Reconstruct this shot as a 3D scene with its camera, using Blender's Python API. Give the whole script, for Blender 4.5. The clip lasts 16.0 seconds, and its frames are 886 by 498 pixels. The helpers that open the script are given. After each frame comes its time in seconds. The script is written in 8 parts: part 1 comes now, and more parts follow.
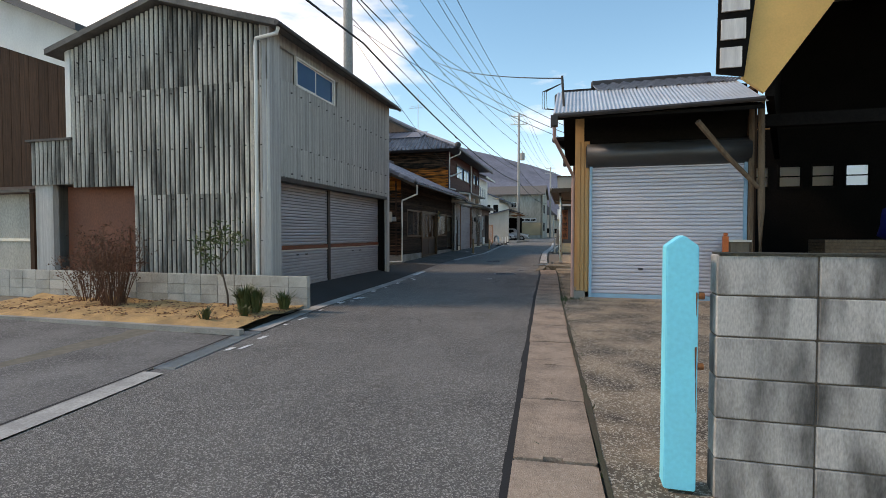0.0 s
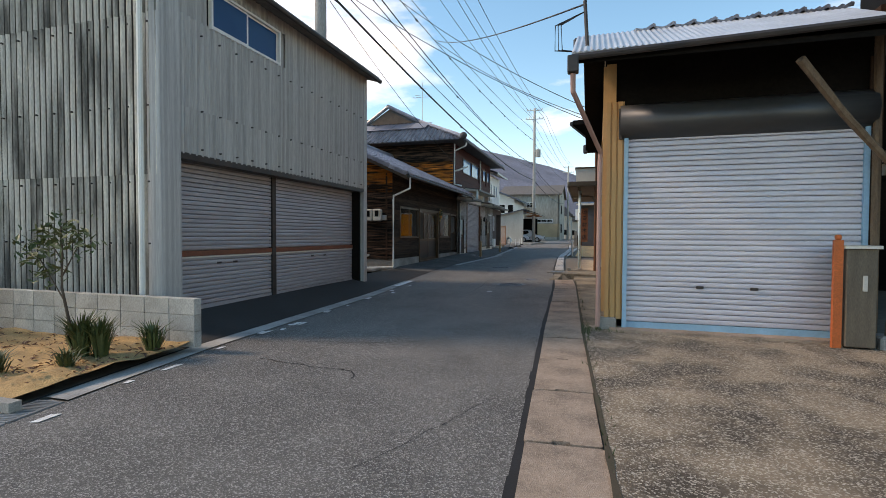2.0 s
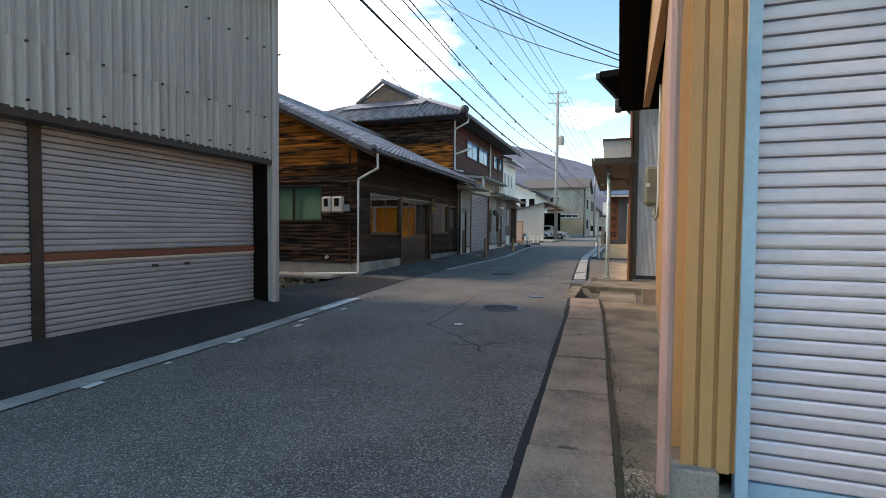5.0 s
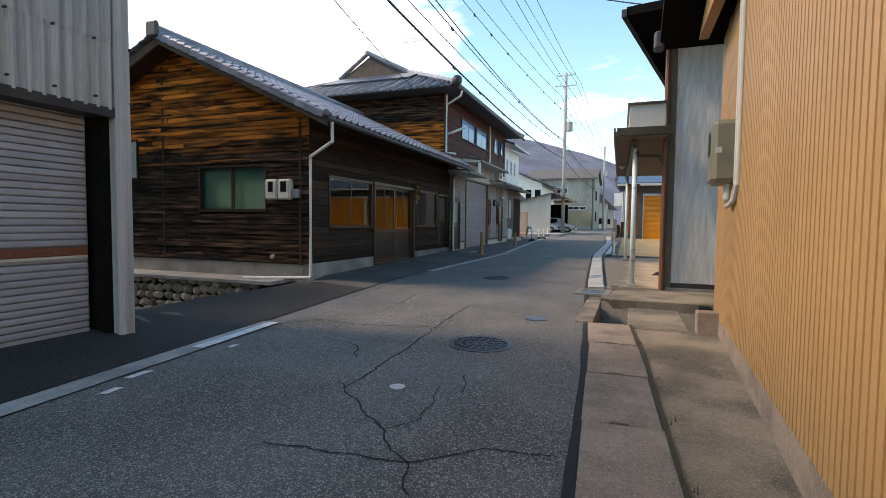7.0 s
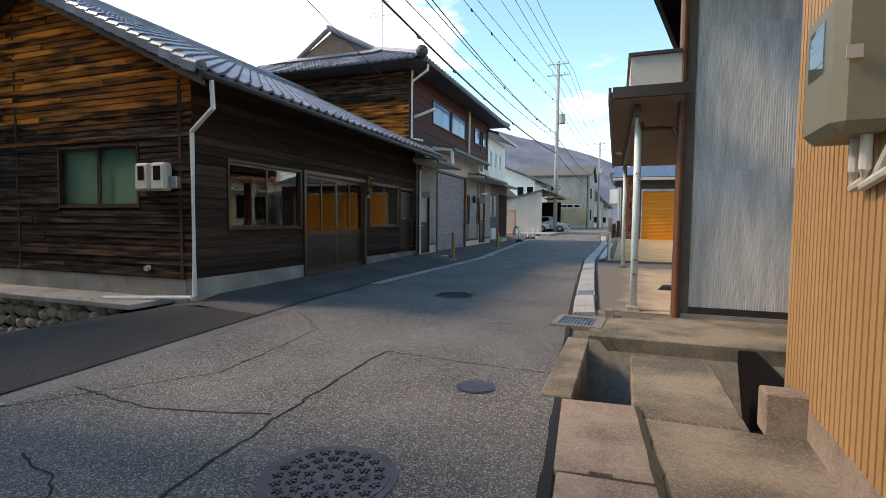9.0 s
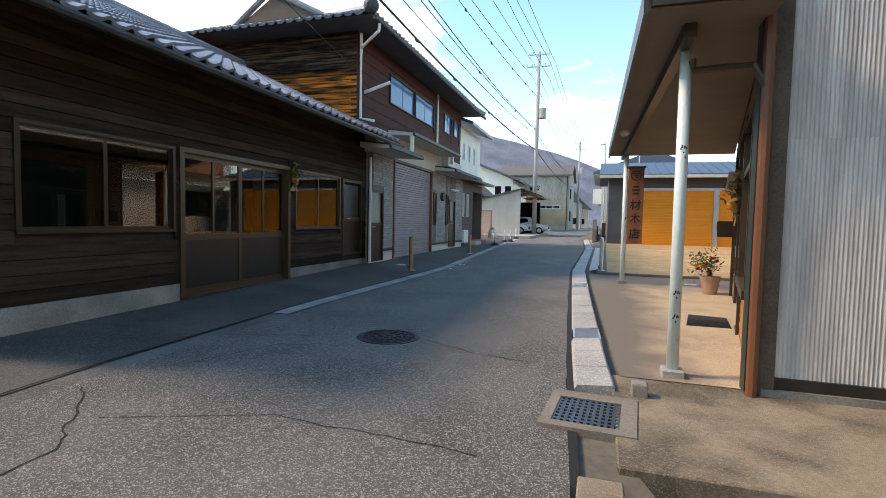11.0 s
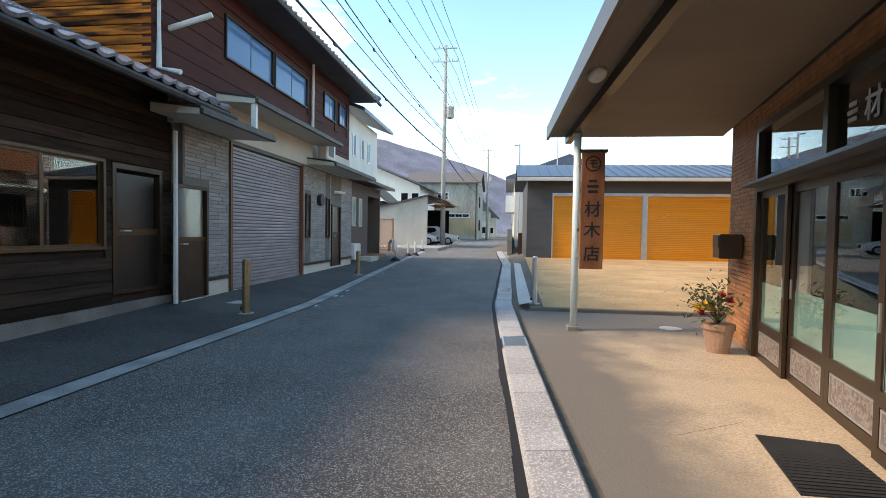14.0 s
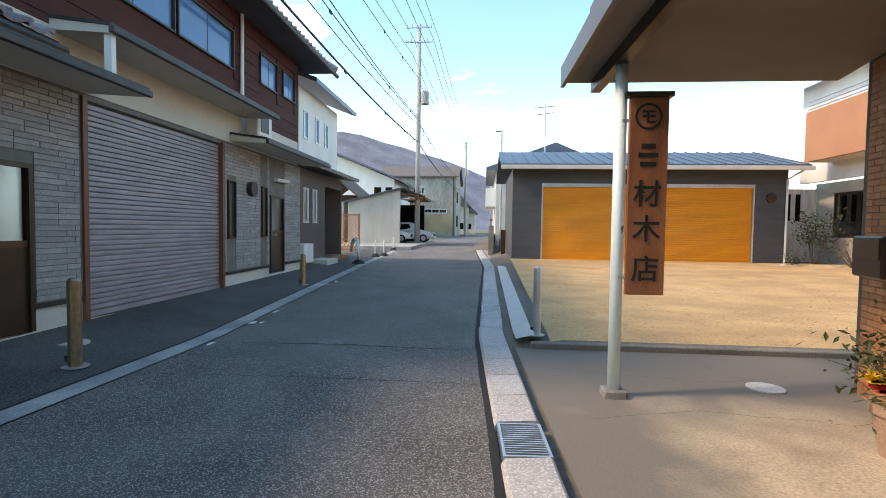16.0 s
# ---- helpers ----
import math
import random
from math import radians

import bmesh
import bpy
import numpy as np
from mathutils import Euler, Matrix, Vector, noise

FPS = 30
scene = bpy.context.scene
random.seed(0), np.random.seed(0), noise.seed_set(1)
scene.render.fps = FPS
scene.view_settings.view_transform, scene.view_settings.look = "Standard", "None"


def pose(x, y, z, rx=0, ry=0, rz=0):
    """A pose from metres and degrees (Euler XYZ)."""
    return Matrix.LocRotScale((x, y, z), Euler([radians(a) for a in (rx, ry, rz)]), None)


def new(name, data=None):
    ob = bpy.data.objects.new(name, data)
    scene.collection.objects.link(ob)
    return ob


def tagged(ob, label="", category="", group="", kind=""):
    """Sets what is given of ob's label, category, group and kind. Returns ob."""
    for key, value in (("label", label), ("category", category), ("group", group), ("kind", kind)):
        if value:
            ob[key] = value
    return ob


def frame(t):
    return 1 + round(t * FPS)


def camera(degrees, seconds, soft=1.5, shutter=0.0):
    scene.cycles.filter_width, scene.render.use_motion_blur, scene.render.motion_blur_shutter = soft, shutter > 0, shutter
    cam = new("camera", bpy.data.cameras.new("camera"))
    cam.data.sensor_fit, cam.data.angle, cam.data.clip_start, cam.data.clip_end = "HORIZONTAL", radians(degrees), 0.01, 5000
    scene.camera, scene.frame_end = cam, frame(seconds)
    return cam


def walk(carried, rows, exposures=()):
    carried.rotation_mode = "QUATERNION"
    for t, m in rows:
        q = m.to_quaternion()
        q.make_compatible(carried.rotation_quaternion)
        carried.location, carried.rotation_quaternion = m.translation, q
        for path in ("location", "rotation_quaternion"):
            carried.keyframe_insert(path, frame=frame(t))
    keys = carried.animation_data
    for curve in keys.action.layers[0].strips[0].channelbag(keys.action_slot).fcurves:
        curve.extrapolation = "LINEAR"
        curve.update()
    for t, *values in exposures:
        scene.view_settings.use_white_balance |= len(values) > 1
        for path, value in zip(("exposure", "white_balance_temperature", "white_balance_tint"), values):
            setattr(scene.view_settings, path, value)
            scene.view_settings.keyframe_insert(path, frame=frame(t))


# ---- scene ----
cam = camera(83.6, 16.0, 0.6)
METRES, EYE, TILT, LEAN, TURN = 26.316, 1.5, 0.0, 0.0, 15.0
ROWS = [
    (0.0, 0.0, 0.0, 0.0, 0.0, -1.78, -0.03),
    (0.5, 0.0073, 0.0317, -0.0013, 0.37, -1.95, -0.07),
    (1.0, 0.0137, 0.0622, -0.0009, 0.77, -1.95, -0.14),
    (1.5, 0.0213, 0.0938, -0.0009, 1.32, -1.77, -0.19),
    (2.0, 0.0279, 0.1249, -0.0002, 1.93, -1.64, -0.25),
    (2.5, 0.0364, 0.1562, -0.0006, 2.4, -1.53, -0.29),
    (3.0, 0.0434, 0.1872, 0.0004, 2.74, -1.29, -0.35),
    (3.5, 0.0527, 0.2182, 0.0008, 3.21, -1.24, -0.33),
    (4.0, 0.0594, 0.2496, 0.0005, 3.76, -1.48, -0.42),
    (4.5, 0.0664, 0.2803, 0.0004, 4.35, -1.83, -0.44),
    (7.0, 0.0868, 0.4377, 0.0008, 5.53, -3.04, -0.61),
    (7.5, 0.0951, 0.4679, 0.0006, 5.29, -3.14, -0.53),
    (8.0, 0.1018, 0.4981, 0.0013, 5.25, -3.18, -0.48),
    (8.5, 0.11, 0.528, 0.0018, 5.13, -3.21, -0.49),
    (9.0, 0.1161, 0.558, 0.0018, 5.07, -3.2, -0.57),
    (11.5, 0.1299, 0.716, 0.0046, 0.79, -2.95, -1.23),
    (12.0, 0.1311, 0.7447, 0.0059, -1.46, -2.57, -1.19),
    (12.5, 0.1358, 0.7742, 0.0064, -3.17, -2.16, -1.13),
    (13.0, 0.1408, 0.805, 0.0067, -4.75, -1.94, -1.1),
    (13.5, 0.1492, 0.8341, 0.0068, -6.39, -1.84, -0.98),
    (14.0, 0.156, 0.8632, 0.007, -7.73, -1.96, -0.96),
    (14.5, 0.1639, 0.8927, 0.0071, -8.58, -2.15, -0.92),
    (15.0, 0.1682, 0.9221, 0.0077, -9.19, -2.28, -0.92),
    (15.5, 0.1756, 0.9512, 0.0079, -9.78, -2.37, -0.88),
    (16.0, 0.1812, 0.9807, 0.0089, -10.28, -2.39, -0.8),
]
EXPOSURES = [(0.0, 0.3, 9000, 21), (3.5, 0.62, 9000, 21), (7.0, 0.86, 9000, 21), (9.0, 0.86, 9000, 21), (11.5, 1.12, 9000, 21), (16.0, 1.2, 9000, 21)]
walk(cam, [(t, pose(0, 0, EYE, TILT, LEAN, TURN) @ pose(METRES * x, METRES * y, METRES * z, 90 + pitch, roll, yaw)) for t, x, y, z, yaw, pitch, roll in ROWS], EXPOSURES)

# ---- light ----
SUN_TO = Vector((math.cos(radians(12.4)), math.sin(radians(12.4)), -math.tan(radians(42)))).normalized()
sun = new("sun", bpy.data.lights.new("sun", "SUN"))
sun.data.energy, sun.data.angle, sun.data.color = 1.7, radians(11.0), (1.0, 0.93, 0.84)
sun.matrix_world = Matrix.Translation((-20, -5, 30)) @ SUN_TO.to_track_quat("-Z", "Y").to_matrix().to_4x4()
world = bpy.data.worlds.new("world")
scene.world = world
world.use_nodes = True
wn, wl = world.node_tree.nodes, world.node_tree.links
wn.clear()
sky = wn.new("ShaderNodeTexSky")
sky.sky_type, sky.sun_disc = "NISHITA", False
sky.sun_elevation, sky.sun_rotation = radians(42), radians(270 - 12.4)
sky.ozone_density, sky.dust_density, sky.air_density = 2.3, 0.2, 1.0
coord = wn.new("ShaderNodeTexCoord")
mapping = wn.new("ShaderNodeMapping")
mapping.inputs["Scale"].default_value = (1.6, 1.6, 5.0)
wl.new(coord.outputs["Generated"], mapping.inputs["Vector"])
clouds = wn.new("ShaderNodeTexNoise")
clouds.inputs["Scale"].default_value, clouds.inputs["Detail"].default_value, clouds.inputs["Roughness"].default_value = 1.5, 8, 0.55
wl.new(mapping.outputs[0], clouds.inputs["Vector"])
cover = wn.new("ShaderNodeMapRange")
cover.inputs["From Min"].default_value, cover.inputs["From Max"].default_value, cover.inputs["To Max"].default_value = 0.60, 0.86, 1.0
# a broad bank of cloud over the houses, thin wisps elsewhere
toward = wn.new("ShaderNodeVectorMath")
toward.operation = "DOT_PRODUCT"
toward.inputs[1].default_value = Vector((-0.62, 0.70, 0.40)).normalized()
wl.new(coord.outputs["Generated"], toward.inputs[0])
bank = wn.new("ShaderNodeMapRange")
bank.inputs["From Min"].default_value, bank.inputs["From Max"].default_value, bank.inputs["To Max"].default_value = 0.88, 1.0, 0.25
wl.new(toward.outputs["Value"], bank.inputs["Value"])
gather = wn.new("ShaderNodeMath")
wl.new(clouds.outputs["Fac"], gather.inputs[0]), wl.new(bank.outputs[0], gather.inputs[1])
wl.new(gather.outputs[0], cover.inputs["Value"])
whiten = wn.new("ShaderNodeMix")
whiten.data_type = "RGBA"
whiten.inputs["B"].default_value = (11.0, 10.9, 10.7, 1)
wl.new(cover.outputs[0], whiten.inputs["Factor"])
tint = wn.new("ShaderNodeHueSaturation")
tint.inputs["Hue"].default_value, tint.inputs["Saturation"].default_value, tint.inputs["Value"].default_value = 0.489, 1.22, 1.47
wl.new(sky.outputs[0], tint.inputs["Color"])
wl.new(tint.outputs[0], whiten.inputs["A"])
back = wn.new("ShaderNodeBackground")
back.inputs["Strength"].default_value = 0.15
wl.new(whiten.outputs["Result"], back.inputs["Color"])
wl.new(back.outputs[0], wn.new("ShaderNodeOutputWorld").inputs["Surface"])

# ---- materials ----
def rgb(c):
    return (*c, 1.0)


def mat(name, col, rough=0.7, col2=None, scale=3.0, stretch=(1, 1, 1), grain=60.0, bump=0.15, metal=0.0, vary=0.0, amount=0.6, grain_mix=0.25, lo=0.35, hi=0.65, spec=0.5):
    """Two colours mixed by large stains, darkened and lightened by fine grain, with bump; vary: brightness spread between pieces."""
    m = bpy.data.materials.new(name)
    m.use_nodes = True
    n, l = m.node_tree.nodes, m.node_tree.links
    b = n["Principled BSDF"]
    b.inputs["Roughness"].default_value, b.inputs["Metallic"].default_value = rough, metal
    b.inputs["Specular IOR Level"].default_value = spec
    tc = n.new("ShaderNodeTexCoord")
    mp = n.new("ShaderNodeMapping")
    mp.inputs["Scale"].default_value = stretch
    l.new(tc.outputs["Object"], mp.inputs["Vector"])
    info = n.new("ShaderNodeObjectInfo")
    shift = n.new("ShaderNodeVectorMath")
    shift.operation = "SCALE"
    shift.inputs[0].default_value = (37.0, 19.0, 53.0)
    l.new(info.outputs["Random"], shift.inputs["Scale"])
    l.new(shift.outputs[0], mp.inputs["Location"])
    big = n.new("ShaderNodeTexNoise")
    big.inputs["Scale"].default_value, big.inputs["Detail"].default_value = scale, 6
    fine = n.new("ShaderNodeTexNoise")
    fine.inputs["Scale"].default_value, fine.inputs["Detail"].default_value = grain, 4
    for t in (big, fine):
        l.new(mp.outputs[0], t.inputs["Vector"])
    r = n.new("ShaderNodeMapRange")
    r.inputs["From Min"].default_value, r.inputs["From Max"].default_value, r.inputs["To Max"].default_value = lo, hi, amount
    l.new(big.outputs["Fac"], r.inputs["Value"])
    mix = n.new("ShaderNodeMix")
    mix.data_type = "RGBA"
    mix.inputs["A"].default_value = rgb(col)
    mix.inputs["B"].default_value = rgb(col2 or tuple(c * 0.6 for c in col))
    l.new(r.outputs[0], mix.inputs["Factor"])
    gm = n.new("ShaderNodeMapRange")
    gm.inputs["From Min"].default_value, gm.inputs["From Max"].default_value = 0.25, 0.75
    gm.inputs["To Min"].default_value, gm.inputs["To Max"].default_value = 1 - grain_mix, 1 + grain_mix
    l.new(fine.outputs["Fac"], gm.inputs["Value"])
    vm = n.new("ShaderNodeMapRange")
    vm.inputs["To Min"].default_value, vm.inputs["To Max"].default_value = 1 - vary, 1 + vary
    l.new(info.outputs["Random"], vm.inputs["Value"])
    mul = n.new("ShaderNodeMath")
    mul.operation = "MULTIPLY"
    l.new(gm.outputs[0], mul.inputs[0]), l.new(vm.outputs[0], mul.inputs[1])
    vs = n.new("ShaderNodeVectorMath")
    vs.operation = "SCALE"
    l.new(mix.outputs["Result"], vs.inputs[0]), l.new(mul.outputs[0], vs.inputs["Scale"])
    l.new(vs.outputs[0], b.inputs["Base Color"])
    if bump:
        bp = n.new("ShaderNodeBump")
        bp.inputs["Strength"].default_value, bp.inputs["Distance"].default_value = bump, 0.02
        l.new(fine.outputs["Fac"], bp.inputs["Height"])
        l.new(bp.outputs[0], b.inputs["Normal"])
    return m


def speckled(name, base, dark, light, cell=120.0, patch=0.5, lightness=0.5, rough=0.9, bump=0.5, lo=0.35, hi=0.65, amount=0.8):
    """Asphalt or washed concrete: stones of several greys in a dark binder, with broad worn patches."""
    m = mat(name, base, rough, dark, patch, (1, 1, 1), 25.0, 0.0, grain_mix=0.18, amount=amount, lo=lo, hi=hi)
    n, l = m.node_tree.nodes, m.node_tree.links
    b = n["Principled BSDF"]
    old = b.inputs["Base Color"].links[0].from_socket
    tc = next(x for x in n if x.bl_idname == "ShaderNodeTexCoord")
    vor = n.new("ShaderNodeTexVoronoi")
    vor.inputs["Scale"].default_value = cell
    l.new(tc.outputs["Object"], vor.inputs["Vector"])
    sep = n.new("ShaderNodeSeparateColor")
    l.new(vor.outputs["Color"], sep.inputs[0])
    r = n.new("ShaderNodeMapRange")
    r.inputs["From Min"].default_value, r.inputs["From Max"].default_value, r.inputs["To Max"].default_value = 0.62, 1.0, lightness
    l.new(sep.outputs[0], r.inputs["Value"])
    mx = n.new("ShaderNodeMix")
    mx.data_type = "RGBA"
    mx.inputs["B"].default_value = rgb(light)
    l.new(r.outputs[0], mx.inputs["Factor"]), l.new(old, mx.inputs["A"])
    l.new(mx.outputs["Result"], b.inputs["Base Color"])
    bp = n.new("ShaderNodeBump")
    bp.inputs["Strength"].default_value, bp.inputs["Distance"].default_value = bump, 0.008
    l.new(vor.outputs["Distance"], bp.inputs["Height"])
    l.new(bp.outputs[0], b.inputs["Normal"])
    return m


def glass(name, tint=(0.9, 0.95, 0.95), rough=0.0):
    m = bpy.data.materials.new(name)
    m.use_nodes = True
    b = m.node_tree.nodes["Principled BSDF"]
    b.inputs["Base Color"].default_value, b.inputs["Roughness"].default_value = rgb(tint), rough
    b.inputs["Transmission Weight"].default_value, b.inputs["IOR"].default_value = 1.0, 1.5
    return m


ASPHALT = speckled("asphalt", (0.135, 0.126, 0.115), (0.070, 0.066, 0.061), (0.52, 0.49, 0.45), 115, 0.9, 0.72, bump=0.9)
ASPHALT_DARK = speckled("dark_asphalt", (0.15, 0.144, 0.136), (0.05, 0.048, 0.046), (0.36, 0.345, 0.33), 90, 1.1, 0.5)
ASPHALT_PAVE = speckled("pavement_asphalt", (0.095, 0.088, 0.08), (0.035, 0.033, 0.03), (0.24, 0.23, 0.22), 100, 0.8, 0.5)
ASPHALT_BLACKISH = speckled("blackish_asphalt", (0.030, 0.028, 0.026), (0.012, 0.011, 0.011), (0.10, 0.095, 0.09), 90, 0.8, 0.4)
DARKPANEL = mat("dark_panel", (0.014, 0.012, 0.010), 0.35, (0.02, 0.016, 0.013), 3, (1, 1, 1), 30, 0.02)
CONCRETE = mat("concrete", (0.36, 0.34, 0.31), 0.9, (0.13, 0.12, 0.10), 1.6, (1, 1, 1), 55, 0.3, vary=0.15)
SLAB = speckled("slab_concrete", (0.36, 0.262, 0.195), (0.15, 0.112, 0.085), (0.58, 0.47, 0.38), 130, 2.6, 0.45, lo=0.42, hi=0.7, amount=0.8, bump=0.6)
PATHCON = speckled("mossy_path_concrete", (0.30, 0.235, 0.16), (0.085, 0.07, 0.05), (0.50, 0.42, 0.32), 120, 1.6, 0.4, lo=0.38, hi=0.6, amount=0.85, bump=0.6)
DRIVE = speckled("worn_drive_concrete", (0.27, 0.20, 0.135), (0.035, 0.026, 0.019), (0.66, 0.57, 0.46), 85, 1.7, 0.75, lo=0.38, hi=0.62, amount=0.85, bump=0.9)
TERRACE = mat("terrace_mortar", (0.52, 0.405, 0.28), 0.9, (0.34, 0.26, 0.18), 1.5, (1, 1, 1), 55, 0.3, lo=0.45, hi=0.72, grain_mix=0.32)


def grimy_edge(m, grime):
    """Grime that creeps in from the kerb and the far end of the terrace, with an uneven soft border."""
    n, l = m.node_tree.nodes, m.node_tree.links
    b = n["Principled BSDF"]
    old = b.inputs["Base Color"].links[0].from_socket
    tc = next(x for x in n if x.bl_idname == "ShaderNodeTexCoord")
    big = next(x for x in n if x.bl_idname == "ShaderNodeTexNoise")
    sep = n.new("ShaderNodeSeparateXYZ")
    l.new(tc.outputs["Object"], sep.inputs[0])
    side, end, wob = n.new("ShaderNodeMapRange"), n.new("ShaderNodeMapRange"), n.new("ShaderNodeMath")
    side.inputs["From Min"].default_value, side.inputs["From Max"].default_value = -0.05, -1.1
    end.inputs["From Min"].default_value, end.inputs["From Max"].default_value = 29.6, 31.2
    l.new(sep.outputs["X"], side.inputs["Value"]), l.new(sep.outputs["Y"], end.inputs["Value"])
    top = n.new("ShaderNodeMath")
    top.operation = "MAXIMUM"
    l.new(side.outputs[0], top.inputs[0]), l.new(end.outputs[0], top.inputs[1])
    l.new(top.outputs[0], wob.inputs[0]), l.new(big.outputs["Fac"], wob.inputs[1])
    r = n.new("ShaderNodeMapRange")
    r.inputs["From Min"].default_value, r.inputs["From Max"].default_value, r.inputs["To Max"].default_value = 0.62, 1.32, 0.95
    l.new(wob.outputs[0], r.inputs["Value"])
    mx = n.new("ShaderNodeMix")
    mx.data_type = "RGBA"
    mx.inputs["B"].default_value = rgb(grime)
    l.new(r.outputs[0], mx.inputs["Factor"]), l.new(old, mx.inputs["A"])
    l.new(mx.outputs["Result"], b.inputs["Base Color"])


grimy_edge(TERRACE, (0.17, 0.15, 0.125))
APRON = mat("grey_apron_mortar", (0.25, 0.22, 0.18), 0.9, (0.11, 0.095, 0.08), 1.1, (1, 1, 1), 45, 0.2)
PALECON = mat("pale_concrete", (0.55, 0.54, 0.50), 0.85, (0.45, 0.44, 0.41), 2, (1, 1, 1), 45, 0.1)
GRANITE = speckled("washed_kerb", (0.42, 0.41, 0.39), (0.26, 0.25, 0.24), (0.72, 0.71, 0.69), 90, 1.0, 0.7, bump=0.25)
LINE = mat("worn_line", (0.44, 0.43, 0.40), 0.85, (0.15, 0.145, 0.14), 2.2, (1, 1, 1), 50, 0.2)
PAINT = mat("road_paint", (0.8, 0.8, 0.78), 0.8, (0.45, 0.45, 0.43), 9, (1, 1, 1), 60, 0.2)
SOIL = mat("dry_soil", (0.55, 0.33, 0.14), 0.95, (0.22, 0.135, 0.065), 4.5, (1, 1, 1), 60, 0.6)
DIRT = mat("sandy_lot", (0.60, 0.38, 0.18), 0.95, (0.34, 0.21, 0.10), 0.9, (1, 1.6, 1), 30, 0.4)
GROUND = mat("bare_ground", (0.17, 0.15, 0.12), 0.95, (0.10, 0.09, 0.06), 0.4, (1, 1, 1), 12, 0.4)
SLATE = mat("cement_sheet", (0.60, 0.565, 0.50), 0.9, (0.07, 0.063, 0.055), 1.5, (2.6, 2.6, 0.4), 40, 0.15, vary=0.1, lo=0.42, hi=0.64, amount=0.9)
SLATE_GROOVE = mat("dark_streaked_sheet_groove", (0.035, 0.032, 0.028), 0.95, (0.22, 0.205, 0.185), 1.5, (2.5, 2.5, 0.5), 40, 0.15, lo=0.5, hi=0.74, amount=0.6, spec=0.1)
# shaded copy of the sheet colour, for the warehouse's east front
SLATE_SHADE = mat("cement_sheet_shaded_copy", (0.50, 0.485, 0.46), 0.8, (0.24, 0.23, 0.22), 2.2, (6, 6, 0.13), 40, 0.1, vary=0.04)
GREYTIN = mat("grey_corrugated", (0.78, 0.73, 0.69), 0.6, (0.40, 0.36, 0.34), 3.0, (3, 3, 0.35), 30, 0.1, grain_mix=0.06)
TAN = mat("tan_steel", (0.52, 0.285, 0.115), 0.55, (0.42, 0.225, 0.085), 1.5, (1, 1, 0.4), 30, 0.05, grain_mix=0.06)
FASCIA = mat("ochre_board", (0.82, 0.47, 0.15), 0.6, (0.52, 0.28, 0.08), 1.0, (1, 1, 1), 30, 0.05, grain_mix=0.06)
SHUTTER = mat("shutter_steel", (0.60, 0.58, 0.63), 0.5, (0.50, 0.48, 0.52), 2.0, (0.6, 1, 1), 30, 0.04, metal=0.3, vary=0.04, grain_mix=0.06)
SHUTTER_DARK = mat("old_shutter_steel", (0.40, 0.41, 0.44), 0.45, (0.30, 0.30, 0.33), 2.0, (1, 1, 1), 30, 0.04, metal=0.3, vary=0.06, grain_mix=0.06)
SHUTTER_TAUPE = mat("taupe_shutter", (0.36, 0.32, 0.33), 0.5, (0.22, 0.20, 0.2), 2.0, (1, 1, 1), 30, 0.04, metal=0.2, vary=0.04, grain_mix=0.06)
ORANGE = mat("orange_shutter", (0.92, 0.32, 0.012), 0.5, (0.86, 0.29, 0.01), 1.5, (1, 1, 1), 30, 0.02, vary=0.03, grain_mix=0.06)
STEEL = mat("galvanised", (0.55, 0.56, 0.57), 0.35, (0.42, 0.43, 0.44), 4, (1, 1, 1), 50, 0.05, metal=0.7, grain_mix=0.06)
DARKSTEEL = mat("dark_steel", (0.032, 0.03, 0.03), 0.5, (0.08, 0.06, 0.05), 4, (1, 1, 1), 50, 0.05, metal=0.3, grain_mix=0.06)
BRONZE = mat("bronze_aluminium", (0.055, 0.035, 0.022), 0.35, (0.08, 0.05, 0.03), 3, (1, 1, 1), 40, 0.02, metal=0.4, grain_mix=0.06)
BRONZE_LIGHT = mat("light_bronze", (0.10, 0.06, 0.032), 0.4, (0.11, 0.07, 0.04), 3, (1, 1, 1), 40, 0.02, metal=0.4, grain_mix=0.06)
COIL = mat("shutter_case", (0.055, 0.055, 0.057), 0.38, (0.075, 0.075, 0.075), 2, (0.4, 1, 1), 20, 0.02, metal=0.3, grain_mix=0.06)
WHITEPAINT = mat("white_paint", (0.78, 0.77, 0.73), 0.6, (0.66, 0.64, 0.6), 1.5, (1, 1, 0.5), 40, 0.05, grain_mix=0.06)
PLASTER = mat("grey_plaster", (0.47, 0.44, 0.38), 0.85, (0.33, 0.30, 0.26), 1.2, (1, 1, 0.4), 40, 0.15)
SIDING = mat("stone_siding", (0.36, 0.345, 0.325), 0.85, (0.25, 0.225, 0.21), 3.0, (1, 1, 1), 40, 0.2, vary=0.14)
MAROON = mat("maroon_siding", (0.085, 0.022, 0.017), 0.7, (0.05, 0.016, 0.013), 1.5, (1, 1, 6), 30, 0.1, spec=0.2)
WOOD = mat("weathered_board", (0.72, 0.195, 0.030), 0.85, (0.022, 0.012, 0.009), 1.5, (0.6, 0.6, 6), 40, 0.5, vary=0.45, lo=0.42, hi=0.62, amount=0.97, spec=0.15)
# darker boards: weathering low on the gable, painted eave shade on the house
WOOD_MID = mat("half_weathered_and_shade_board", (0.30, 0.10, 0.026), 0.9, (0.012, 0.008, 0.006), 1.8, (0.6, 0.6, 6), 45, 0.6, vary=0.4, lo=0.38, hi=0.56, amount=0.97, spec=0.12)
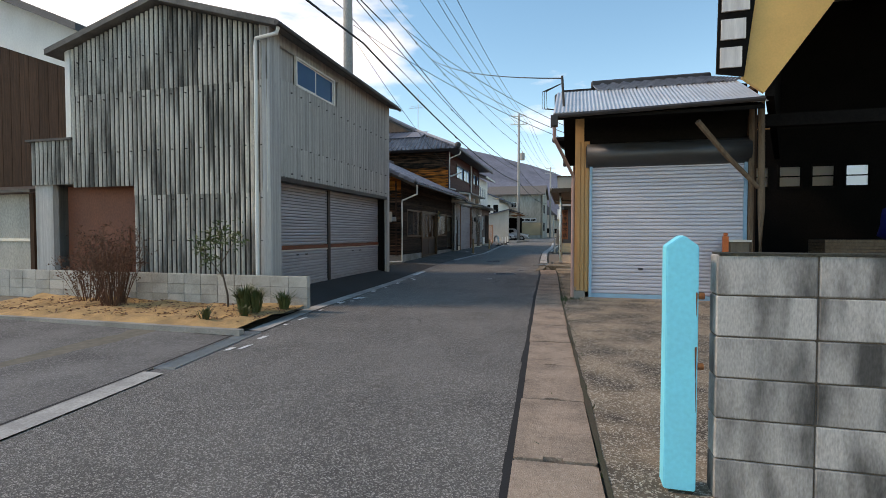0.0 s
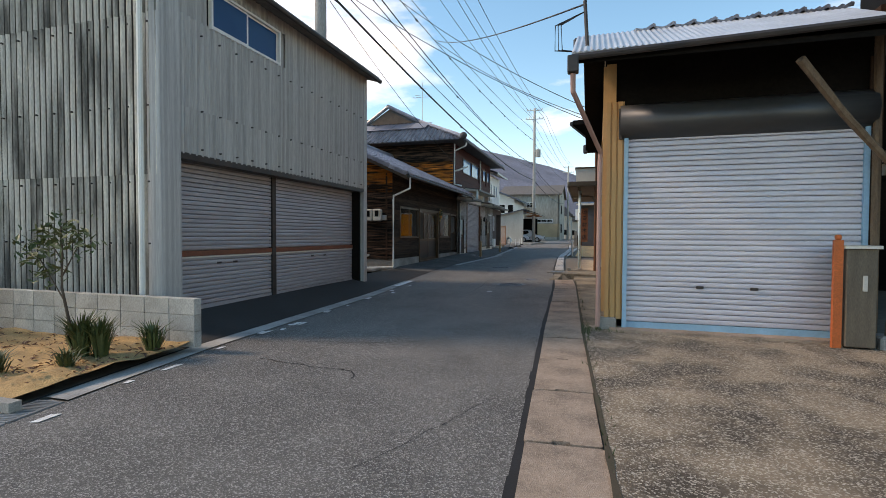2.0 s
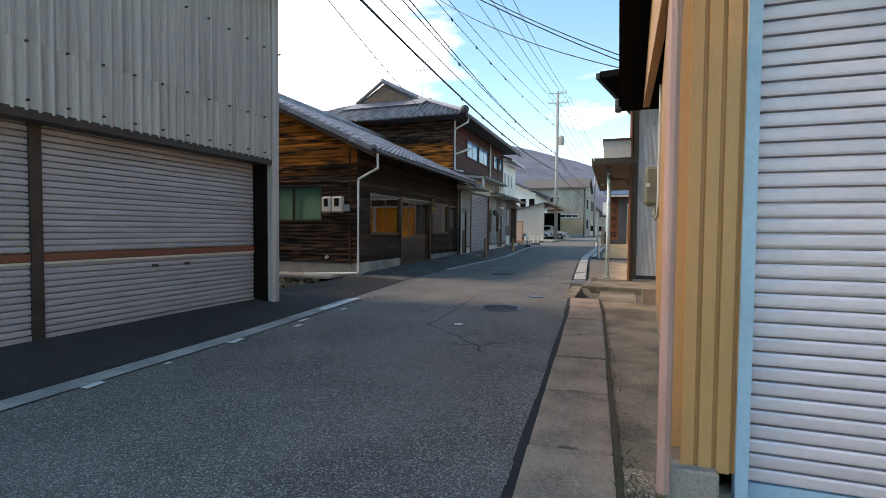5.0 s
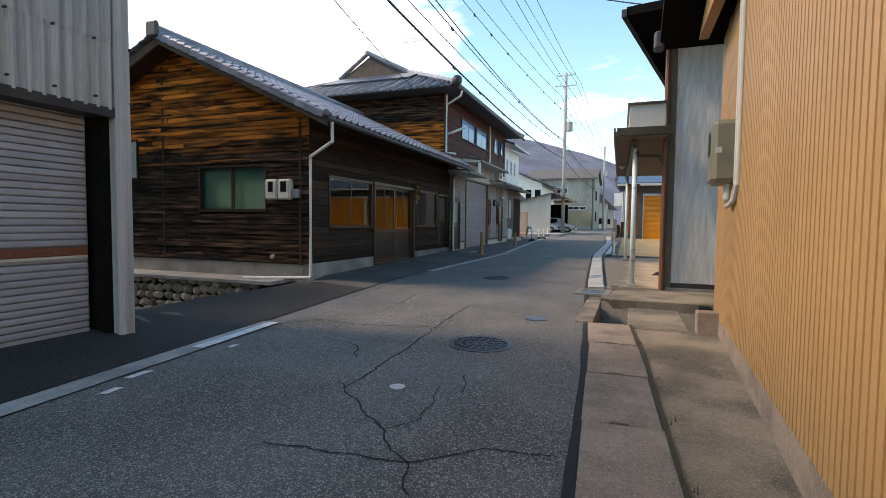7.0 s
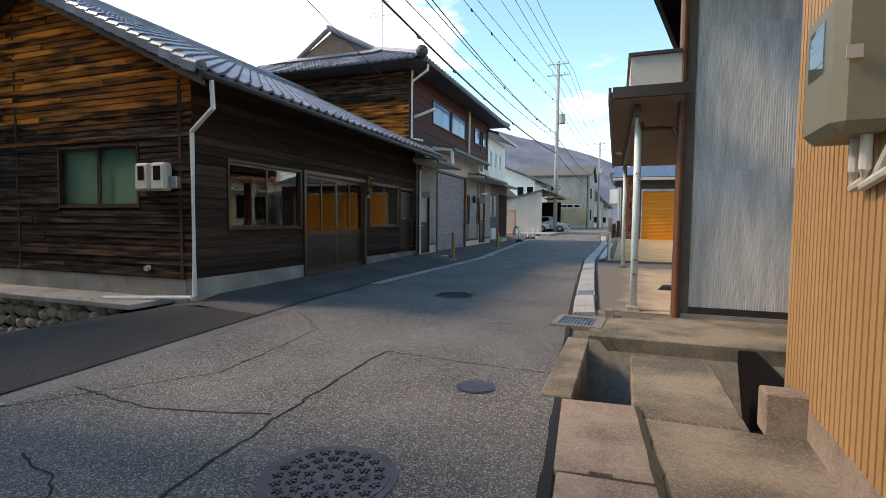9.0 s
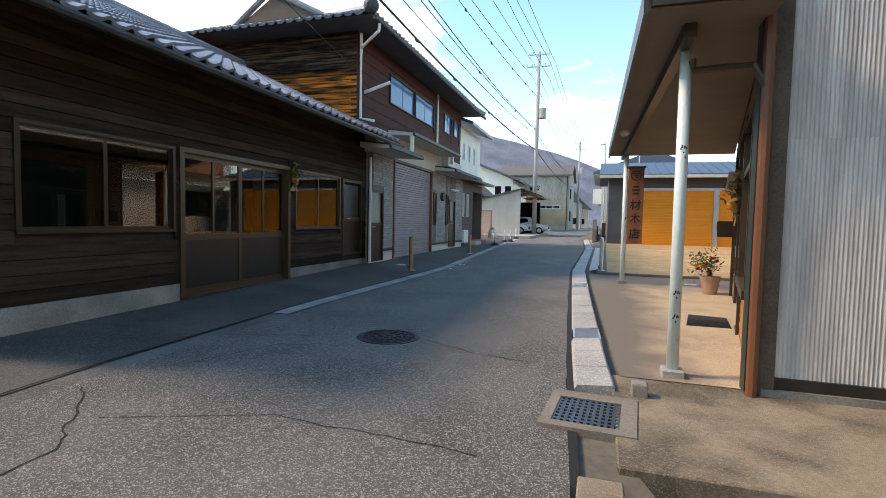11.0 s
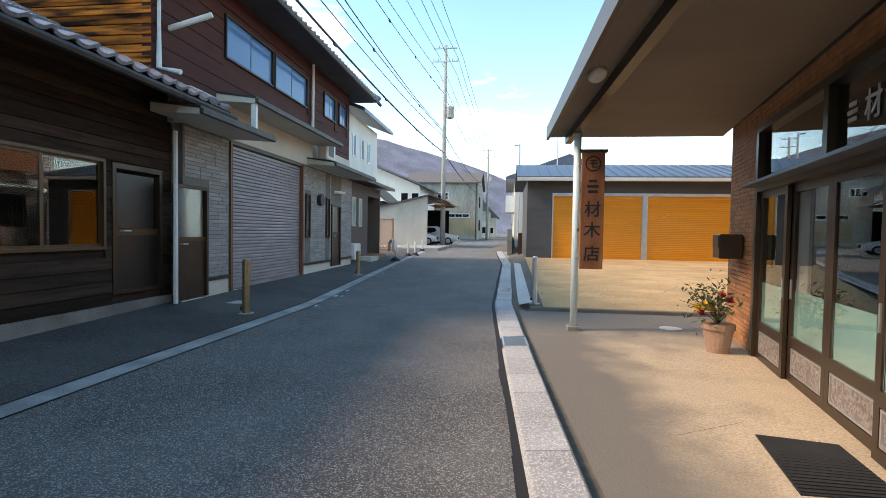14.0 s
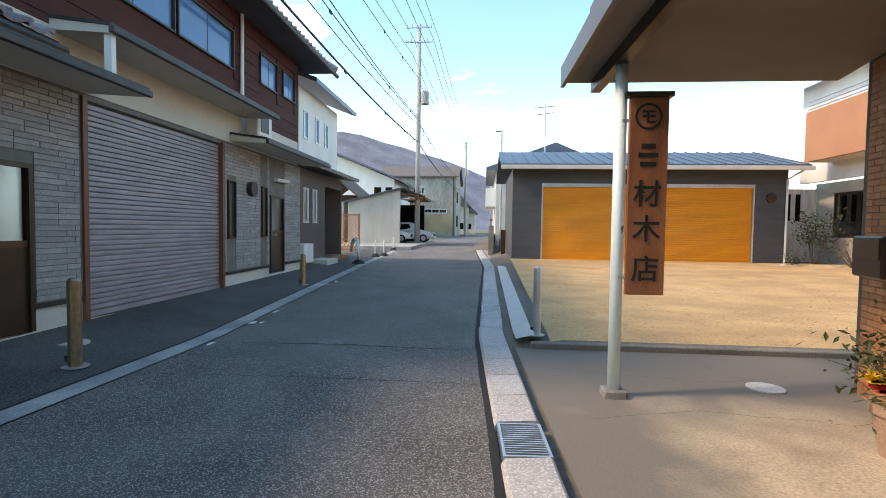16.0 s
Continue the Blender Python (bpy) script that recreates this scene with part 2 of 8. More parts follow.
WOOD_RAIN_SHADE = mat("rain_and_shade_black_board", (0.11, 0.062, 0.040), 0.9, (0.009, 0.007, 0.006), 2.2, (0.6, 0.6, 7), 50, 0.7, vary=0.5, lo=0.36, hi=0.56, amount=0.97, spec=0.12)
WOOD_DARK = mat("dark_board", (0.070, 0.044, 0.031), 0.9, (0.018, 0.012, 0.009), 3, (0.5, 0.5, 6), 40, 0.4, vary=0.4, spec=0.12)
WOOD_FASCIA = mat("fascia_board", (0.13, 0.085, 0.06), 0.8, (0.08, 0.05, 0.035), 3, (1, 1, 1), 40, 0.2)
TIMBER = mat("bare_timber", (0.20, 0.13, 0.08), 0.85, (0.09, 0.055, 0.035), 5, (3, 3, 0.5), 50, 0.4)
OLDWOOD = mat("old_brown_board", (0.085, 0.045, 0.028), 0.85, (0.03, 0.018, 0.013), 3, (6, 6, 0.4), 40, 0.3, vary=0.25, spec=0.15)
# near-black: the gloom of interiors, recesses and soffits put into the colour
BLACK = mat("painted_gloom", (0.010, 0.009, 0.008), 0.95, (0.016, 0.013, 0.012), 1.0, (1, 1, 1), 20, 0.05, spec=0.04)
TILE = mat("roof_tile", (0.25, 0.26, 0.30), 0.3, (0.12, 0.125, 0.15), 2.0, (1, 1, 1), 30, 0.08, vary=0.25)
TILE_OLD = mat("old_tile", (0.07, 0.07, 0.075), 0.6, (0.04, 0.04, 0.04), 2.0, (1, 1, 1), 30, 0.1, vary=0.2)
METALROOF = mat("blue_grey_roof", (0.09, 0.11, 0.15), 0.35, (0.07, 0.085, 0.12), 1.5, (1, 1, 1), 30, 0.03, metal=0.3, grain_mix=0.06)
TINROOF = mat("zinc_roof", (0.62, 0.64, 0.66), 0.35, (0.45, 0.46, 0.47), 2, (1, 1, 1), 30, 0.05, metal=0.4, grain_mix=0.06)
GARAGE_GREY = mat("charcoal_siding", (0.085, 0.085, 0.088), 0.75, (0.06, 0.06, 0.062), 2.0, (0.4, 0.4, 3), 50, 0.3)
RUST_DOOR = mat("rust_red_door", (0.22, 0.07, 0.035), 0.7, (0.15, 0.05, 0.03), 1.6, (1, 1, 0.6), 30, 0.08)
BRICK = mat("brick_tile", (0.50, 0.22, 0.09), 0.75, (0.30, 0.115, 0.045), 8, (1, 1, 1), 70, 0.25, vary=0.25)
MORTAR = mat("mortar", (0.16, 0.12, 0.09), 0.95, None, 6, (1, 1, 1), 60, 0.2)
BLOCK = mat("wall_block", (0.46, 0.43, 0.40), 0.92, (0.05, 0.047, 0.043), 3.0, (1.6, 1.6, 0.5), 70, 0.2, vary=0.1, lo=0.40, hi=0.64, amount=0.92)
BLOCK_LIGHT = mat("light_block", (0.45, 0.43, 0.39), 0.92, (0.16, 0.15, 0.13), 2.5, (1, 1, 0.7), 60, 0.4, vary=0.12, lo=0.45, hi=0.75)
STONE = mat("rubble_stone", (0.46, 0.38, 0.29), 0.9, (0.10, 0.09, 0.075), 4, (1, 1, 1), 40, 0.5, vary=0.35)
SKYBLUE = mat("light_blue_paint", (0.13, 0.80, 0.96), 0.5, (0.16, 0.70, 0.85), 2, (1, 1, 1), 40, 0.05, grain_mix=0.06)
PALEBLUE = mat("pale_blue_paint", (0.25, 0.46, 0.60), 0.5, (0.20, 0.36, 0.46), 3, (1, 1, 1), 40, 0.05, grain_mix=0.08)
DARKGREEN = mat("dark_green_paint", (0.022, 0.040, 0.030), 0.5, (0.06, 0.05, 0.035), 6, (2, 2, 0.6), 40, 0.1, lo=0.55, hi=0.7)
RUST = mat("rust", (0.28, 0.10, 0.03), 0.9, (0.12, 0.04, 0.02), 20, (1, 1, 1), 90, 0.3)
SIGNWOOD = mat("sign_board", (0.34, 0.115, 0.045), 0.45, (0.12, 0.04, 0.02), 2.2, (3, 3, 0.5), 40, 0.15)
INK = mat("black_lettering", (0.012, 0.010, 0.010), 0.5, None, 8, (1, 1, 1), 60, 0.0)
CAST = mat("cast_iron", (0.075, 0.076, 0.098), 0.38, (0.030, 0.029, 0.034), 6, (1, 1, 1), 60, 0.2, metal=0.55)
POLE = mat("pole_concrete", (0.40, 0.39, 0.37), 0.9, (0.30, 0.29, 0.27), 1.5, (1, 1, 0.3), 40, 0.15)
WIRE = mat("cable_black", (0.012, 0.012, 0.014), 0.6, None, 3, (1, 1, 1), 20, 0.0)
POSTPAINT = mat("pale_green_paint", (0.70, 0.83, 0.81), 0.45, (0.10, 0.07, 0.05), 9, (1, 1, 0.6), 40, 0.05, grain_mix=0.06, lo=0.69, hi=0.71, amount=0.9)
SOFFIT = mat("canopy_soffit", (0.23, 0.175, 0.13), 0.8, (0.16, 0.12, 0.09), 1.0, (1, 1, 1), 30, 0.05, grain_mix=0.06)
CREAM = mat("cream_wall", (0.62, 0.58, 0.50), 0.8, (0.5, 0.46, 0.40), 1.0, (1, 1, 0.5), 30, 0.1, grain_mix=0.06)
BROWNWALL = mat("brown_render", (0.15, 0.105, 0.09), 0.85, (0.12, 0.085, 0.07), 1.0, (1, 1, 1), 40, 0.2)
TERRACOTTA = mat("terracotta_render", (0.42, 0.19, 0.10), 0.85, (0.36, 0.16, 0.085), 1.0, (1, 1, 1), 40, 0.15)
COPPER = mat("brown_pipe", (0.22, 0.08, 0.035), 0.5, (0.16, 0.06, 0.03), 4, (1, 1, 0.5), 40, 0.05, grain_mix=0.06)
PINKPIPE = mat("faded_pipe", (0.45, 0.27, 0.23), 0.5, (0.36, 0.2, 0.17), 4, (1, 1, 0.5), 40, 0.05, grain_mix=0.06)
METERGREY = mat("meter_box", (0.21, 0.20, 0.135), 0.5, (0.17, 0.16, 0.11), 3, (1, 1, 1), 40, 0.05, grain_mix=0.06)
LEAF = mat("leaf", (0.045, 0.075, 0.02), 0.6, (0.09, 0.09, 0.03), 5, (1, 1, 1), 40, 0.1, vary=0.3)
DRYLEAF = mat("dry_stalk", (0.16, 0.07, 0.04), 0.85, (0.08, 0.04, 0.025), 9, (1, 1, 1), 40, 0.1)
BARK = mat("bark", (0.10, 0.07, 0.05), 0.9, (0.05, 0.035, 0.025), 9, (1, 1, 0.4), 50, 0.4)
RED = mat("red_petal", (0.6, 0.03, 0.02), 0.6, (0.45, 0.02, 0.02), 9, (1, 1, 1), 40, 0.0)
YELLOW = mat("yellow_petal", (0.8, 0.5, 0.03), 0.6, (0.7, 0.4, 0.02), 9, (1, 1, 1), 40, 0.0)
POT = mat("clay_pot", (0.42, 0.27, 0.19), 0.85, (0.33, 0.2, 0.14), 5, (1, 1, 1), 50, 0.15)
CARPAINT = mat("white_car_paint", (0.72, 0.74, 0.76), 0.2, (0.68, 0.70, 0.72), 1, (1, 1, 1), 10, 0.0, grain_mix=0.06)
RUBBER = mat("rubber", (0.02, 0.02, 0.02), 0.8, None, 5, (1, 1, 1), 40, 0.1)
# blue-grey with the haze of distance mixed into the woods' colour
MOUNTAIN = mat("hazy_far_woods", (0.19, 0.195, 0.24), 1.0, (0.12, 0.125, 0.155), 0.02, (1, 1, 1), 0.25, 0.0, amount=1.0)
BLUESHEET = mat("blue_sheet", (0.01, 0.03, 0.28), 0.5, (0.008, 0.02, 0.2), 3, (1, 1, 1), 30, 0.1)
GREENGLASS = glass("green_glass", (0.35, 0.62, 0.55), 0.15)
GLASS = glass("window_glass")
# opaque blue panes, the sky's reflection painted as their base colour
SKY_DEEP_PANE = mat("deep_sky_reflection", (0.012, 0.07, 0.17), 0.12, (0.01, 0.05, 0.13), 1.0, (1, 1, 1), 10, 0.0, grain_mix=0.02, spec=0.15)
SKY_PANE = mat("painted_sky_reflection", (0.075, 0.20, 0.40), 0.08, (0.06, 0.17, 0.36), 1.0, (1, 1, 1), 10, 0.0, grain_mix=0.02)
FROST = glass("frosted_glass", (0.42, 0.52, 0.56), 0.3)
MILKY = glass("milky_glass", (0.93, 0.96, 0.96), 0.35)
GROUT = mat("siding_grout", (0.20, 0.185, 0.165), 0.9, None, 4)
CURTAIN = mat("curtain", (0.6, 0.58, 0.52), 0.9, (0.45, 0.43, 0.38), 6, (6, 6, 0.3), 40, 0.1)

# ---- building helpers ----
def thing(name, at, label, category, group="", kind=""):
    e = new(name)
    e.location = at
    e.empty_display_size = 0.2
    return tagged(e, label, category, group, kind)


def root_of(ob):
    while ob.parent:
        ob = ob.parent
    return ob


def part(name, bm, material, parent, label="", smooth=False):
    """One mesh from world coordinates, under a thing or a part."""
    bmesh.ops.translate(bm, verts=bm.verts, vec=-root_of(parent).location)
    me = bpy.data.meshes.new(name)
    bm.to_mesh(me)
    bm.free()
    me.materials.append(material)
    if smooth:
        me.shade_smooth()
    ob = new(name, me)
    ob.parent = parent
    if label:
        ob["label"] = label
    return ob


def solo(name, bm, material, label, category="", kind="structure", smooth=False, group=""):
    me = bpy.data.meshes.new(name)
    bm.to_mesh(me)
    bm.free()
    me.materials.append(material)
    if smooth:
        me.shade_smooth()
    return tagged(new(name, me), label, category, group, kind)


def piece(name, me, parent, m):
    """A piece on shared mesh data, at a pose in the world, under a thing or part."""
    ob = new(name, me)
    ob.parent = parent
    ob.matrix_basis = Matrix.Translation(-root_of(parent).location) @ m
    return ob


def mesh_of(name, bm, material, smooth=False):
    me = bpy.data.meshes.new(name)
    bm.to_mesh(me)
    bm.free()
    me.materials.append(material)
    if smooth:
        me.shade_smooth()
    return me


def B():
    return bmesh.new()


def box(bm, x0, x1, y0, y1, z0, z1, bevel=0.0, m=None):
    r = bmesh.ops.create_cube(bm, size=1.0)
    vs = r["verts"]
    for v in vs:
        v.co = Vector(((x0 + x1) / 2 + v.co.x * (x1 - x0), (y0 + y1) / 2 + v.co.y * (y1 - y0), (z0 + z1) / 2 + v.co.z * (z1 - z0)))
    if bevel:
        es = list({e for v in vs for e in v.link_edges})
        out = bmesh.ops.bevel(bm, geom=es, offset=bevel, segments=1, affect="EDGES", profile=0.5)
        vs = list({v for f in out["faces"] for v in f.verts})
    if m is not None:
        bmesh.ops.transform(bm, matrix=m, verts=vs)
    return bm


def bx(x0, x1, y0, y1, z0, z1, bevel=0.0):
    return box(B(), x0, x1, y0, y1, z0, z1, bevel)


def prism(bm, pts, vec):
    """A closed outline (3D points in one plane) pushed along vec."""
    a = [bm.verts.new(p) for p in pts]
    b = [bm.verts.new(Vector(p) + Vector(vec)) for p in pts]
    k = len(pts)
    fs = [bm.faces.new(a[::-1]), bm.faces.new(b)]
    for i in range(k):
        fs.append(bm.faces.new((a[i], a[(i + 1) % k], b[(i + 1) % k], b[i])))
    bmesh.ops.recalc_face_normals(bm, faces=fs)
    return bm


def tube(bm, pts, r, sides=8, r2=None):
    """A round bar through points."""
    pts = [Vector(p) for p in pts]
    rings = []
    for i, p in enumerate(pts):
        d = (pts[min(i + 1, len(pts) - 1)] - pts[max(i - 1, 0)]).normalized()
        u = d.cross(Vector((0, 0, 1)))
        if u.length < 1e-3:
            u = d.cross(Vector((0, 1, 0)))
        u.normalize()
        w = u.cross(d)
        rad = r if r2 is None else r + (r2 - r) * i / max(1, len(pts) - 1)
        rings.append([bm.verts.new(p + (u * math.cos(2 * math.pi * k / sides) + w * math.sin(2 * math.pi * k / sides)) * rad) for k in range(sides)])
    fs = []
    for a, b in zip(rings, rings[1:]):
        for k in range(sides):
            fs.append(bm.faces.new((a[k], a[(k + 1) % sides], b[(k + 1) % sides], b[k])))
    fs += [bm.faces.new(rings[0]), bm.faces.new(rings[-1])]
    bmesh.ops.recalc_face_normals(bm, faces=fs)
    return bm


def tb(pts, r, sides=8, r2=None):
    return tube(B(), pts, r, sides, r2)


def wall_with_holes(bm, axis, plane, depth, u0, u1, z0, z1, holes):
    """A wall in the plane axis=plane, reaching depth behind it, with openings (u0, u1, z0, z1)."""
    us = sorted({u0, u1, *[min(max(q, u0), u1) for h in holes for q in h[:2]]})
    zs = sorted({z0, z1, *[min(max(q, z0), z1) for h in holes for q in h[2:]]})
    lo, hi = sorted((plane, plane + depth))
    for a, b in zip(us, us[1:]):
        for c, d in zip(zs, zs[1:]):
            mu, mz = (a + b) / 2, (c + d) / 2
            if not any(h[0] < mu < h[1] and h[2] < mz < h[3] for h in holes):
                if axis == "x":
                    box(bm, lo, hi, a, b, c, d)
                else:
                    box(bm, a, b, lo, hi, c, d)
    bmesh.ops.remove_doubles(bm, verts=bm.verts, dist=0.0005)
    return bm


def wave_sheet(length, height, pitch, amp, box_profile=False, seg=6):
    """A corrugated sheet lying in the xz plane, waves along x, facing -y, with a flat back."""
    bm = B()
    pts = []
    n = max(1, round(length / pitch))
    p = length / n
    for i in range(n):
        if box_profile:
            pts += [(p * i, -amp), (p * (i + 0.72), -amp), (p * (i + 0.78), 0), (p * (i + 0.94), 0)]
        else:
            pts += [(p * (i + k / seg), -amp * 0.5 * (1 - math.cos(2 * math.pi * k / seg))) for k in range(seg)]
    pts.append((length, -amp if box_profile else 0))
    a = [bm.verts.new((x, y, 0)) for x, y in pts]
    b = [bm.verts.new((x, y, height)) for x, y in pts]
    c, d = bm.verts.new((0, 0.012, 0)), bm.verts.new((length, 0.012, 0))
    e, f = bm.verts.new((0, 0.012, height)), bm.verts.new((length, 0.012, height))
    for i in range(len(pts) - 1):
        bm.faces.new((a[i], a[i + 1], b[i + 1], b[i]))
    bm.faces.new((c, e, f, d))
    bm.faces.new((a[0], b[0], e, c)), bm.faces.new((d, f, b[-1], a[-1]))
    bm.faces.new([b[0], *b[1:], f, e]), bm.faces.new([a[-1], *a[-2::-1], c, d])
    return bm


def slat_mesh(name, length, pitch, material):
    """One shutter slat along x: a bowed strip with a rolled seam."""
    bm = B()
    prof = [(0.034, 0.0), (0.034, 0.009), (-0.009, 0.011), (-0.013, pitch * 0.3), (-0.0135, pitch * 0.55), (-0.013, pitch * 0.8), (-0.008, pitch - 0.002), (0.038, pitch - 0.001), (0.038, 0)]
    prism(bm, [(0, y, z) for y, z in prof], (length, 0, 0))
    return mesh_of(name, bm, material)


def face_to(side):
    """Turn for a piece made facing -y: toward 'S' (-y), 'E' (+x) or 'W' (-x)."""
    return {"S": 0, "E": 90, "W": -90}[side]


def shutter(name, side, plane, u0, u1, z0, z1, pitch, material, parent):
    """Slats filling an opening; u runs along x for S, along y for E and W."""
    me = slat_mesh(name, u1 - u0, pitch, material)
    z = z0
    while z + pitch <= z1 + 0.01:
        if side == "S":
            m = pose(u0, plane, z)
        elif side == "E":
            m = pose(plane, u0, z, 0, 0, 90)
        else:
            m = pose(plane, u1, z, 0, 0, -90)
        piece("slat", me, parent, m)
        z += pitch
    return me


def window(parent, side, plane, u0, u1, z0, z1, panes, frame_mat, glass_mat, name="window", depth=0.05, bar=0.045, inside=True, label="", back_mat=None, deep=0.7):
    """Frame, sliding sashes and panes set in an opening; the room box behind is painted near-black for gloom."""
    out = {"S": -1, "E": 1, "W": -1}[side]

    def bb(bm, a, b, c, d, e, f):
        # a..b along the wall, c..d outwards from the plane, e..f up
        lo, hi = sorted((plane + out * c, plane + out * d))
        return box(bm, a, b, lo, hi, e, f) if side == "S" else box(bm, lo, hi, a, b, e, f)

    ax = "y" if side == "S" else "x"

    def ring(a, b, c, d, e, f, t):
        # a frame a..b by e..f with bars t wide, from c to d outwards
        return wall_with_holes(B(), ax, plane + out * d, -out * (d - c), a, b, e, f, [(a + t, b - t, e + t, f - t)])

    fr = part(name, ring(u0, u1, -depth, 0.02, z0, z1, bar), frame_mat, parent, label)
    w = (u1 - u0 - 2 * bar) / panes
    for i in range(panes):
        a = u0 + bar + w * i
        off = -0.012 - (0.022 if i % 2 else 0)
        s = bar * 0.8
        part("sash", ring(a, a + w, off - 0.016, off, z0 + bar, z1 - bar, s), frame_mat, fr)
        g = part("pane", bb(B(), a + s, a + w - s, off - 0.011, off - 0.005, z0 + bar + s, z1 - bar - s), glass_mat, fr)
        g.visible_shadow = False
    # lining is painted near-black for an unlit room unless back_mat is given
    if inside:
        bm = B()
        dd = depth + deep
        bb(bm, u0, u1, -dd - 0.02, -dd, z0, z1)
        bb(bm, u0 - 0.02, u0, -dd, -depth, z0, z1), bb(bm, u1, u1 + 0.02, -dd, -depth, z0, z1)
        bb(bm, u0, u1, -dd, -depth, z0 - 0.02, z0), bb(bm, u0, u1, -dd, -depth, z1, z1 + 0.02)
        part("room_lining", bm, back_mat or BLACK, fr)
    return fr


def strip(bm, ys, xa, xb, z):
    """A sheet between two lines xa(y), xb(y) at height z(x, y), several cells across."""
    rows = []
    for y in ys:
        a, b = xa(y), xb(y)
        rows.append([bm.verts.new((a + (b - a) * k / 4, y, z(a + (b - a) * k / 4, y))) for k in range(5)])
    for r, q in zip(rows, rows[1:]):
        for k in range(4):
            bm.faces.new((r[k], r[k + 1], q[k + 1], q[k]))
    return bm


def line(*pts):
    ys, xs = [p[0] for p in pts], [p[1] for p in pts]
    return lambda y: float(np.interp(y, ys, xs))


def steps(a, b, s):
    n = max(1, round((b - a) / s))
    return [a + (b - a) * i / n for i in range(n + 1)]

# ---- ground, road, kerbs ----
zr = line((-40, -0.2), (0, -0.04), (9, 0.0), (17, 0.09), (23, 0.12), (31, 0.19), (44, 0.36), (58, 0.5), (100, 0.6), (400, 0.8))
x_right = line((-14, 0.65), (2.8, -0.36), (10.5, -0.82), (17, -1.14), (21.4, -1.47), (24, -1.65), (29, -1.92), (33, -2.12), (44, -2.05), (52, -2.4), (65, -2.9), (80, -2.6), (100, -1.0), (140, 4.0))
x_left = line((-14, -2.6), (2.63, -4.07), (4.1, -4.25), (6.9, -4.68), (8.75, -4.92), (14, -5.05), (17.3, -5.3), (21.7, -5.75), (25.3, -5.87), (32.5, -5.62), (37.4, -5.95), (48, -6.6), (60, -7.2), (80, -6.8), (100, -5.0), (140, 0.0))
ramp = lambda v, a, b: min(1.0, max(0.0, (v - a) / (b - a)))


def ground_z(x, y):
    z = zr(y)
    if x < x_left(y) - 0.25:
        d = min(1.0, (x_left(y) - 0.25 - x) / 1.6)
        z += d * float(np.interp(y, (6, 8.6, 9.2, 15.7, 17, 21, 31, 41, 50), (0.05, 0.08, 0.3, 0.32, 0.10, 0.08, 0.2, 0.2, 0.15)))
        if 16.3 < y < 21.6:
            z -= 1.0 * ramp(-x, 7.4, 13.0) * ramp(y, 16.3, 16.8)
    elif x > x_right(y) + 0.5:
        z += 0.03 if y < 18.9 else 0.0
        if y > 32.6:
            z += 0.06 + 0.24 * ramp(y, 32.6, 44)
    if 18.9 < y < 21.45 and x_right(y) + 0.1 < x < 3:
        z -= 1.1
    return z


bm = B()
xs = [-1500, -500, -200, -80, -40, -24, *steps(-18, -5, 0.65), -4, -3, -2, -1, 0, 1.0, 2, 3, 5, 8, 12, 20, 40, 80, 200, 500, 1500]
ys = [-1500, -400, -100, -40, -20, *steps(-10, 60, 0.7), 70, 85, 100, 150, 250, 500, 900, 2500]
g = [[bm.verts.new((x, y, ground_z(x, y) - 0.03)) for x in xs] for y in ys]
for r, q in zip(g, g[1:]):
    for k in range(len(xs) - 1):
        bm.faces.new((r[k], r[k + 1], q[k + 1], q[k]))
solo("ground", bm, GROUND, "bare brown ground that reaches the horizon", smooth=True)

ys = steps(-14, 140, 0.5)
solo("road", strip(B(), ys, x_left, x_right, lambda x, y: zr(y)), ASPHALT, "worn grey asphalt lane with coarse aggregate and cracks", smooth=True)
# worn concrete edging along the left of the lane
for a, b in ((-14, 4.35), (6.6, 17.35), (24.7, 60)):
    solo("edge_line", strip(B(), steps(a, b, 0.5), lambda y: x_left(y) - 0.27, x_left, lambda x, y: zr(y) + 0.012), LINE, "worn pale concrete edging strip along the lane", smooth=True)
solo("edge_fill", strip(B(), steps(17.35, 24.7, 0.5), lambda y: x_left(y) - 0.28, x_left, lambda x, y: zr(y)), ASPHALT_DARK, "patched dark asphalt edge of the lane", smooth=True)
solo("edge_fill", strip(B(), steps(4.35, 6.6, 0.25), lambda y: x_left(y) - 0.28, x_left, lambda x, y: zr(y) - 0.005), ASPHALT_DARK, "dark gutter bed under gratings", smooth=True)
solo("lot_asphalt", strip(B(), steps(-14, 6.25, 0.45), lambda y: -24.0, lambda y: x_left(y) - 0.27, lambda x, y: ground_z(x, y)), ASPHALT_DARK, "plain dark asphalt parking lot", smooth=True)
solo("pavement_west", strip(B(), steps(8.6, 21.0, 0.4), lambda y: -6.95 if y < 16.5 else -9.4, lambda y: x_left(y) - 0.27, lambda x, y: ground_z(x, y)), ASPHALT_BLACKISH, "dark asphalt apron before the corrugated warehouse", smooth=True)
solo("pavement_north", strip(B(), steps(21.0, 60.0, 0.5), lambda y: -8.4, lambda y: x_left(y) - 0.27, lambda x, y: ground_z(x, y)), ASPHALT_PAVE, "dark asphalt pavement before the houses", smooth=True)

# right-hand aprons
slab_out = lambda y: x_right(y) + 0.56
drive = solo("driveway", strip(B(), steps(-14, 11.6, 0.4), slab_out, lambda y: 6.0, lambda x, y: ground_z(x, y) + 0.005), DRIVE, "stained old concrete driveway before the shutter garage", smooth=True)
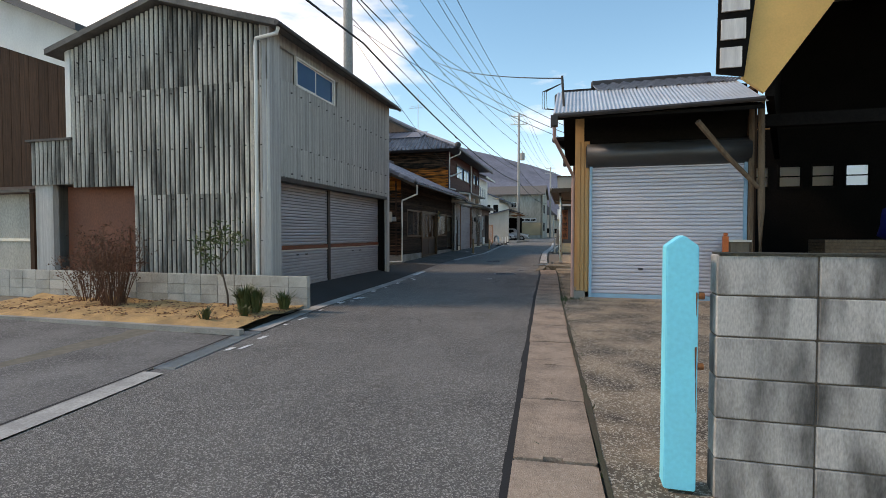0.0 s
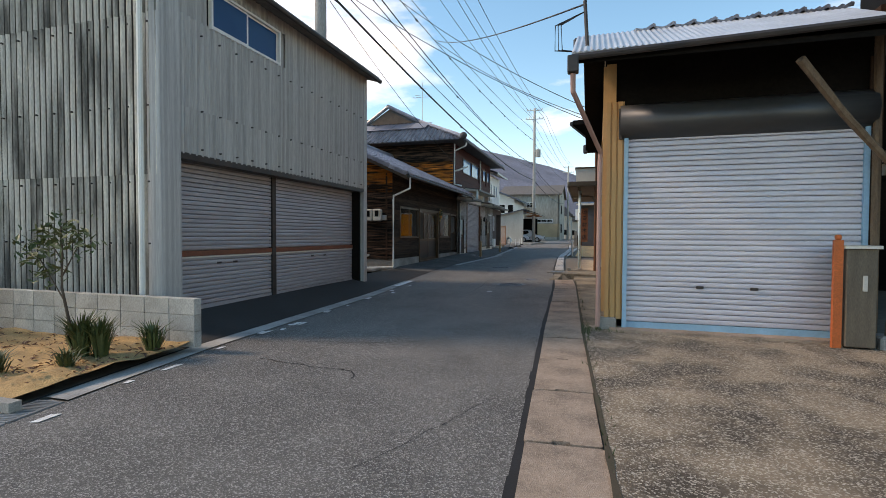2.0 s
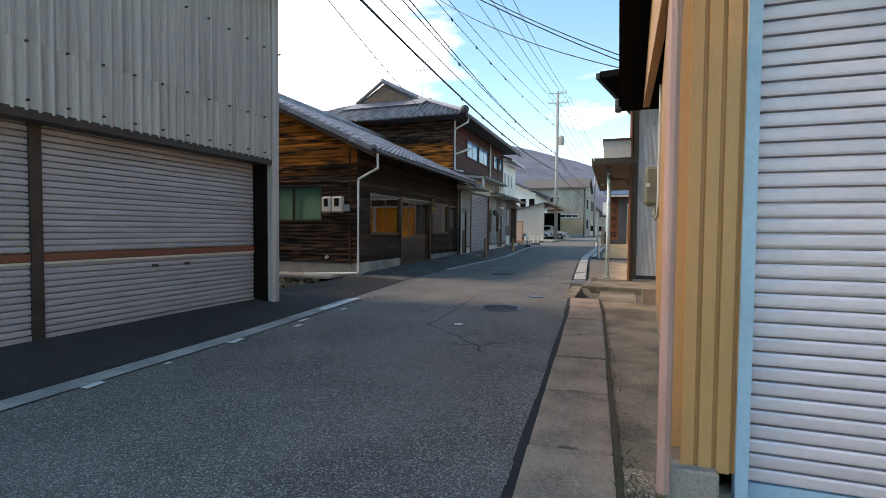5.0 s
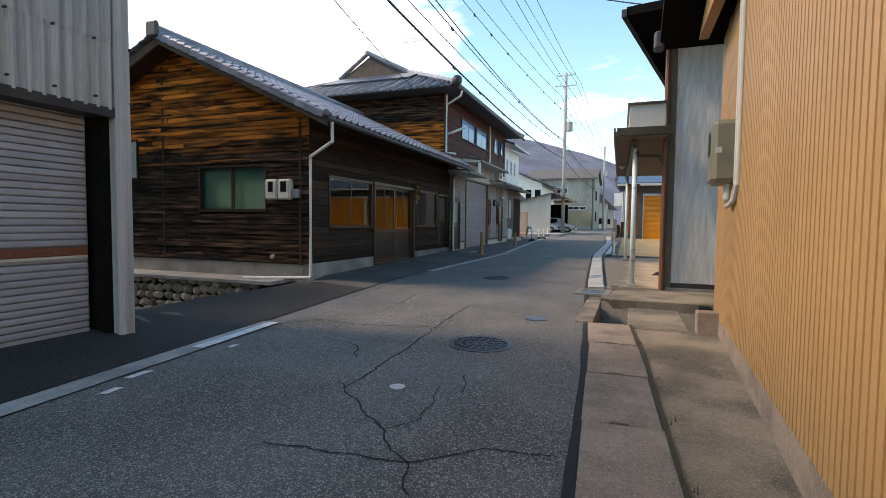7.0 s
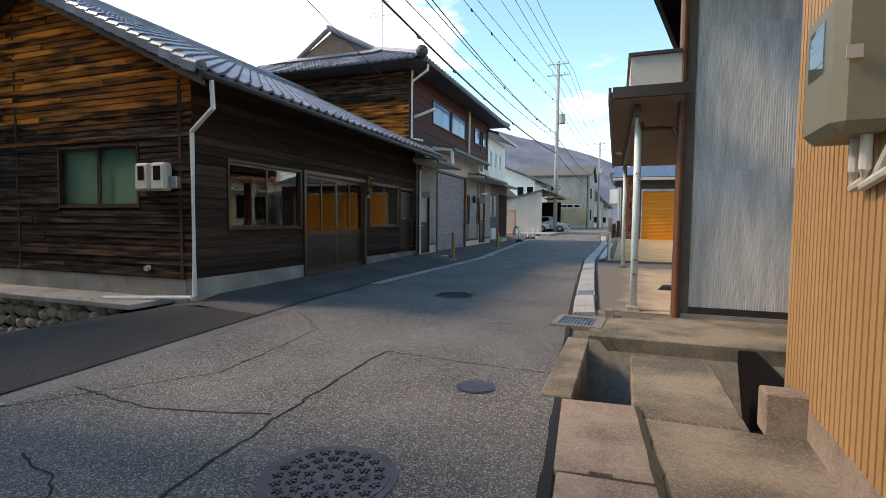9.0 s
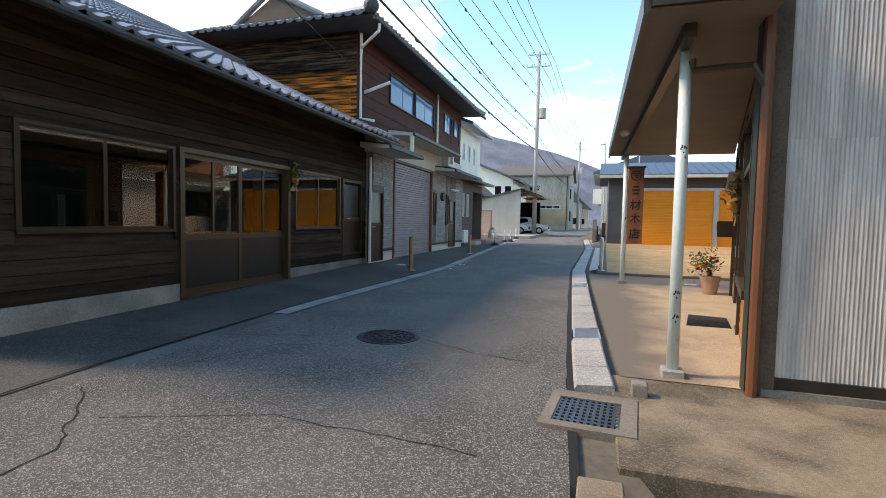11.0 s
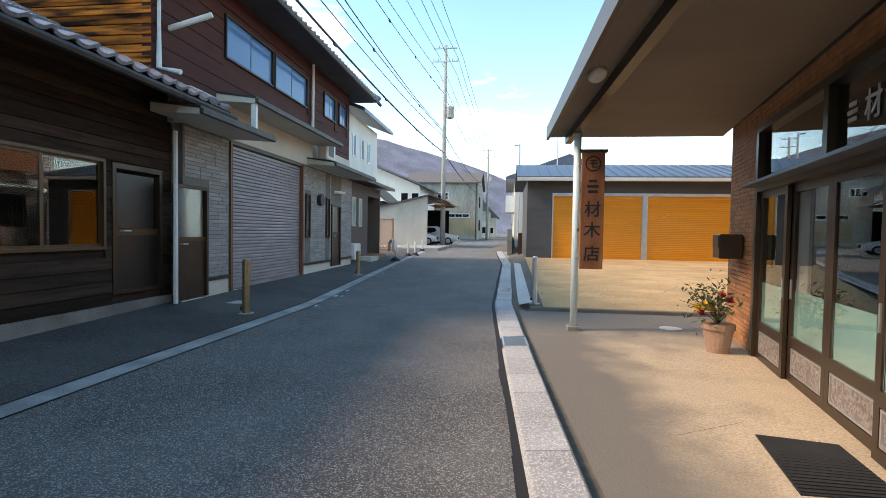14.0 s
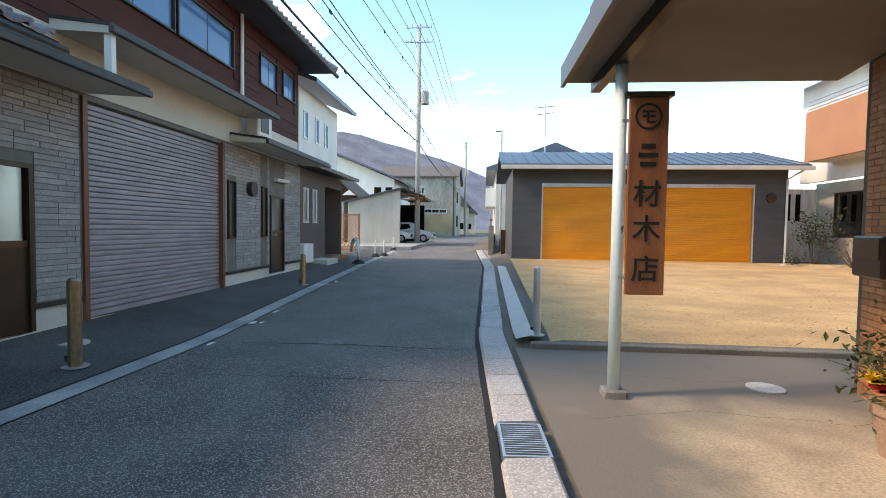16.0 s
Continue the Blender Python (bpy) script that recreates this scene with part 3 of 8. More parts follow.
solo("wall_side_path", strip(B(), steps(11.2, 18.85, 0.4), slab_out, lambda y: 0.55, lambda x, y: zr(y) + 0.012), PATHCON, "narrow stained concrete strip beside the tan wall", smooth=True)
solo("crossing_slab", bx(-1.24, 3.0, 21.42, 23.35, -0.7, 0.135, 0.012), PATHCON, "grey concrete landing beside the open drain")
# channel painted near-black to carry the shade down in the pit
bm = bx(-1.5, 0.5, 18.84, 19.06, -0.95, 0.05)
box(bm, -1.5, 3.0, 19.0, 21.5, -1.0, -0.95)
box(bm, 0.42, 0.6, 19.06, 21.42, -0.7, 0.1)
solo("drain_channel", bm, BLACK, "open concrete drain channel crossing the path")
solo("loose_block", bx(-1.09, -0.96, 22.74, 22.87, 0.1, 0.25, 0.012), CONCRETE, "small pale concrete block standing by the drain slot", "block", "thing")
drain_lid = bx(-0.75, 0.02, 18.87, 20.65, -0.02, 0.115, 0.015)
solo("bridge_slab", drain_lid, PATHCON, "stained concrete slab bridging the open drain", "slab")
solo("edge_slab", bx(-1.47, -1.21, 19.08, 21.25, -0.7, 0.125, 0.012), PATHCON, "narrow concrete edge beside the open drain", "slab")
solo("loose_block", bx(0.09, 0.36, 18.85, 19.05, 0.1, 0.4, 0.012), SLAB, "rough concrete block against the tan wall", "block", "thing")
solo("terrace", strip(B(), steps(23.3, 32.45, 0.3), lambda y: x_right(y) + 0.44, lambda y: 8.0, lambda x, y: zr(y) + 0.02), TERRACE, "sandy mortar terrace under the shop canopy, grimy along the kerb", smooth=True)
solo("yard_kerb", bx(-1.45, 8.0, 32.45, 32.58, 0.1, 0.3, 0.012), APRON, "low concrete kerb at the edge of the yard")
solo("white_edging", strip(B(), steps(32.65, 44.2, 0.5), lambda y: x_right(y) + 0.47, lambda y: x_right(y) + 0.72, lambda x, y: zr(y) + 0.09 + 0.06 * ramp(x, x_right(y) + 0.45, x_right(y) + 0.7)), PALECON, "clean pale concrete edging beside the yard")
solo("sandy_lot", strip(B(), steps(32.6, 44.6, 0.5), lambda y: x_right(y) + 0.95, lambda y: 14.0, lambda x, y: ground_z(x, y) + 0.02 * noise.noise((x, y, 0))), DIRT, "bare sandy yard with dry straw-coloured soil", smooth=True)
solo("far_verge", strip(B(), steps(44.6, 120, 2.0), lambda y: x_right(y) + 0.4, lambda y: x_right(y) + 9, lambda x, y: zr(y) + 0.04), CONCRETE, "pale concrete verge along the far lane", smooth=True)


def lane_frame(y, off, z=0.0):
    """Pose on the right-hand edge of the lane, turned along it."""
    a = math.degrees(math.atan2(x_right(y + 0.5) - x_right(y - 0.5), 1.0))
    return pose(x_right(y) + off, y, zr(y) + z, math.degrees(math.atan2(zr(y + 0.5) - zr(y - 0.5), 1)), 0, -a)


# drain covers: concrete slabs with a grip slot at each joint
cover = thing("drain_cover_row", (x_right(5), 5, zr(5)), "row of worn pinkish concrete drain covers along the lane", "drain cover", kind="structure")


def slab_bm(w, l, h=0.09):
    bm = B()
    o = [(0.01, 0.006), (w * 0.36, 0.006), (w * 0.36, 0.045), (w * 0.6, 0.045), (w * 0.6, 0.006), (w - 0.01, 0.006), (w, 0.02), (w, l - 0.02), (w - 0.015, l - 0.005), (0.015, l - 0.005), (0, l - 0.02), (0, 0.02)]
    prism(bm, [(x, y, -h) for x, y in o], (0, 0, h))
    return bm


slab_me = mesh_of("drain_slab", slab_bm(0.55, 1.2), SLAB)
y = -5.17
rs = random.Random(4)
while y < 18.0:
    piece("drain_slab", slab_me, cover, lane_frame(y, 0.0 + rs.uniform(-0.01, 0.01), 0.02 + rs.uniform(-0.006, 0.006)))
    y += 1.21

# washed kerb blocks with grates
kerb = thing("kerb_row", (x_right(30), 30, zr(30)), "row of pale speckled precast kerb blocks with steel gratings", "kerb", kind="structure")
kb = B()
prism(kb, [(0.0, 0, -0.15), (0.0, 0, 0.0), (0.03, 0, 0.05), (0.33, 0, 0.065), (0.35, 0, 0.05), (0.35, 0, -0.15)], (0, 0.592, 0))
kerb_me = mesh_of("kerb_block", kb, GRANITE)


def grate_bm(w, l):
    bm = B()
    box(bm, 0, w, 0, 0.02, -0.04, 0), box(bm, 0, w, l - 0.02, l, -0.04, 0), box(bm, 0, 0.02, 0.02, l - 0.02, -0.04, 0), box(bm, w - 0.02, w, 0.02, l - 0.02, -0.04, 0)
    n = 14
    for i in range(1, n):
        u = 0.02 + (l - 0.04) * i / n
        box(bm, 0.02, w - 0.02, u - 0.005, u + 0.005, -0.035, -0.002)
    box(bm, 0, w, 0, l, -0.09, -0.08)
    return bm


grate_me = mesh_of("grating", grate_bm(0.33, 0.55), STEEL)
def grid_bm(w, l, nx, ny):
    """A cast cover plate with square holes."""
    holes = [(w * (i + 0.28) / nx, w * (i + 0.78) / nx, l * (j + 0.28) / ny, l * (j + 0.78) / ny) for i in range(nx) for j in range(ny)]
    bm = wall_with_holes(B(), "y", 0, 0.03, 0, w, 0, l, holes)
    bmesh.ops.transform(bm, matrix=pose(0, 0, 0, 90, 0, 0) @ Matrix.Diagonal((1, 1, -1, 1)), verts=bm.verts)
    bmesh.ops.recalc_face_normals(bm, faces=bm.faces)
    return bm


catch = thing("catch_pit", (-1.45, 22.3, 0.1), "square cast-iron drain cover with square holes in a concrete frame", "drain cover")
pit = Matrix.Translation((-1.78, 21.9, 0)) @ pose(0, 0, 0, 0, 0, -4)
fr_ = B()
for q in ((0, 0.08, 0, 0.8), (0.56, 0.68, 0, 0.8), (0.08, 0.56, 0, 0.1), (0.08, 0.56, 0.64, 0.8)):
    box(fr_, *q, -0.2, 0.145, 0.0, pit)
part("frame", fr_, APRON, catch)
gbm = grid_bm(0.48, 0.54, 10, 8)
bmesh.ops.transform(gbm, matrix=pit @ Matrix.Translation((0.08, 0.1, 0.108)), verts=gbm.verts)
part("cover_plate", gbm, CAST, catch)
part("pit_floor", box(B(), 0.08, 0.56, 0.1, 0.64, -0.15, -0.1, 0.0, pit), BLACK, catch)
gutter_grates = thing("gutter_grating_row", (-4.6, 5.5, 0.0), "rusty steel gutter gratings beside the lane", "grating", kind="structure")
gg_me = mesh_of("gutter_grating", grate_bm(0.26, 0.5), STEEL)
for k in range(4):
    yy = 4.5 + k * 0.51
    aa = math.degrees(math.atan2(x_left(yy + 0.5) - x_left(yy), 0.5))
    piece("gutter_grating", gg_me, gutter_grates, pose(x_left(yy) - 0.27, yy, zr(yy) + 0.014, 0, 0, -aa))
y, i = 22.8, 0
while y < 62:
    if i in (3, 11, 20, 34):
        piece("grating", grate_me, kerb, lane_frame(y, 0.02, 0.062))
    else:
        piece("kerb_block", kerb_me, kerb, lane_frame(y, 0.0, 0.0))
    y += 0.6
    i += 1
# near-black sheet in the slot, its depth's shade in the colour
solo("groove", strip(B(), steps(23.3, 32.4, 0.4), lambda y: x_right(y) + 0.355, lambda y: x_right(y) + 0.45, lambda x, y: zr(y) - 0.06), BLACK, "narrow dark drain slot behind the kerb")

# ---- corrugated warehouse ----
LX, LY0, LY1 = -6.15, 9.05, 15.8
wh = thing("warehouse", (-9, 12.5, 0.1), "two-storey warehouse clad in streaked grey corrugated cement sheets", "warehouse")
rise = 0.29
ridge_x, ridge_z = -8.85, 6.62


def roof_z(x):
    return ridge_z - rise * abs(x - ridge_x)


# inner walls behind the sheets
bm = B()
prism(bm, [(LX - 0.05, LY0 + 0.06, 2.75), (LX - 0.05, LY0 + 0.06, roof_z(LX) - 0.1), (ridge_x, LY0 + 0.06, ridge_z - 0.12), (-11.6, LY0 + 0.06, roof_z(-11.6) - 0.1), (-11.6, LY0 + 0.06, 2.75)], (0, LY1 - LY0 - 0.12, 0))
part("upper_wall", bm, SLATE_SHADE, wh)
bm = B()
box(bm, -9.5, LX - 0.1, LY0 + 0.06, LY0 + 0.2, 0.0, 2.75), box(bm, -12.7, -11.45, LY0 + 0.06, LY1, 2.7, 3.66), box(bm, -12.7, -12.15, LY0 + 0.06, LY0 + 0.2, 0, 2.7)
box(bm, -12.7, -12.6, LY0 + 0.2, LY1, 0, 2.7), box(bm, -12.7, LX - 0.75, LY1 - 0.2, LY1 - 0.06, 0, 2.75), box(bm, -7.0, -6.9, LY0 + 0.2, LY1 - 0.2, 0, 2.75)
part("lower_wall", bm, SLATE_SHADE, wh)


def darken_grooves(ob):
    """Gives the groove faces of a south sheet the darker streaked material."""
    me = ob.data
    me.materials.append(SLATE_GROOVE)
    deep = max(v.co.y for v in me.vertices) - 0.012
    for p in me.polygons:
        ys = [me.vertices[i].co.y for i in p.vertices]
        if len(ys) == 4 and sum(ys) / 4 > deep - 0.024:
            p.material_index = 1


# south face: sheets in three courses
cols = steps(-11.45, LX + 0.02, 0.885)
rows = [(0.45, 2.42), (2.36, 4.75), (4.69, 6.5)]
for r, (a, b) in enumerate(rows):
    for c0, c1 in zip(cols, cols[1:]):
        if r == 0 and c1 < -9.4:
            continue
        bm = wave_sheet(c1 - c0 + 0.004, b - a, 0.1264, 0.05)
        for v in bm.verts:
            if v.co.z > 0.1:
                v.co.z = min(v.co.z, roof_z(c0 + v.co.x) - 0.1 - a)
            if r == 1 and c1 < -9.4 and v.co.z < 0.1:
                v.co.z = 0.22
        bmesh.ops.translate(bm, verts=bm.verts, vec=(c0, LY0 + 0.03 - 0.006 * r, a))
        darken_grooves(part("wall_sheet", bm, SLATE, wh))
for c0, c1 in zip((-12.75, -12.1), (-12.1, -11.45)):
    bm = wave_sheet(c1 - c0, 1.05, 0.1264, 0.05)
    bmesh.ops.translate(bm, verts=bm.verts, vec=(c0, LY0 + 0.03, 2.66))
    darken_grooves(part("wall_sheet", bm, SLATE, wh))
part("lean_to_cap", bx(-12.85, -11.42, LY0 - 0.05, LY1, 3.7, 3.75), DARKSTEEL, wh)
# fixing bolts
bolt_me = mesh_of("bolt", tb([(0, 0, 0), (0, -0.035, 0)], 0.014, 6), DARKSTEEL)
for z in (1.35, 2.25, 3.35, 4.55, 5.45):
    for k in range(14):
        x = -11.2 + k * 0.375
        if z < roof_z(x) - 0.25 and not (z < 2.6 and x < -9.4):
            piece("bolt", bolt_me, wh, pose(x, LY0 - 0.005, z))
for z in (3.42, 2.82, 4.6):
    for k in range(16):
        piece("bolt", bolt_me, wh, pose(LX + 0.045, LY0 + 0.75 + k * 0.4, z, 0, 0, 90))
# east face sheets, in the shaded copy of the sheet colour
cols = steps(LY0 + 0.35, LY1 - 0.02, 0.885)
for a, b in ((2.72, 3.5), (3.44, 5.8)):
    for i, (c0, c1) in enumerate(zip(cols, cols[1:])):
        holes = a > 3 and c0 < 11.9 and c1 > 10.1
        if holes:
            spans = [(3.44, 4.83), (5.5, 5.8)]
        else:
            spans = [(a, b)]
        for s0, s1 in spans:
            bm = wave_sheet(c1 - c0 + 0.003, s1 - s0, 0.1264, 0.05)
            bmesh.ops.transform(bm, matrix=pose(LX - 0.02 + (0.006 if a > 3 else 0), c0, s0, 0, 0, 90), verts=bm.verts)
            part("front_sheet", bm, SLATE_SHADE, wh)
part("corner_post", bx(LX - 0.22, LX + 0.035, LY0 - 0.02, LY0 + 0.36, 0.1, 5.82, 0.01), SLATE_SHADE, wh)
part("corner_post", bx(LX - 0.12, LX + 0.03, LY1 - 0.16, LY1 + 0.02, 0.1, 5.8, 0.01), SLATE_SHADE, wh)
part("corner_post", bx(-11.6, -11.45, LY0 - 0.01, LY0 + 0.12, 3.75, 5.78), WHITEPAINT, wh)
# pane colour stands for reflected blue sky
w = window(wh, "E", LX + 0.01, 10.06, 11.92, 4.83, 5.5, 2, WHITEPAINT, SKY_DEEP_PANE, "upper_window", bar=0.04)
# roof with thick verge
bm = B()
oh = 0.32
for s in (1, -1):
    xe = LX + oh if s > 0 else -11.95
    pts = [(ridge_x, LY0 - 0.22, ridge_z + 0.05), (xe, LY0 - 0.22, roof_z(xe) + 0.05), (xe, LY0 - 0.22, roof_z(xe) - 0.08), (ridge_x, LY0 - 0.22, ridge_z - 0.08)]
    prism(bm, pts, (0, LY1 - LY0 + 0.4, 0))
part("roof", bm, mat("sooty_roof", (0.16, 0.15, 0.14), 0.9, (0.05, 0.05, 0.05), 3, (1, 1, 1), 50, 0.4), wh)
part("gutter", tb([(LX + oh + 0.03, LY0 - 0.25, roof_z(LX + oh) - 0.03), (LX + oh + 0.03, LY1 + 0.2, roof_z(LX + oh) - 0.06)], 0.055), DARKSTEEL, wh)
part("downpipe", tb([(LX + oh, LY0 - 0.12, roof_z(LX + oh) - 0.05), (LX + oh - 0.05, LY0 - 0.12, 5.55), (-6.38, LY0 - 0.1, 5.5), (-6.4, LY0 - 0.09, 5.35), (-6.4, LY0 - 0.09, 0.1)], 0.04), WHITEPAINT, wh, "white plastic downpipe")
# shutters in the recessed front
part("lintel", bx(LX - 0.36, LX + 0.02, LY0 + 0.36, LY1 - 0.16, 2.64, 2.74), DARKSTEEL, wh)
# reveals in near-black, the recess's shade put into the colour
part("reveal", bx(LX - 0.36, LX - 0.08, LY1 - 0.24, LY1 - 0.16, 0.1, 2.64), BLACK, wh)
part("reveal", bx(LX - 0.36, LX - 0.2, LY0 + 0.36, LY0 + 0.42, 0.1, 2.64), BLACK, wh)
SHX = -6.42
for a, b in ((9.45, 11.97), (12.09, 15.48)):
    sh = part("roller_shutter", bx(SHX - 0.02, SHX + 0.02, a, b, 0.2, 0.31), SHUTTER_DARK, wh, "grey steel roller shutter, closed")
    shutter("slat", "E", SHX, a, b, 0.31, 1.12, 0.0735, SHUTTER_DARK, sh)
    shutter("slat", "E", SHX, a, b, 1.22, 2.7, 0.0735, SHUTTER_DARK, sh)
    part("cross_rail", bx(SHX - 0.02, SHX + 0.035, a, b, 1.125, 1.215, 0.006), RUST_DOOR, sh, "rust-brown cross rail")
    part("rail_edge", bx(SHX - 0.02, SHX + 0.03, a, b, 1.095, 1.122), CREAM, sh)
    for u in (a + (b - a) * 0.42, a + (b - a) * 0.58):
        part("shutter_handle", bx(SHX + 0.014, SHX + 0.03, u - 0.05, u + 0.05, 0.98, 1.01, 0.004), DARKSTEEL, sh)
part("mullion", bx(SHX - 0.08, SHX + 0.05, 11.97, 12.09, 0.1, 2.7), DARKSTEEL, wh)
# rust-red doors on the south side
bm = B()
box(bm, -12.05, -9.5, LY0 + 0.35, LY0 + 0.4, 0.05, 2.64)
rd = part("metal_door", bm, RUST_DOOR, wh, "rust-red sheet metal sliding door")
part("door_hatch", bx(-11.1, -10.15, LY0 + 0.32, LY0 + 0.35, 0.3, 1.65, 0.008), RUST_DOOR, rd)
part("threshold", bx(-12.7, LX - 0.1, LY0 + 0.02, LY0 + 0.3, -0.1, 0.44), CONCRETE, wh)

# ---- old dark house behind, with a plaster gable ----
oh2 = thing("old_house", (-17, 13, 0), "old dark timber house with white plaster gable", "house")
part("wall", prism(B(), [(-23, 12.05, 0), (-14.9, 12.05, 0), (-14.9, 12.05, 6.5), (-23, 12.05, 9.2)], (0, 6, 0)), OLDWOOD, oh2)
part("plaster_wall", prism(B(), [(-23, 12.0, 9.2), (-14.9, 12.0, 6.5), (-14.9, 12.0, 7.75), (-23, 12.0, 11.1)], (0, 6, 0)), WHITEPAINT, oh2)
part("roof", prism(B(), [(-23.5, 11.4, 11.3), (-14.2, 11.4, 7.45), (-14.2, 11.4, 7.68), (-23.5, 11.4, 11.55)], (0, 7, 0)), TILE_OLD, oh2)
for i in range(20):
    x = -22.9 + i * 0.4
    part("board", prism(B(), [(x, 12.01, 0.1), (x + 0.385, 12.01, 0.1), (x + 0.385, 12.01, 6.5 + (-14.9 - x) / 3.0 - 0.13), (x, 12.01, 6.5 + (-14.9 - x) / 3.0)], (0, 0.035, 0)), OLDWOOD, oh2)
part("window_grille", bx(-15.35, -15.0, 11.95, 12.0, 3.7, 3.95), DARKSTEEL, oh2)
shd = thing("lean_to_shed", (-15, 10.5, 0), "weathered grey lean-to shed with a tin roof", "shed")
part("wall", bx(-18.5, -14.6, 10.4, 11.5, 0, 2.6), PLASTER, shd)
part("roof", prism(B(), [(-18.6, 10.1, 2.62), (-14.3, 10.1, 2.62), (-14.3, 10.1, 2.7), (-18.6, 10.1, 2.7)], (0, 1.4, 0.25)), DARKSTEEL, shd)
part("post", bx(-14.6, -14.45, 10.3, 10.45, 0, 2.6), OLDWOOD, shd)
part("rail", bx(-18.5, -14.6, 10.37, 10.4, 1.28, 1.36), STEEL, shd)
part("side_fence", bx(-14.4, -12.8, 11.0, 11.1, 0, 2.5), OLDWOOD, shd)

# ---- low block wall and planting bed ----
bw = thing("low_block_wall", (-7, 8.35, 0.05), "low weathered concrete block wall round the planting bed", "wall", kind="structure")
for r in range(3):
    for k in range(22):
        x1 = -4.89 - k * 0.4
        z = 0.07 + 0.205 * r
        if r < 3 and x1 > -13.2:
            part("block", bx(x1 - 0.393, x1, 8.34, 8.46, z, z + 0.2, 0.004), BLOCK_LIGHT, bw)
bm = B()
xs2, ys2 = steps(-11.5, -4.95, 0.18), steps(6.3, 8.36, 0.15)
gg = [[bm.verts.new((x if y > 6.9 else min(x, -4.75 - (y - 6.3) * 0.3), y, 0.06 + 0.06 * ramp(y, 6.3, 6.9) + 0.09 * noise.noise((x * 2.2, y * 2.2, 3)) * ramp(y, 6.25, 6.6))) for x in xs2] for y in ys2]
for r, q in zip(gg, gg[1:]):
    for k in range(len(xs2) - 1):
        bm.faces.new((r[k], r[k + 1], q[k + 1], q[k]))
solo("planting_bed", bm, SOIL, "dry sandy planting bed with withered litter", smooth=True)
solo("bed_edging", bx(-11.5, -4.75, 6.2, 6.3, 0.0, 0.085), CONCRETE, "low concrete edging of the planting bed")

# ---- timber workshop with tiled roof ----
WX, WY, WY1 = -7.73, 21.45, 31.0
ws = thing("timber_workshop", (-11, 26, 0.2), "single-storey workshop of weathered dark boards under a tiled gable roof", "workshop")
sl = 2.22 / 4.77
wr = lambda x: 6.0 - sl * abs(x + 11.67)
front_holes = [(22.2, 24.42, 1.35, 2.66), (24.5, 27.4, 0.3, 2.68), (27.6, 29.55, 1.35, 2.66), (29.68, 30.75, 0.66, 2.64)]
bm = B()
wall_with_holes(bm, "x", WX - 0.02, -0.12, WY + 0.14, WY1, 0.5, 4.0, front_holes)
part("front_wall", bm, WOOD_DARK, ws)
bm = B()
for x0, x1, z0, z1 in ((-15.6, -11.05, 0.5, 4.0), (-11.05, -8.93, 0.5, 1.73), (-11.05, -8.93, 2.88, 4.0), (-8.93, WX - 0.02, 0.5, 4.0)):
    box(bm, x0, x1, WY + 0.02, WY + 0.14, z0, z1)
prism(bm, [(-15.45, WY + 0.02, 4.0), (-7.9, WY + 0.02, 4.0), (-11.67, WY + 0.02, 5.95)], (0, 0.12, 0))
box(bm, -15.6, -15.5, WY + 0.14, WY1, 0.5, 4.0)
part("gable_wall", bm, OLDWOOD, ws)
part("plinth", bx(WX - 0.18, WX + 0.02, WY, 24.5, -0.1, 0.52), CONCRETE, ws)
part("plinth", bx(WX - 0.18, WX + 0.02, 27.4, WY1, -0.1, 0.52), CONCRETE, ws)
part("plinth", bx(-15.6, WX - 0.18, WY - 0.02, WY + 0.18, -0.1, 0.5), CONCRETE, ws)
rs = random.Random(7)
# boards of the gable, in darker materials lower down
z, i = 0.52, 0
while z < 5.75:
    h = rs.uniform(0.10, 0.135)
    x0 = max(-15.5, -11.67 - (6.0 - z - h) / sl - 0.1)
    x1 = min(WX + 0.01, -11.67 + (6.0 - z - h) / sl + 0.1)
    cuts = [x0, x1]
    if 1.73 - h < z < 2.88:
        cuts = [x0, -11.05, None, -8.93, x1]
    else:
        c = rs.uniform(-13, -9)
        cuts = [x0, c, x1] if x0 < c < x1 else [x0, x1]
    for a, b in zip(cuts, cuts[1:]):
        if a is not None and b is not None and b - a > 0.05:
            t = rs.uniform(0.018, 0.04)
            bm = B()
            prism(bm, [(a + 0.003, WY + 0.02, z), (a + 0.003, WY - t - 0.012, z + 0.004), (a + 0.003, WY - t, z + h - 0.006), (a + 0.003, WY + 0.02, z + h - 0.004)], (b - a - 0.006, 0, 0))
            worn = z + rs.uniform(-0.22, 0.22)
            part("board", bm, WOOD if worn > 3.5 else WOOD_MID if worn > 2.95 else WOOD_RAIN_SHADE, ws)
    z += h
# boards of the front
z = 0.52
while z < 3.85:
    h = rs.uniform(0.15, 0.2)
    segs = [(WY - 0.02, WY1)]
    for y0, y1, a, b in front_holes:
        if a - h + 0.02 < z < b - 0.02:
            segs = [s for q in segs for s in ((q[0], min(q[1], y0)), (max(q[0], y1), q[1])) if s[1] - s[0] > 0.03]
    for a, b in segs:
        t = rs.uniform(0.008, 0.016)
        part("board", prism(B(), [(WX - 0.02, a, z), (WX + t + 0.008, a, z + 0.004), (WX + t, a, z + h - 0.006), (WX - 0.02, a, z + h - 0.004)], (0, b - a - 0.004, 0)), WOOD_DARK, ws)
    z += h
part("corner_board", bx(-8.0, -7.93, WY - 0.045, WY, 0.5, 3.9), OLDWOOD, ws)
part("corner_board", bx(-10.95 - 1.35, -10.95 - 1.29, WY - 0.04, WY, 0.5, 5.5), OLDWOOD, ws)
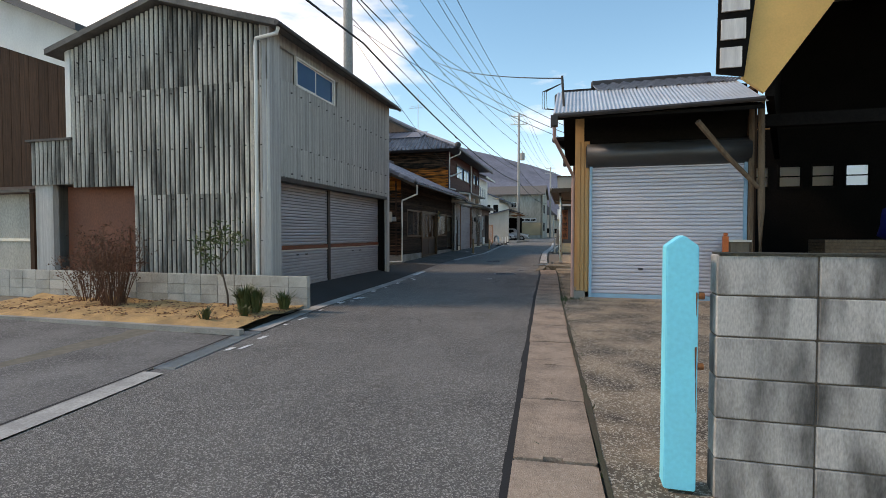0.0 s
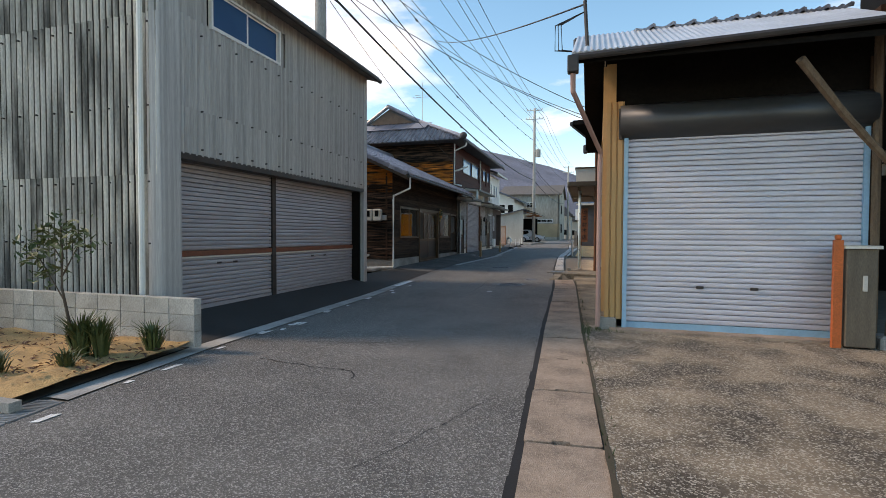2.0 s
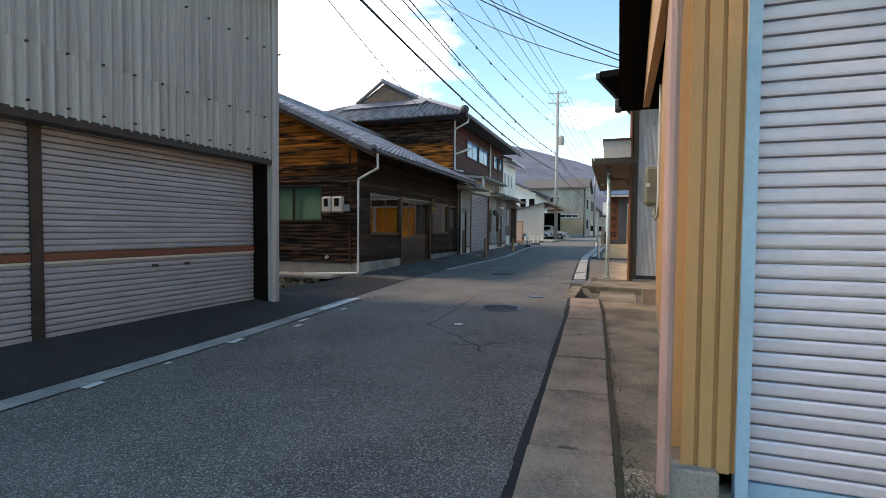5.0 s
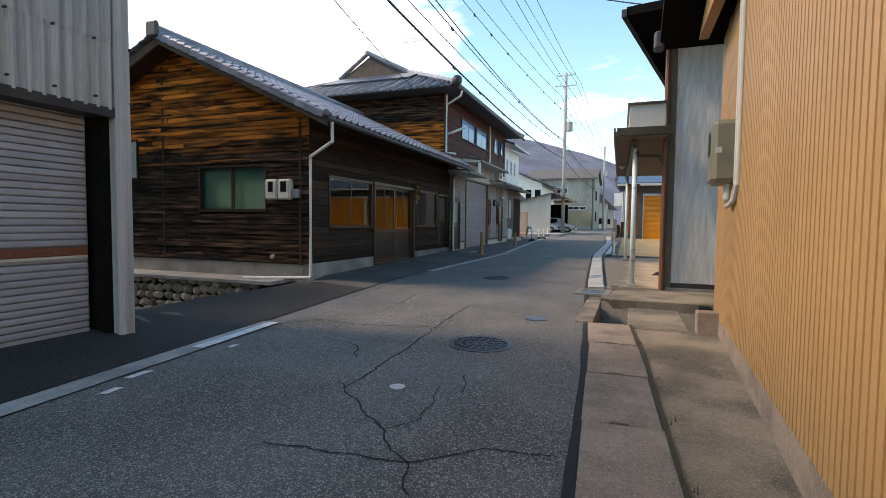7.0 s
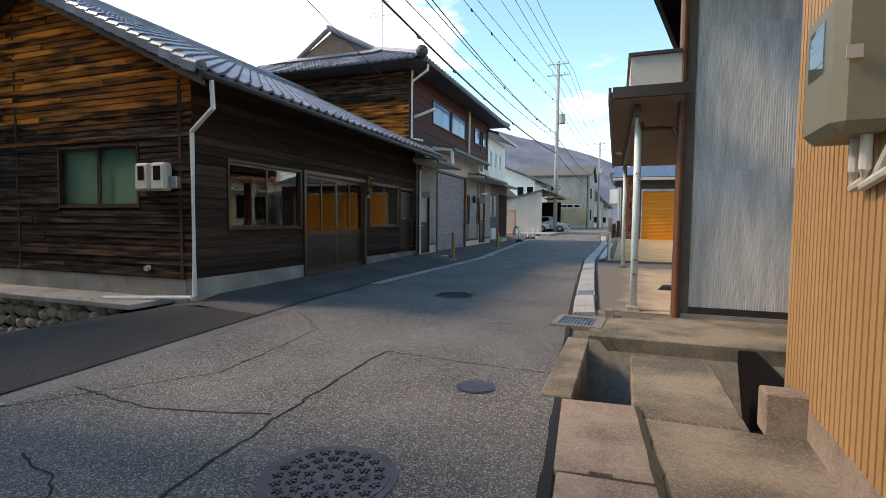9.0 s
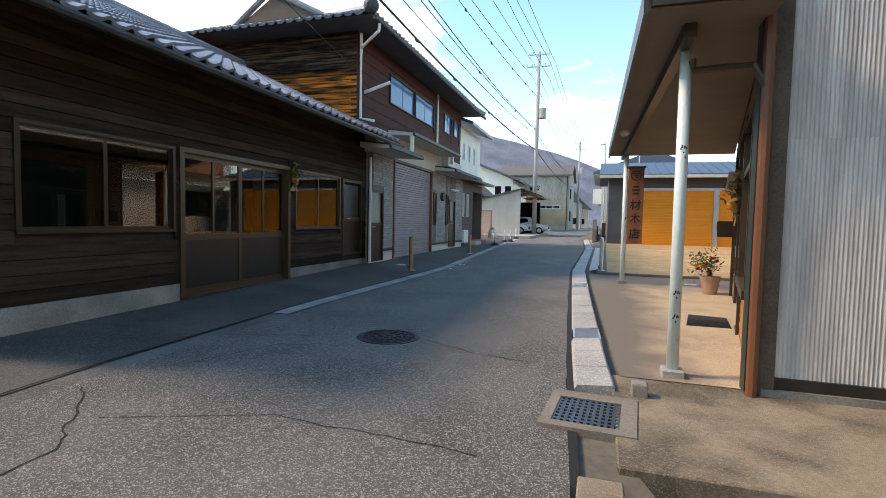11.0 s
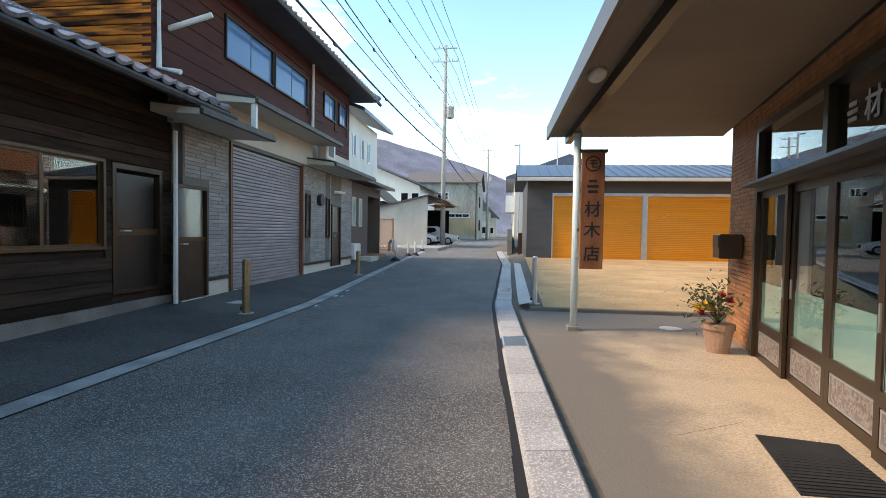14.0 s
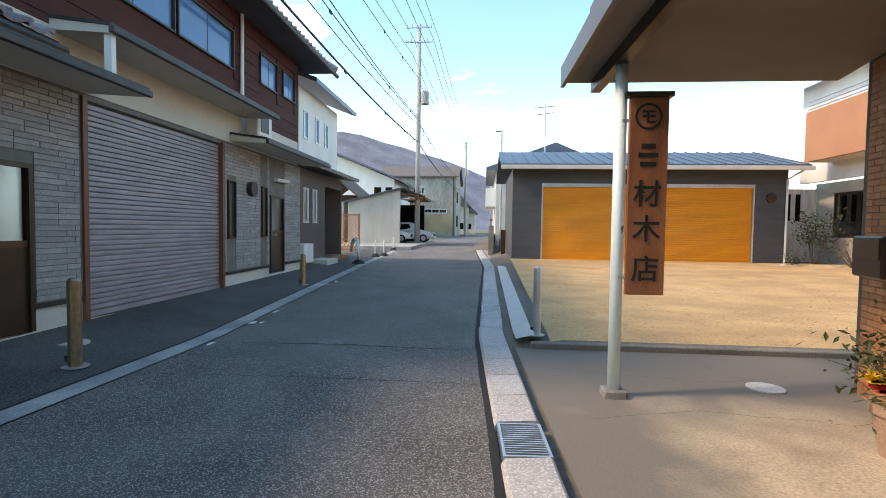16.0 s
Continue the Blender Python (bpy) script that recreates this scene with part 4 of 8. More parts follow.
# openings
# added pale backing close behind the green panes stands in for their reflection
window(ws, "S", WY - 0.06, -15.0, -13.15, 2.6, 3.65, 2, BRONZE, GREENGLASS, "side_window", label="sliding window with green-tinted panes", back_mat=CURTAIN, deep=0.03, inside=False)
part("window_backing", bx(-15.0, -13.15, WY - 0.05, WY + 0.02, 2.6, 3.65), CURTAIN, ws)
window(ws, "S", WY - 0.03, -11.05, -8.93, 1.73, 2.88, 2, BRONZE, GREENGLASS, "side_window", label="sliding window with green-tinted panes", back_mat=CURTAIN, deep=0.05)
window(ws, "E", WX + 0.02, 22.2, 24.42, 1.35, 2.66, 2, BRONZE, GLASS, "front_window")
window(ws, "E", WX + 0.02, 27.6, 29.55, 1.35, 2.66, 2, BRONZE_LIGHT, GLASS, "front_window")
bm = B()
box(bm, WX - 0.05, WX + 0.05, 24.5, 27.4, 2.6, 2.68), box(bm, WX - 0.05, WX + 0.05, 24.5, 24.58, 0.28, 2.6), box(bm, WX - 0.05, WX + 0.05, 27.32, 27.4, 0.28, 2.6), box(bm, WX - 0.05, WX + 0.06, 24.58, 27.32, 0.26, 0.31)
df = part("door_frame", bm, BRONZE_LIGHT, ws)
for i in range(2):
    a = 24.58 + i * 1.37
    xo = WX - 0.01 - 0.04 * i
    bm = wall_with_holes(B(), "x", xo, -0.03, a, a + 1.37, 0.31, 2.6, [(a + 0.07, a + 1.3, 0.42, 1.2), (a + 0.07, a + 0.66, 1.3, 2.52), (a + 0.7, a + 1.3, 1.3, 2.52)])
    d = part("sliding_door", bm, BRONZE_LIGHT, ws, "bronze sliding entrance door with glass above")
    part("lower_panel", bx(xo - 0.02, xo - 0.012, a + 0.07, a + 1.3, 0.42, 1.2), DARKPANEL, d)
    for q in ((a + 0.07, a + 0.66), (a + 0.7, a + 1.3)):
        part("pane", bx(xo - 0.02, xo - 0.014, q[0], q[1], 1.3, 2.52), GLASS, d).visible_shadow = False
# near-black sheet behind the doors, the room's gloom in its colour
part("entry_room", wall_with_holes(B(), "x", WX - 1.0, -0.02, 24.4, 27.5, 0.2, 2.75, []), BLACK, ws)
bm = B()
box(bm, WX - 0.06, WX + 0.03, 29.68, 30.75, 0.66, 0.72), box(bm, WX - 0.06, WX + 0.03, 29.68, 30.75, 2.56, 2.64), box(bm, WX - 0.06, WX + 0.03, 29.68, 29.75, 0.72, 2.56), box(bm, WX - 0.06, WX + 0.03, 30.68, 30.75, 0.72, 2.56)
sd = part("side_door", bm, BRONZE, ws, "dark bronze glazed side door")
part("door_leaf", bx(WX - 0.05, WX - 0.02, 29.75, 30.68, 0.72, 1.55), DARKPANEL, sd)
part("pane", bx(WX - 0.04, WX - 0.03, 29.8, 30.62, 1.65, 2.5), FROST, sd)
part("mid_rail", bx(WX - 0.05, WX - 0.01, 29.75, 30.68, 1.55, 1.66), BRONZE_LIGHT, sd)
part("door_handle", tb([(WX, 29.86, 1.62), (WX + 0.06, 29.86, 1.62), (WX + 0.06, 30.0, 1.62)], 0.014), STEEL, sd)
# roof body
bm = B()
for s, xe in ((1, -6.9), (-1, -16.44)):
    prism(bm, [(-11.67, 20.88, 6.0), (xe, 20.88, wr(xe)), (xe, 20.88, wr(xe) - 0.1), (-11.67, 20.88, 5.88)], (0, 10.6, 0))
roof = part("roof", bm, OLDWOOD, ws)
for s, xe in ((1, -6.84), (-1, -16.5)):
    bm = prism(B(), [(-11.67, 20.82, 6.02), (xe, 20.82, wr(xe) + 0.02), (xe, 20.82, wr(xe) - 0.2), (-11.67, 20.82, 5.8)], (0, 0.05, 0))
    part("verge_board", bm, WOOD_FASCIA, roof)
bm = B()
tube(bm, [(-11.67, 20.7, 6.16), (-11.67, 31.4, 6.16)], 0.1)
box(bm, -11.8, -11.54, 20.75, 31.4, 5.98, 6.12)
part("ridge_tile", bm, TILE, roof)
part("ridge_end", bx(-11.85, -11.49, 20.62, 20.74, 5.92, 6.3, 0.04), TILE_OLD, roof)


def tile_bm():
    """A pantile: wave across x, lying down the slope along -y, front lip thick."""
    bm = B()
    prof = [(0.0, 0.016), (0.04, 0.002), (0.10, -0.008), (0.17, 0.002), (0.22, 0.036), (0.255, 0.056), (0.292, 0.04)]
    top0 = [bm.verts.new((x, 0, z + 0.05)) for x, z in prof]
    top1 = [bm.verts.new((x, 0.3, z + 0.006)) for x, z in prof]
    lip = [bm.verts.new((x, 0, z + 0.0)) for x, z in prof]
    for i in range(len(prof) - 1):
        bm.faces.new((top0[i], top0[i + 1], top1[i + 1], top1[i]))
        bm.faces.new((lip[i], lip[i + 1], top0[i + 1], top0[i]))
    bm.faces.new((lip[0], top0[0], top1[0]))
    bm.faces.new((lip[-1], top1[-1], top0[-1]))
    return bm


vm_ = B()
prism(vm_, [(0.0, 0, -0.10), (-0.02, 0, 0.03), (0.0, 0, 0.07), (0.06, 0, 0.095), (0.16, 0, 0.085), (0.2, 0, 0.04), (0.2, 0, 0.02), (0.03, 0, 0.02), (0.03, 0, -0.10)], (0, 0.262, 0))
for v in vm_.verts:
    v.co.z += 0.03 * (1 - v.co.y / 0.262)
verge_me = mesh_of("verge_tile", vm_, TILE)
tile_me = mesh_of("roof_tile", tile_bm(), TILE)
ang = math.degrees(math.atan(sl))
run = 4.8 / math.cos(math.radians(ang))
n_rows, n_cols = 19, 37
lay = run / n_rows
rest = B()
for r in range(int(run / 0.25)):
    d = r * 0.25
    piece("verge_tile", verge_me, roof, pose(-6.86 - d * math.cos(radians(ang)), 20.70, wr(-6.86) + 0.02 + d * math.sin(radians(ang)), 0, 0, 90) @ pose(0, 0, 0, ang, 0, 0))
    piece("verge_tile", verge_me, roof, pose(-16.48 + d * math.cos(radians(ang)), 20.90, wr(-16.48) + 0.02 + d * math.sin(radians(ang)), 0, 0, -90) @ pose(0, 0, 0, ang, 0, 0))
for r in range(n_rows):
    for c in range(n_cols):
        d = r * lay
        y0 = 20.72 + c * 0.288
        m = pose(-6.88 - d * math.cos(radians(ang)), y0, wr(-6.88) + 0.01 + d * math.sin(radians(ang)), 0, 0, 90) @ pose(0, 0, 0, ang, 0, 0)
        if c < 15 or r == 0:
            piece("roof_tile", tile_me, roof, m)
        else:
            t = tile_bm()
            bmesh.ops.transform(t, matrix=m, verts=t.verts)
            tmp = bpy.data.meshes.new("tmp")
            t.to_mesh(tmp)
            t.free()
            rest.from_mesh(tmp)
            bpy.data.meshes.remove(tmp)
tagged(part("tile_field", rest, TILE, roof), kind="stuff")
part("gutter", tb([(-6.8, 20.75, wr(-6.9) - 0.08), (-6.8, 31.45, wr(-6.9) - 0.12)], 0.06), DARKSTEEL, ws)
part("downpipe", tb([(-6.8, 20.95, wr(-6.9) - 0.12), (-6.82, 21.0, 3.25), (-7.64, 21.36, 3.0), (-7.66, 21.38, 2.85), (-7.66, 21.38, 0.25), (-7.66, 21.3, 0.22), (-9.2, 20.9, 0.18)], 0.038), WHITEPAINT, ws, "pale plastic downpipe")
# meters on the gable
for x0, x1 in ((-8.86, -8.52), (-8.5, -8.14)):
    mb = part("electric_meter", bx(x0, x1, WY - 0.2, WY - 0.02, 2.02, 2.5, 0.04), CREAM, ws, "cream electricity meter box")
    part("meter_window", bx(x0 + 0.1, x1 - 0.1, WY - 0.206, WY - 0.19, 2.2, 2.44, 0.002), BLACK, mb)
part("switch_box", bx(-8.12, -7.95, WY - 0.14, WY - 0.02, 2.06, 2.26, 0.01), STEEL, ws)
part("vent_cap", tb([(-8.75, WY, 0.68), (-8.75, WY - 0.1, 0.66)], 0.05), CREAM, ws)

# rubble retaining wall beside the workshop
rub = thing("rubble_wall", (-10.5, 21.0, -0.4), "low retaining wall of rough rubble stones", "stone wall", kind="structure")
# core behind the stones is near-black, so the gaps stay dark
part("mortar_core", bx(-15.5, -8.6, 20.75, 21.5, -1.4, 0.08), BLACK, rub)
part("coping", bx(-15.5, -8.2, 20.62, 21.45, 0.08, 0.17, 0.01), CONCRETE, rub)
rs = random.Random(11)
for row in range(5):
    x = -14.5
    while x < -8.75:
        w = rs.uniform(0.2, 0.38)
        z = -0.85 + row * 0.2 + rs.uniform(-0.03, 0.03)
        bm = B()
        bmesh.ops.create_icosphere(bm, subdivisions=1, radius=0.5)
        for v in bm.verts:
            k = 1 + 0.35 * noise.noise(v.co * 2 + Vector((x * 5, row * 3, 0)))
            v.co = Vector((v.co.x * (w + 0.04) * k + x + w / 2, v.co.y * 0.2 * k + 20.74, v.co.z * 0.25 * k + z + 0.1))
        part("stone", bm, STONE, rub)
        x += w

# ---- two-storey house with maroon upper floor ----
HX, HU = -7.5, -7.9
hs = thing("two_storey_house", (-12, 36, 0.4), "two-storey house, maroon siding above grey stone-pattern siding, hipped tile roof", "house")
low_holes = [(30.8, 31.72, 0.4, 2.44), (32.48, 36.15, 0.4, 3.42), (36.3, 36.62, 1.45, 2.7), (37.9, 38.2, 1.45, 2.7), (38.4, 39.28, 0.5, 2.52)]
part("ground_floor_wall", wall_with_holes(B(), "x", HX - 0.02, -0.15, 31.02, 40.5, 0.7, 3.5, low_holes), GROUT, hs)
part("plinth", wall_with_holes(B(), "x", HX - 0.03, -0.15, 31.02, 40.5, 0.2, 0.7, low_holes), CREAM, hs)
for a, b in ((31.72, 32.48), (36.15, 38.4), (39.28, 40.5)):
    part("base_trim", bx(HX - 0.02, HX + 0.01, a, b, 0.68, 0.74), DARKSTEEL, hs)
part("end_wall", bx(-13, HX - 0.17, 40.35, 40.5, 0.2, 3.5), SIDING, hs)
part("end_wall", bx(-13, HX - 0.17, 31.02, 31.2, 0.2, 3.5), SIDING, hs)
# stone-pattern siding strips
rs = random.Random(3)
strip_me = mesh_of("siding_strip", bx(-0.012, 0.012, 0, 1.0, 0, 0.066, 0.004), SIDING)
z = 0.76
while z < 3.4:
    for s0, s1 in ((31.76, 32.44), (36.2, 36.27), (36.66, 37.86), (38.24, 38.36), (39.32, 40.48)):
        if z > 2.55:
            s0, s1 = {31.76: (31.05, 32.44), 36.66: (36.2, 37.86)}.get(s0, (s0, s1)) if z > 2.75 or s0 == 31.76 else (s0, s1)
        y = s0
        while y < s1 - 0.02:
            l = min(rs.choice((0.34, 0.46, 0.6)), s1 - y)
            piece("siding_strip", strip_me, hs, pose(HX - 0.02 + rs.uniform(0, 0.005), y, z) @ Matrix.Diagonal((1, l - 0.008, 1, 1)))
            y += l
    z += 0.073
# glazed service doors
for a, b, z0, z1 in ((30.8, 31.72, 0.42, 2.44), (38.4, 39.28, 0.52, 2.52)):
    bm = B()
    box(bm, HX - 0.06, HX + 0.02, a, a + 0.06, z0, z1), box(bm, HX - 0.06, HX + 0.02, b - 0.06, b, z0, z1), box(bm, HX - 0.06, HX + 0.02, a + 0.06, b - 0.06, z1 - 0.06, z1)
    d = part("service_door", bm, BRONZE, hs, "dark service door with frosted upper pane")
    part("door_leaf", bx(HX - 0.05, HX - 0.02, a + 0.06, b - 0.06, z0, z0 + 1.02), BRONZE, d)
    part("mid_rail", bx(HX - 0.05, HX - 0.01, a + 0.06, b - 0.06, z0 + 1.02, z0 + 1.1), BRONZE_LIGHT, d)
    part("pane", bx(HX - 0.042, HX - 0.034, a + 0.1, b - 0.1, z0 + 1.1, z1 - 0.06), FROST, d)
    part("door_handle", tb([(HX, a + 0.12, z0 + 0.98), (HX + 0.06, a + 0.12, z0 + 0.98), (HX + 0.06, a + 0.25, z0 + 0.98)], 0.014), STEEL, d)
    part("backing", bx(HX - 0.5, HX - 0.48, a, b, z0, z1), BLACK, d)
for a, b in ((36.3, 36.62), (37.9, 38.2)):
    window(hs, "E", HX + 0.01, a, b, 1.45, 2.7, 1, BRONZE, FROST, "slit_window", bar=0.03)
sh = part("roller_shutter", bx(HX - 0.12, HX - 0.06, 32.56, 36.07, 0.42, 0.5), SHUTTER_TAUPE, hs, "taupe steel roller shutter, closed")
shutter("slat", "E", HX - 0.09, 32.56, 36.07, 0.5, 3.42, 0.076, SHUTTER_TAUPE, sh)
for a, b in ((32.48, 32.56), (36.07, 36.15)):
    part("guide_rail", bx(HX - 0.13, HX + 0.02, a, b, 0.4, 3.45), COPPER, hs)
part("downpipe", tb([(HX + 0.06, 30.72, 3.3), (HX + 0.06, 30.72, 0.4)], 0.04), WHITEPAINT, hs, "white downpipe")
part("downpipe", tb([(HU + 0.07, 30.85, 6.7), (HU + 0.07, 30.85, 4.4), (HU + 0.5, 30.8, 4.3)], 0.045), WHITEPAINT, hs, "white downpipe")
part("downpipe", tb([(HU + 0.07, 37.6, 6.7), (HU + 0.07, 37.6, 4.5)], 0.045), WHITEPAINT, hs, "white downpipe")
part("wall_lamp", tb([(HX + 0.02, 38.6, 2.92), (HX + 0.08, 38.6, 2.92), (HX + 0.08, 39.4, 2.95)], 0.05), WHITEPAINT, hs, "white wall lamp")
bm = tb([(HX, 37.3, 2.58), (HX + 0.12, 37.3, 2.58)], 0.17, 16)
part("round_ornament", bm, DARKSTEEL, hs, "round black ornament")
# canopies
def canopy(y0, y1, z, out, t=0.1):
    bm = B()
    prism(bm, [(HX, y0, z + 0.06), (HX, y0, z + 0.2), (out, y0, z + 0.09), (out, y0, z)], (0, y1 - y0, 0))
    c = part("canopy", bm, CREAM, hs, "shallow canopy with dark metal edge")
    part("canopy_roof", prism(B(), [(HX, y0 - 0.02, z + 0.2), (HX, y0 - 0.02, z + 0.24), (out + 0.02, y0 - 0.02, z + 0.13), (out + 0.02, y0 - 0.02, z + 0.09)], (0, y1 - y0 + 0.04, 0)), DARKSTEEL, c)
    part("canopy_gutter", bx(out, out + 0.07, y0 - 0.03, y1 + 0.03, z + 0.0, z + 0.09, 0.01), DARKSTEEL, c)


canopy(30.2, 32.6, 3.45, -6.65)
canopy(32.0, 36.9, 4.08, -6.7)
canopy(36.4, 40.6, 3.48, -6.7)
part("fascia_wall", bx(HX - 0.1, HX - 0.0, 31.2, 36.9, 3.5, 4.2), CREAM, hs)
part("fascia_wall", bx(HU - 0.1, HX - 0.1, 30.9, 40.5, 3.5, 4.2), CREAM, hs)
part("canopy_post", bx(-6.82, -6.72, 32.05, 32.13, 3.6, 4.1), WHITEPAINT, hs)
ac = part("air_conditioner", bx(-7.4, -7.1, 36.9, 37.6, 3.75, 4.3, 0.03), WHITEPAINT, hs, "white outdoor air-conditioning unit")
part("fan_grille", bx(-7.1, -7.085, 37.0, 37.4, 3.85, 4.2), DARKSTEEL, ac)
# upper floor
up = [(32.95, 35.12, 5.3, 6.22), (35.2, 37.3, 5.3, 6.2), (38.65, 39.72, 5.4, 6.2), (40.1, 40.98, 5.45, 6.2)]
part("upper_wall", wall_with_holes(B(), "x", HU - 0.02, -0.15, 30.75, 41.3, 4.15, 7.0, up), MAROON, hs)
for k in range(9):
    z = 4.2 + k * 0.31
    for a, b in ((30.75, 32.9), (37.35, 38.6), (39.75, 40.05), (41.0, 41.3)) if 5.0 < z < 6.3 else ((30.75, 41.3),):
        part("siding_board", prism(B(), [(HU - 0.02, a, z), (HU + 0.01, a, z), (HU, a, z + 0.3), (HU - 0.02, a, z + 0.3)], (0, b - a, 0)), MAROON, hs)
# upper panes carry a painted sky reflection
for y0, y1, z0, z1 in up:
    window(hs, "E", HU + 0.02, y0, y1, z0, z1, 2, DARKSTEEL, SKY_PANE, "upper_window", bar=0.035)
part("side_wall", bx(-19, HU - 0.02, 30.78, 30.9, 3.4, 7.0), OLDWOOD, hs)
part("side_wall", bx(-19, HU - 0.17, 41.1, 41.3, 3.4, 7.0), OLDWOOD, hs)
# boards from z 5.5 up are darker: eave shade put into the wood colour
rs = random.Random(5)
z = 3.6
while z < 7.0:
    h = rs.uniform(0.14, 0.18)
    part("board", prism(B(), [(-15, 30.78, z), (-15, 30.735, z + 0.004), (-15, 30.755, z + h - 0.008), (-15, 30.78, z + h - 0.004)], (15 + HU, 0, 0)), WOOD if z < 5.5 else WOOD_MID if z < 5.75 else WOOD_RAIN_SHADE, hs)
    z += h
part("flood_lamp", tb([(HU, 31.2, 5.2), (HU + 0.2, 31.2, 5.25), (HU + 0.75, 31.3, 5.45)], 0.05), WHITEPAINT, hs, "white street-lamp arm")
# hipped roof with a small gable on top
ex0, ex1, ey0, ey1, ez = -19.6, -7.0, 29.85, 42.3, 6.75
px, gz, gy0, gy1 = -13.5, 10.0, 35.0, 38.0
bm = B()
bz = 8.9
bw_ = (bz - ez) / (10.0 - ez) * (ex1 - px)
c = {k: bm.verts.new(v) for k, v in {"sw": (ex0, ey0, ez), "se": (ex1, ey0, ez), "ne": (ex1, ey1, ez), "nw": (ex0, ey1, ez), "g1": (ex1 - bw_, gy0 - 0.3, bz), "g2": (ex1 - bw_, gy1 + 0.3, bz), "h1": (ex0 + bw_, gy0 - 0.3, bz), "h2": (ex0 + bw_, gy1 + 0.3, bz), "r1": (px, gy0 - 0.3, gz), "r2": (px, gy1 + 0.3, gz)}.items()}
for q in (("sw", "se", "g1", "h1"), ("se", "ne", "g2", "g1"), ("ne", "nw", "h2", "g2"), ("nw", "sw", "h1", "h2"), ("g1", "g2", "r2", "r1"), ("h2", "h1", "r1", "r2"), ("h1", "g1", "r1"), ("g2", "h2", "r2"), ("sw", "nw", "ne", "se")):
    bm.faces.new([c[k] for k in q])
bmesh.ops.recalc_face_normals(bm, faces=bm.faces)
hr = part("roof", bm, TILE_OLD, hs, "hipped roof of grey tiles")
E1, G1 = Vector((ex1, ey0, ez)), Vector((ex1 - bw_, gy0 - 0.3, bz))


def lay_tiles(parent, p0, p1, q0, q1, rows, cols):
    """Tiles over the slope between the eave p0-p1 and the upper edge q0-q1."""
    allb = B()
    p0, p1, q0, q1 = map(Vector, (p0, p1, q0, q1))
    nrm = (p1 - p0).cross(q0 - p0).normalized()
    ux = (p1 - p0).normalized()
    uy = nrm.cross(ux)
    rot = Matrix((ux, uy, nrm)).transposed().to_4x4()
    proto = tile_bm()
    proto.verts.index_update()
    vs = [v.co.copy() for v in proto.verts]
    fs = [[v.index for v in f.verts] for f in proto.faces]
    proto.free()
    for r in range(rows):
        a, b = p0.lerp(q0, r / rows), p1.lerp(q1, r / rows)
        n = int((b - a).length / 0.288)
        for k in range(n):
            m = Matrix.Translation(a + ux * (k * 0.288) + nrm * 0.015) @ rot
            w = [allb.verts.new(m @ v) for v in vs]
            for f in fs:
                allb.faces.new([w[i] for i in f])
    return tagged(part("tile_field", allb, TILE, parent), kind="stuff")


lay_tiles(hr, (ex0, ey0, ez), (ex1, ey0, ez), (ex0 + bw_, gy0 - 0.3, bz), G1, 18, 0)
lay_tiles(hr, (ex1, ey0, ez), (ex1, ey1, ez), G1, (ex1 - bw_, gy1 + 0.3, bz), 14, 0)
lay_tiles(hr, G1, (ex1 - bw_, gy1 + 0.3, bz), (px, gy0 - 0.6, gz), (px, gy1 + 0.3, gz), 8, 0)
for a, b in ((E1, G1), (G1, Vector((px, gy0 - 0.5, gz))), (Vector((ex0 + bw_, gy0 - 0.3, bz)), Vector((px, gy0 - 0.5, gz))), (Vector((ex1, ey1, ez)), Vector((ex1 - bw_, gy1, bz))), (Vector((px, gy0 - 0.6, gz)), Vector((px, gy1 + 0.4, gz)))):
    bm = tb([a + Vector((0, 0, 0.12)), b + Vector((0, 0, 0.12))], 0.12)
    part("ridge_tile", bm, TILE, hr)
bm = B()
bmesh.ops.create_icosphere(bm, subdivisions=2, radius=0.2, matrix=Matrix.Translation(E1 + Vector((-0.05, 0, 0.2))))
part("ridge_end", bm, TILE_OLD, hr)
part("gable_board", prism(B(), [(ex0 + bw_ + 0.5, gy0 - 0.45, bz + 0.05), (ex1 - bw_ - 0.5, gy0 - 0.45, bz + 0.05), (px, gy0 - 0.45, gz - 0.15)], (0, 0.1, 0)), WOOD_FASCIA, hr)
part("gutter", tb([(ex1 + 0.05, ey0, ez - 0.08), (ex1 + 0.05, ey1, ez - 0.1)], 0.06), DARKSTEEL, hs)
part("gutter_drop", tb([(ex1 + 0.05, ey0 + 0.3, ez - 0.1), (ex1, ey0 + 0.35, ez - 0.3), (HU + 0.1, 30.8, ez - 0.45), (HU + 0.07, 30.85, ez - 0.6)], 0.04), WHITEPAINT, hs)
# solar panels on the south slope
sn = (Vector((ex0 + bw_, gy0 - 0.3, bz)) - Vector((ex0, ey0, ez)))
sup = Vector((0, sn.y, sn.z)).normalized()
nrm = Vector((1, 0, 0)).cross(sup)
for k in range(4):
    o = Vector((-15.0 + k * 1.2, ey0, ez)) + sup * 3.0 + nrm * 0.12
    bm = prism(B(), [o, o + Vector((1.15, 0, 0)), o + Vector((1.15, 0, 0)) + sup * 1.6, o + sup * 1.6], nrm * 0.05)
    part("solar_panel", bm, METALROOF, hr)
# aerial
bm = tb([(-11.6, 36, 9.0), (-11.6, 36, 12.0)], 0.025, 6)
for z, l in ((11.0, 0.7), (11.15, 0.55), (11.6, 0.4)):
    tube(bm, [(-11.6 - l, 36, z), (-11.6 + l, 36, z)], 0.012, 5)
for k in range(6):
    tube(bm, [(-12.2 + 0.22 * k, 35.8, 11.0), (-12.2 + 0.22 * k, 36.2, 11.0)], 0.01, 5)
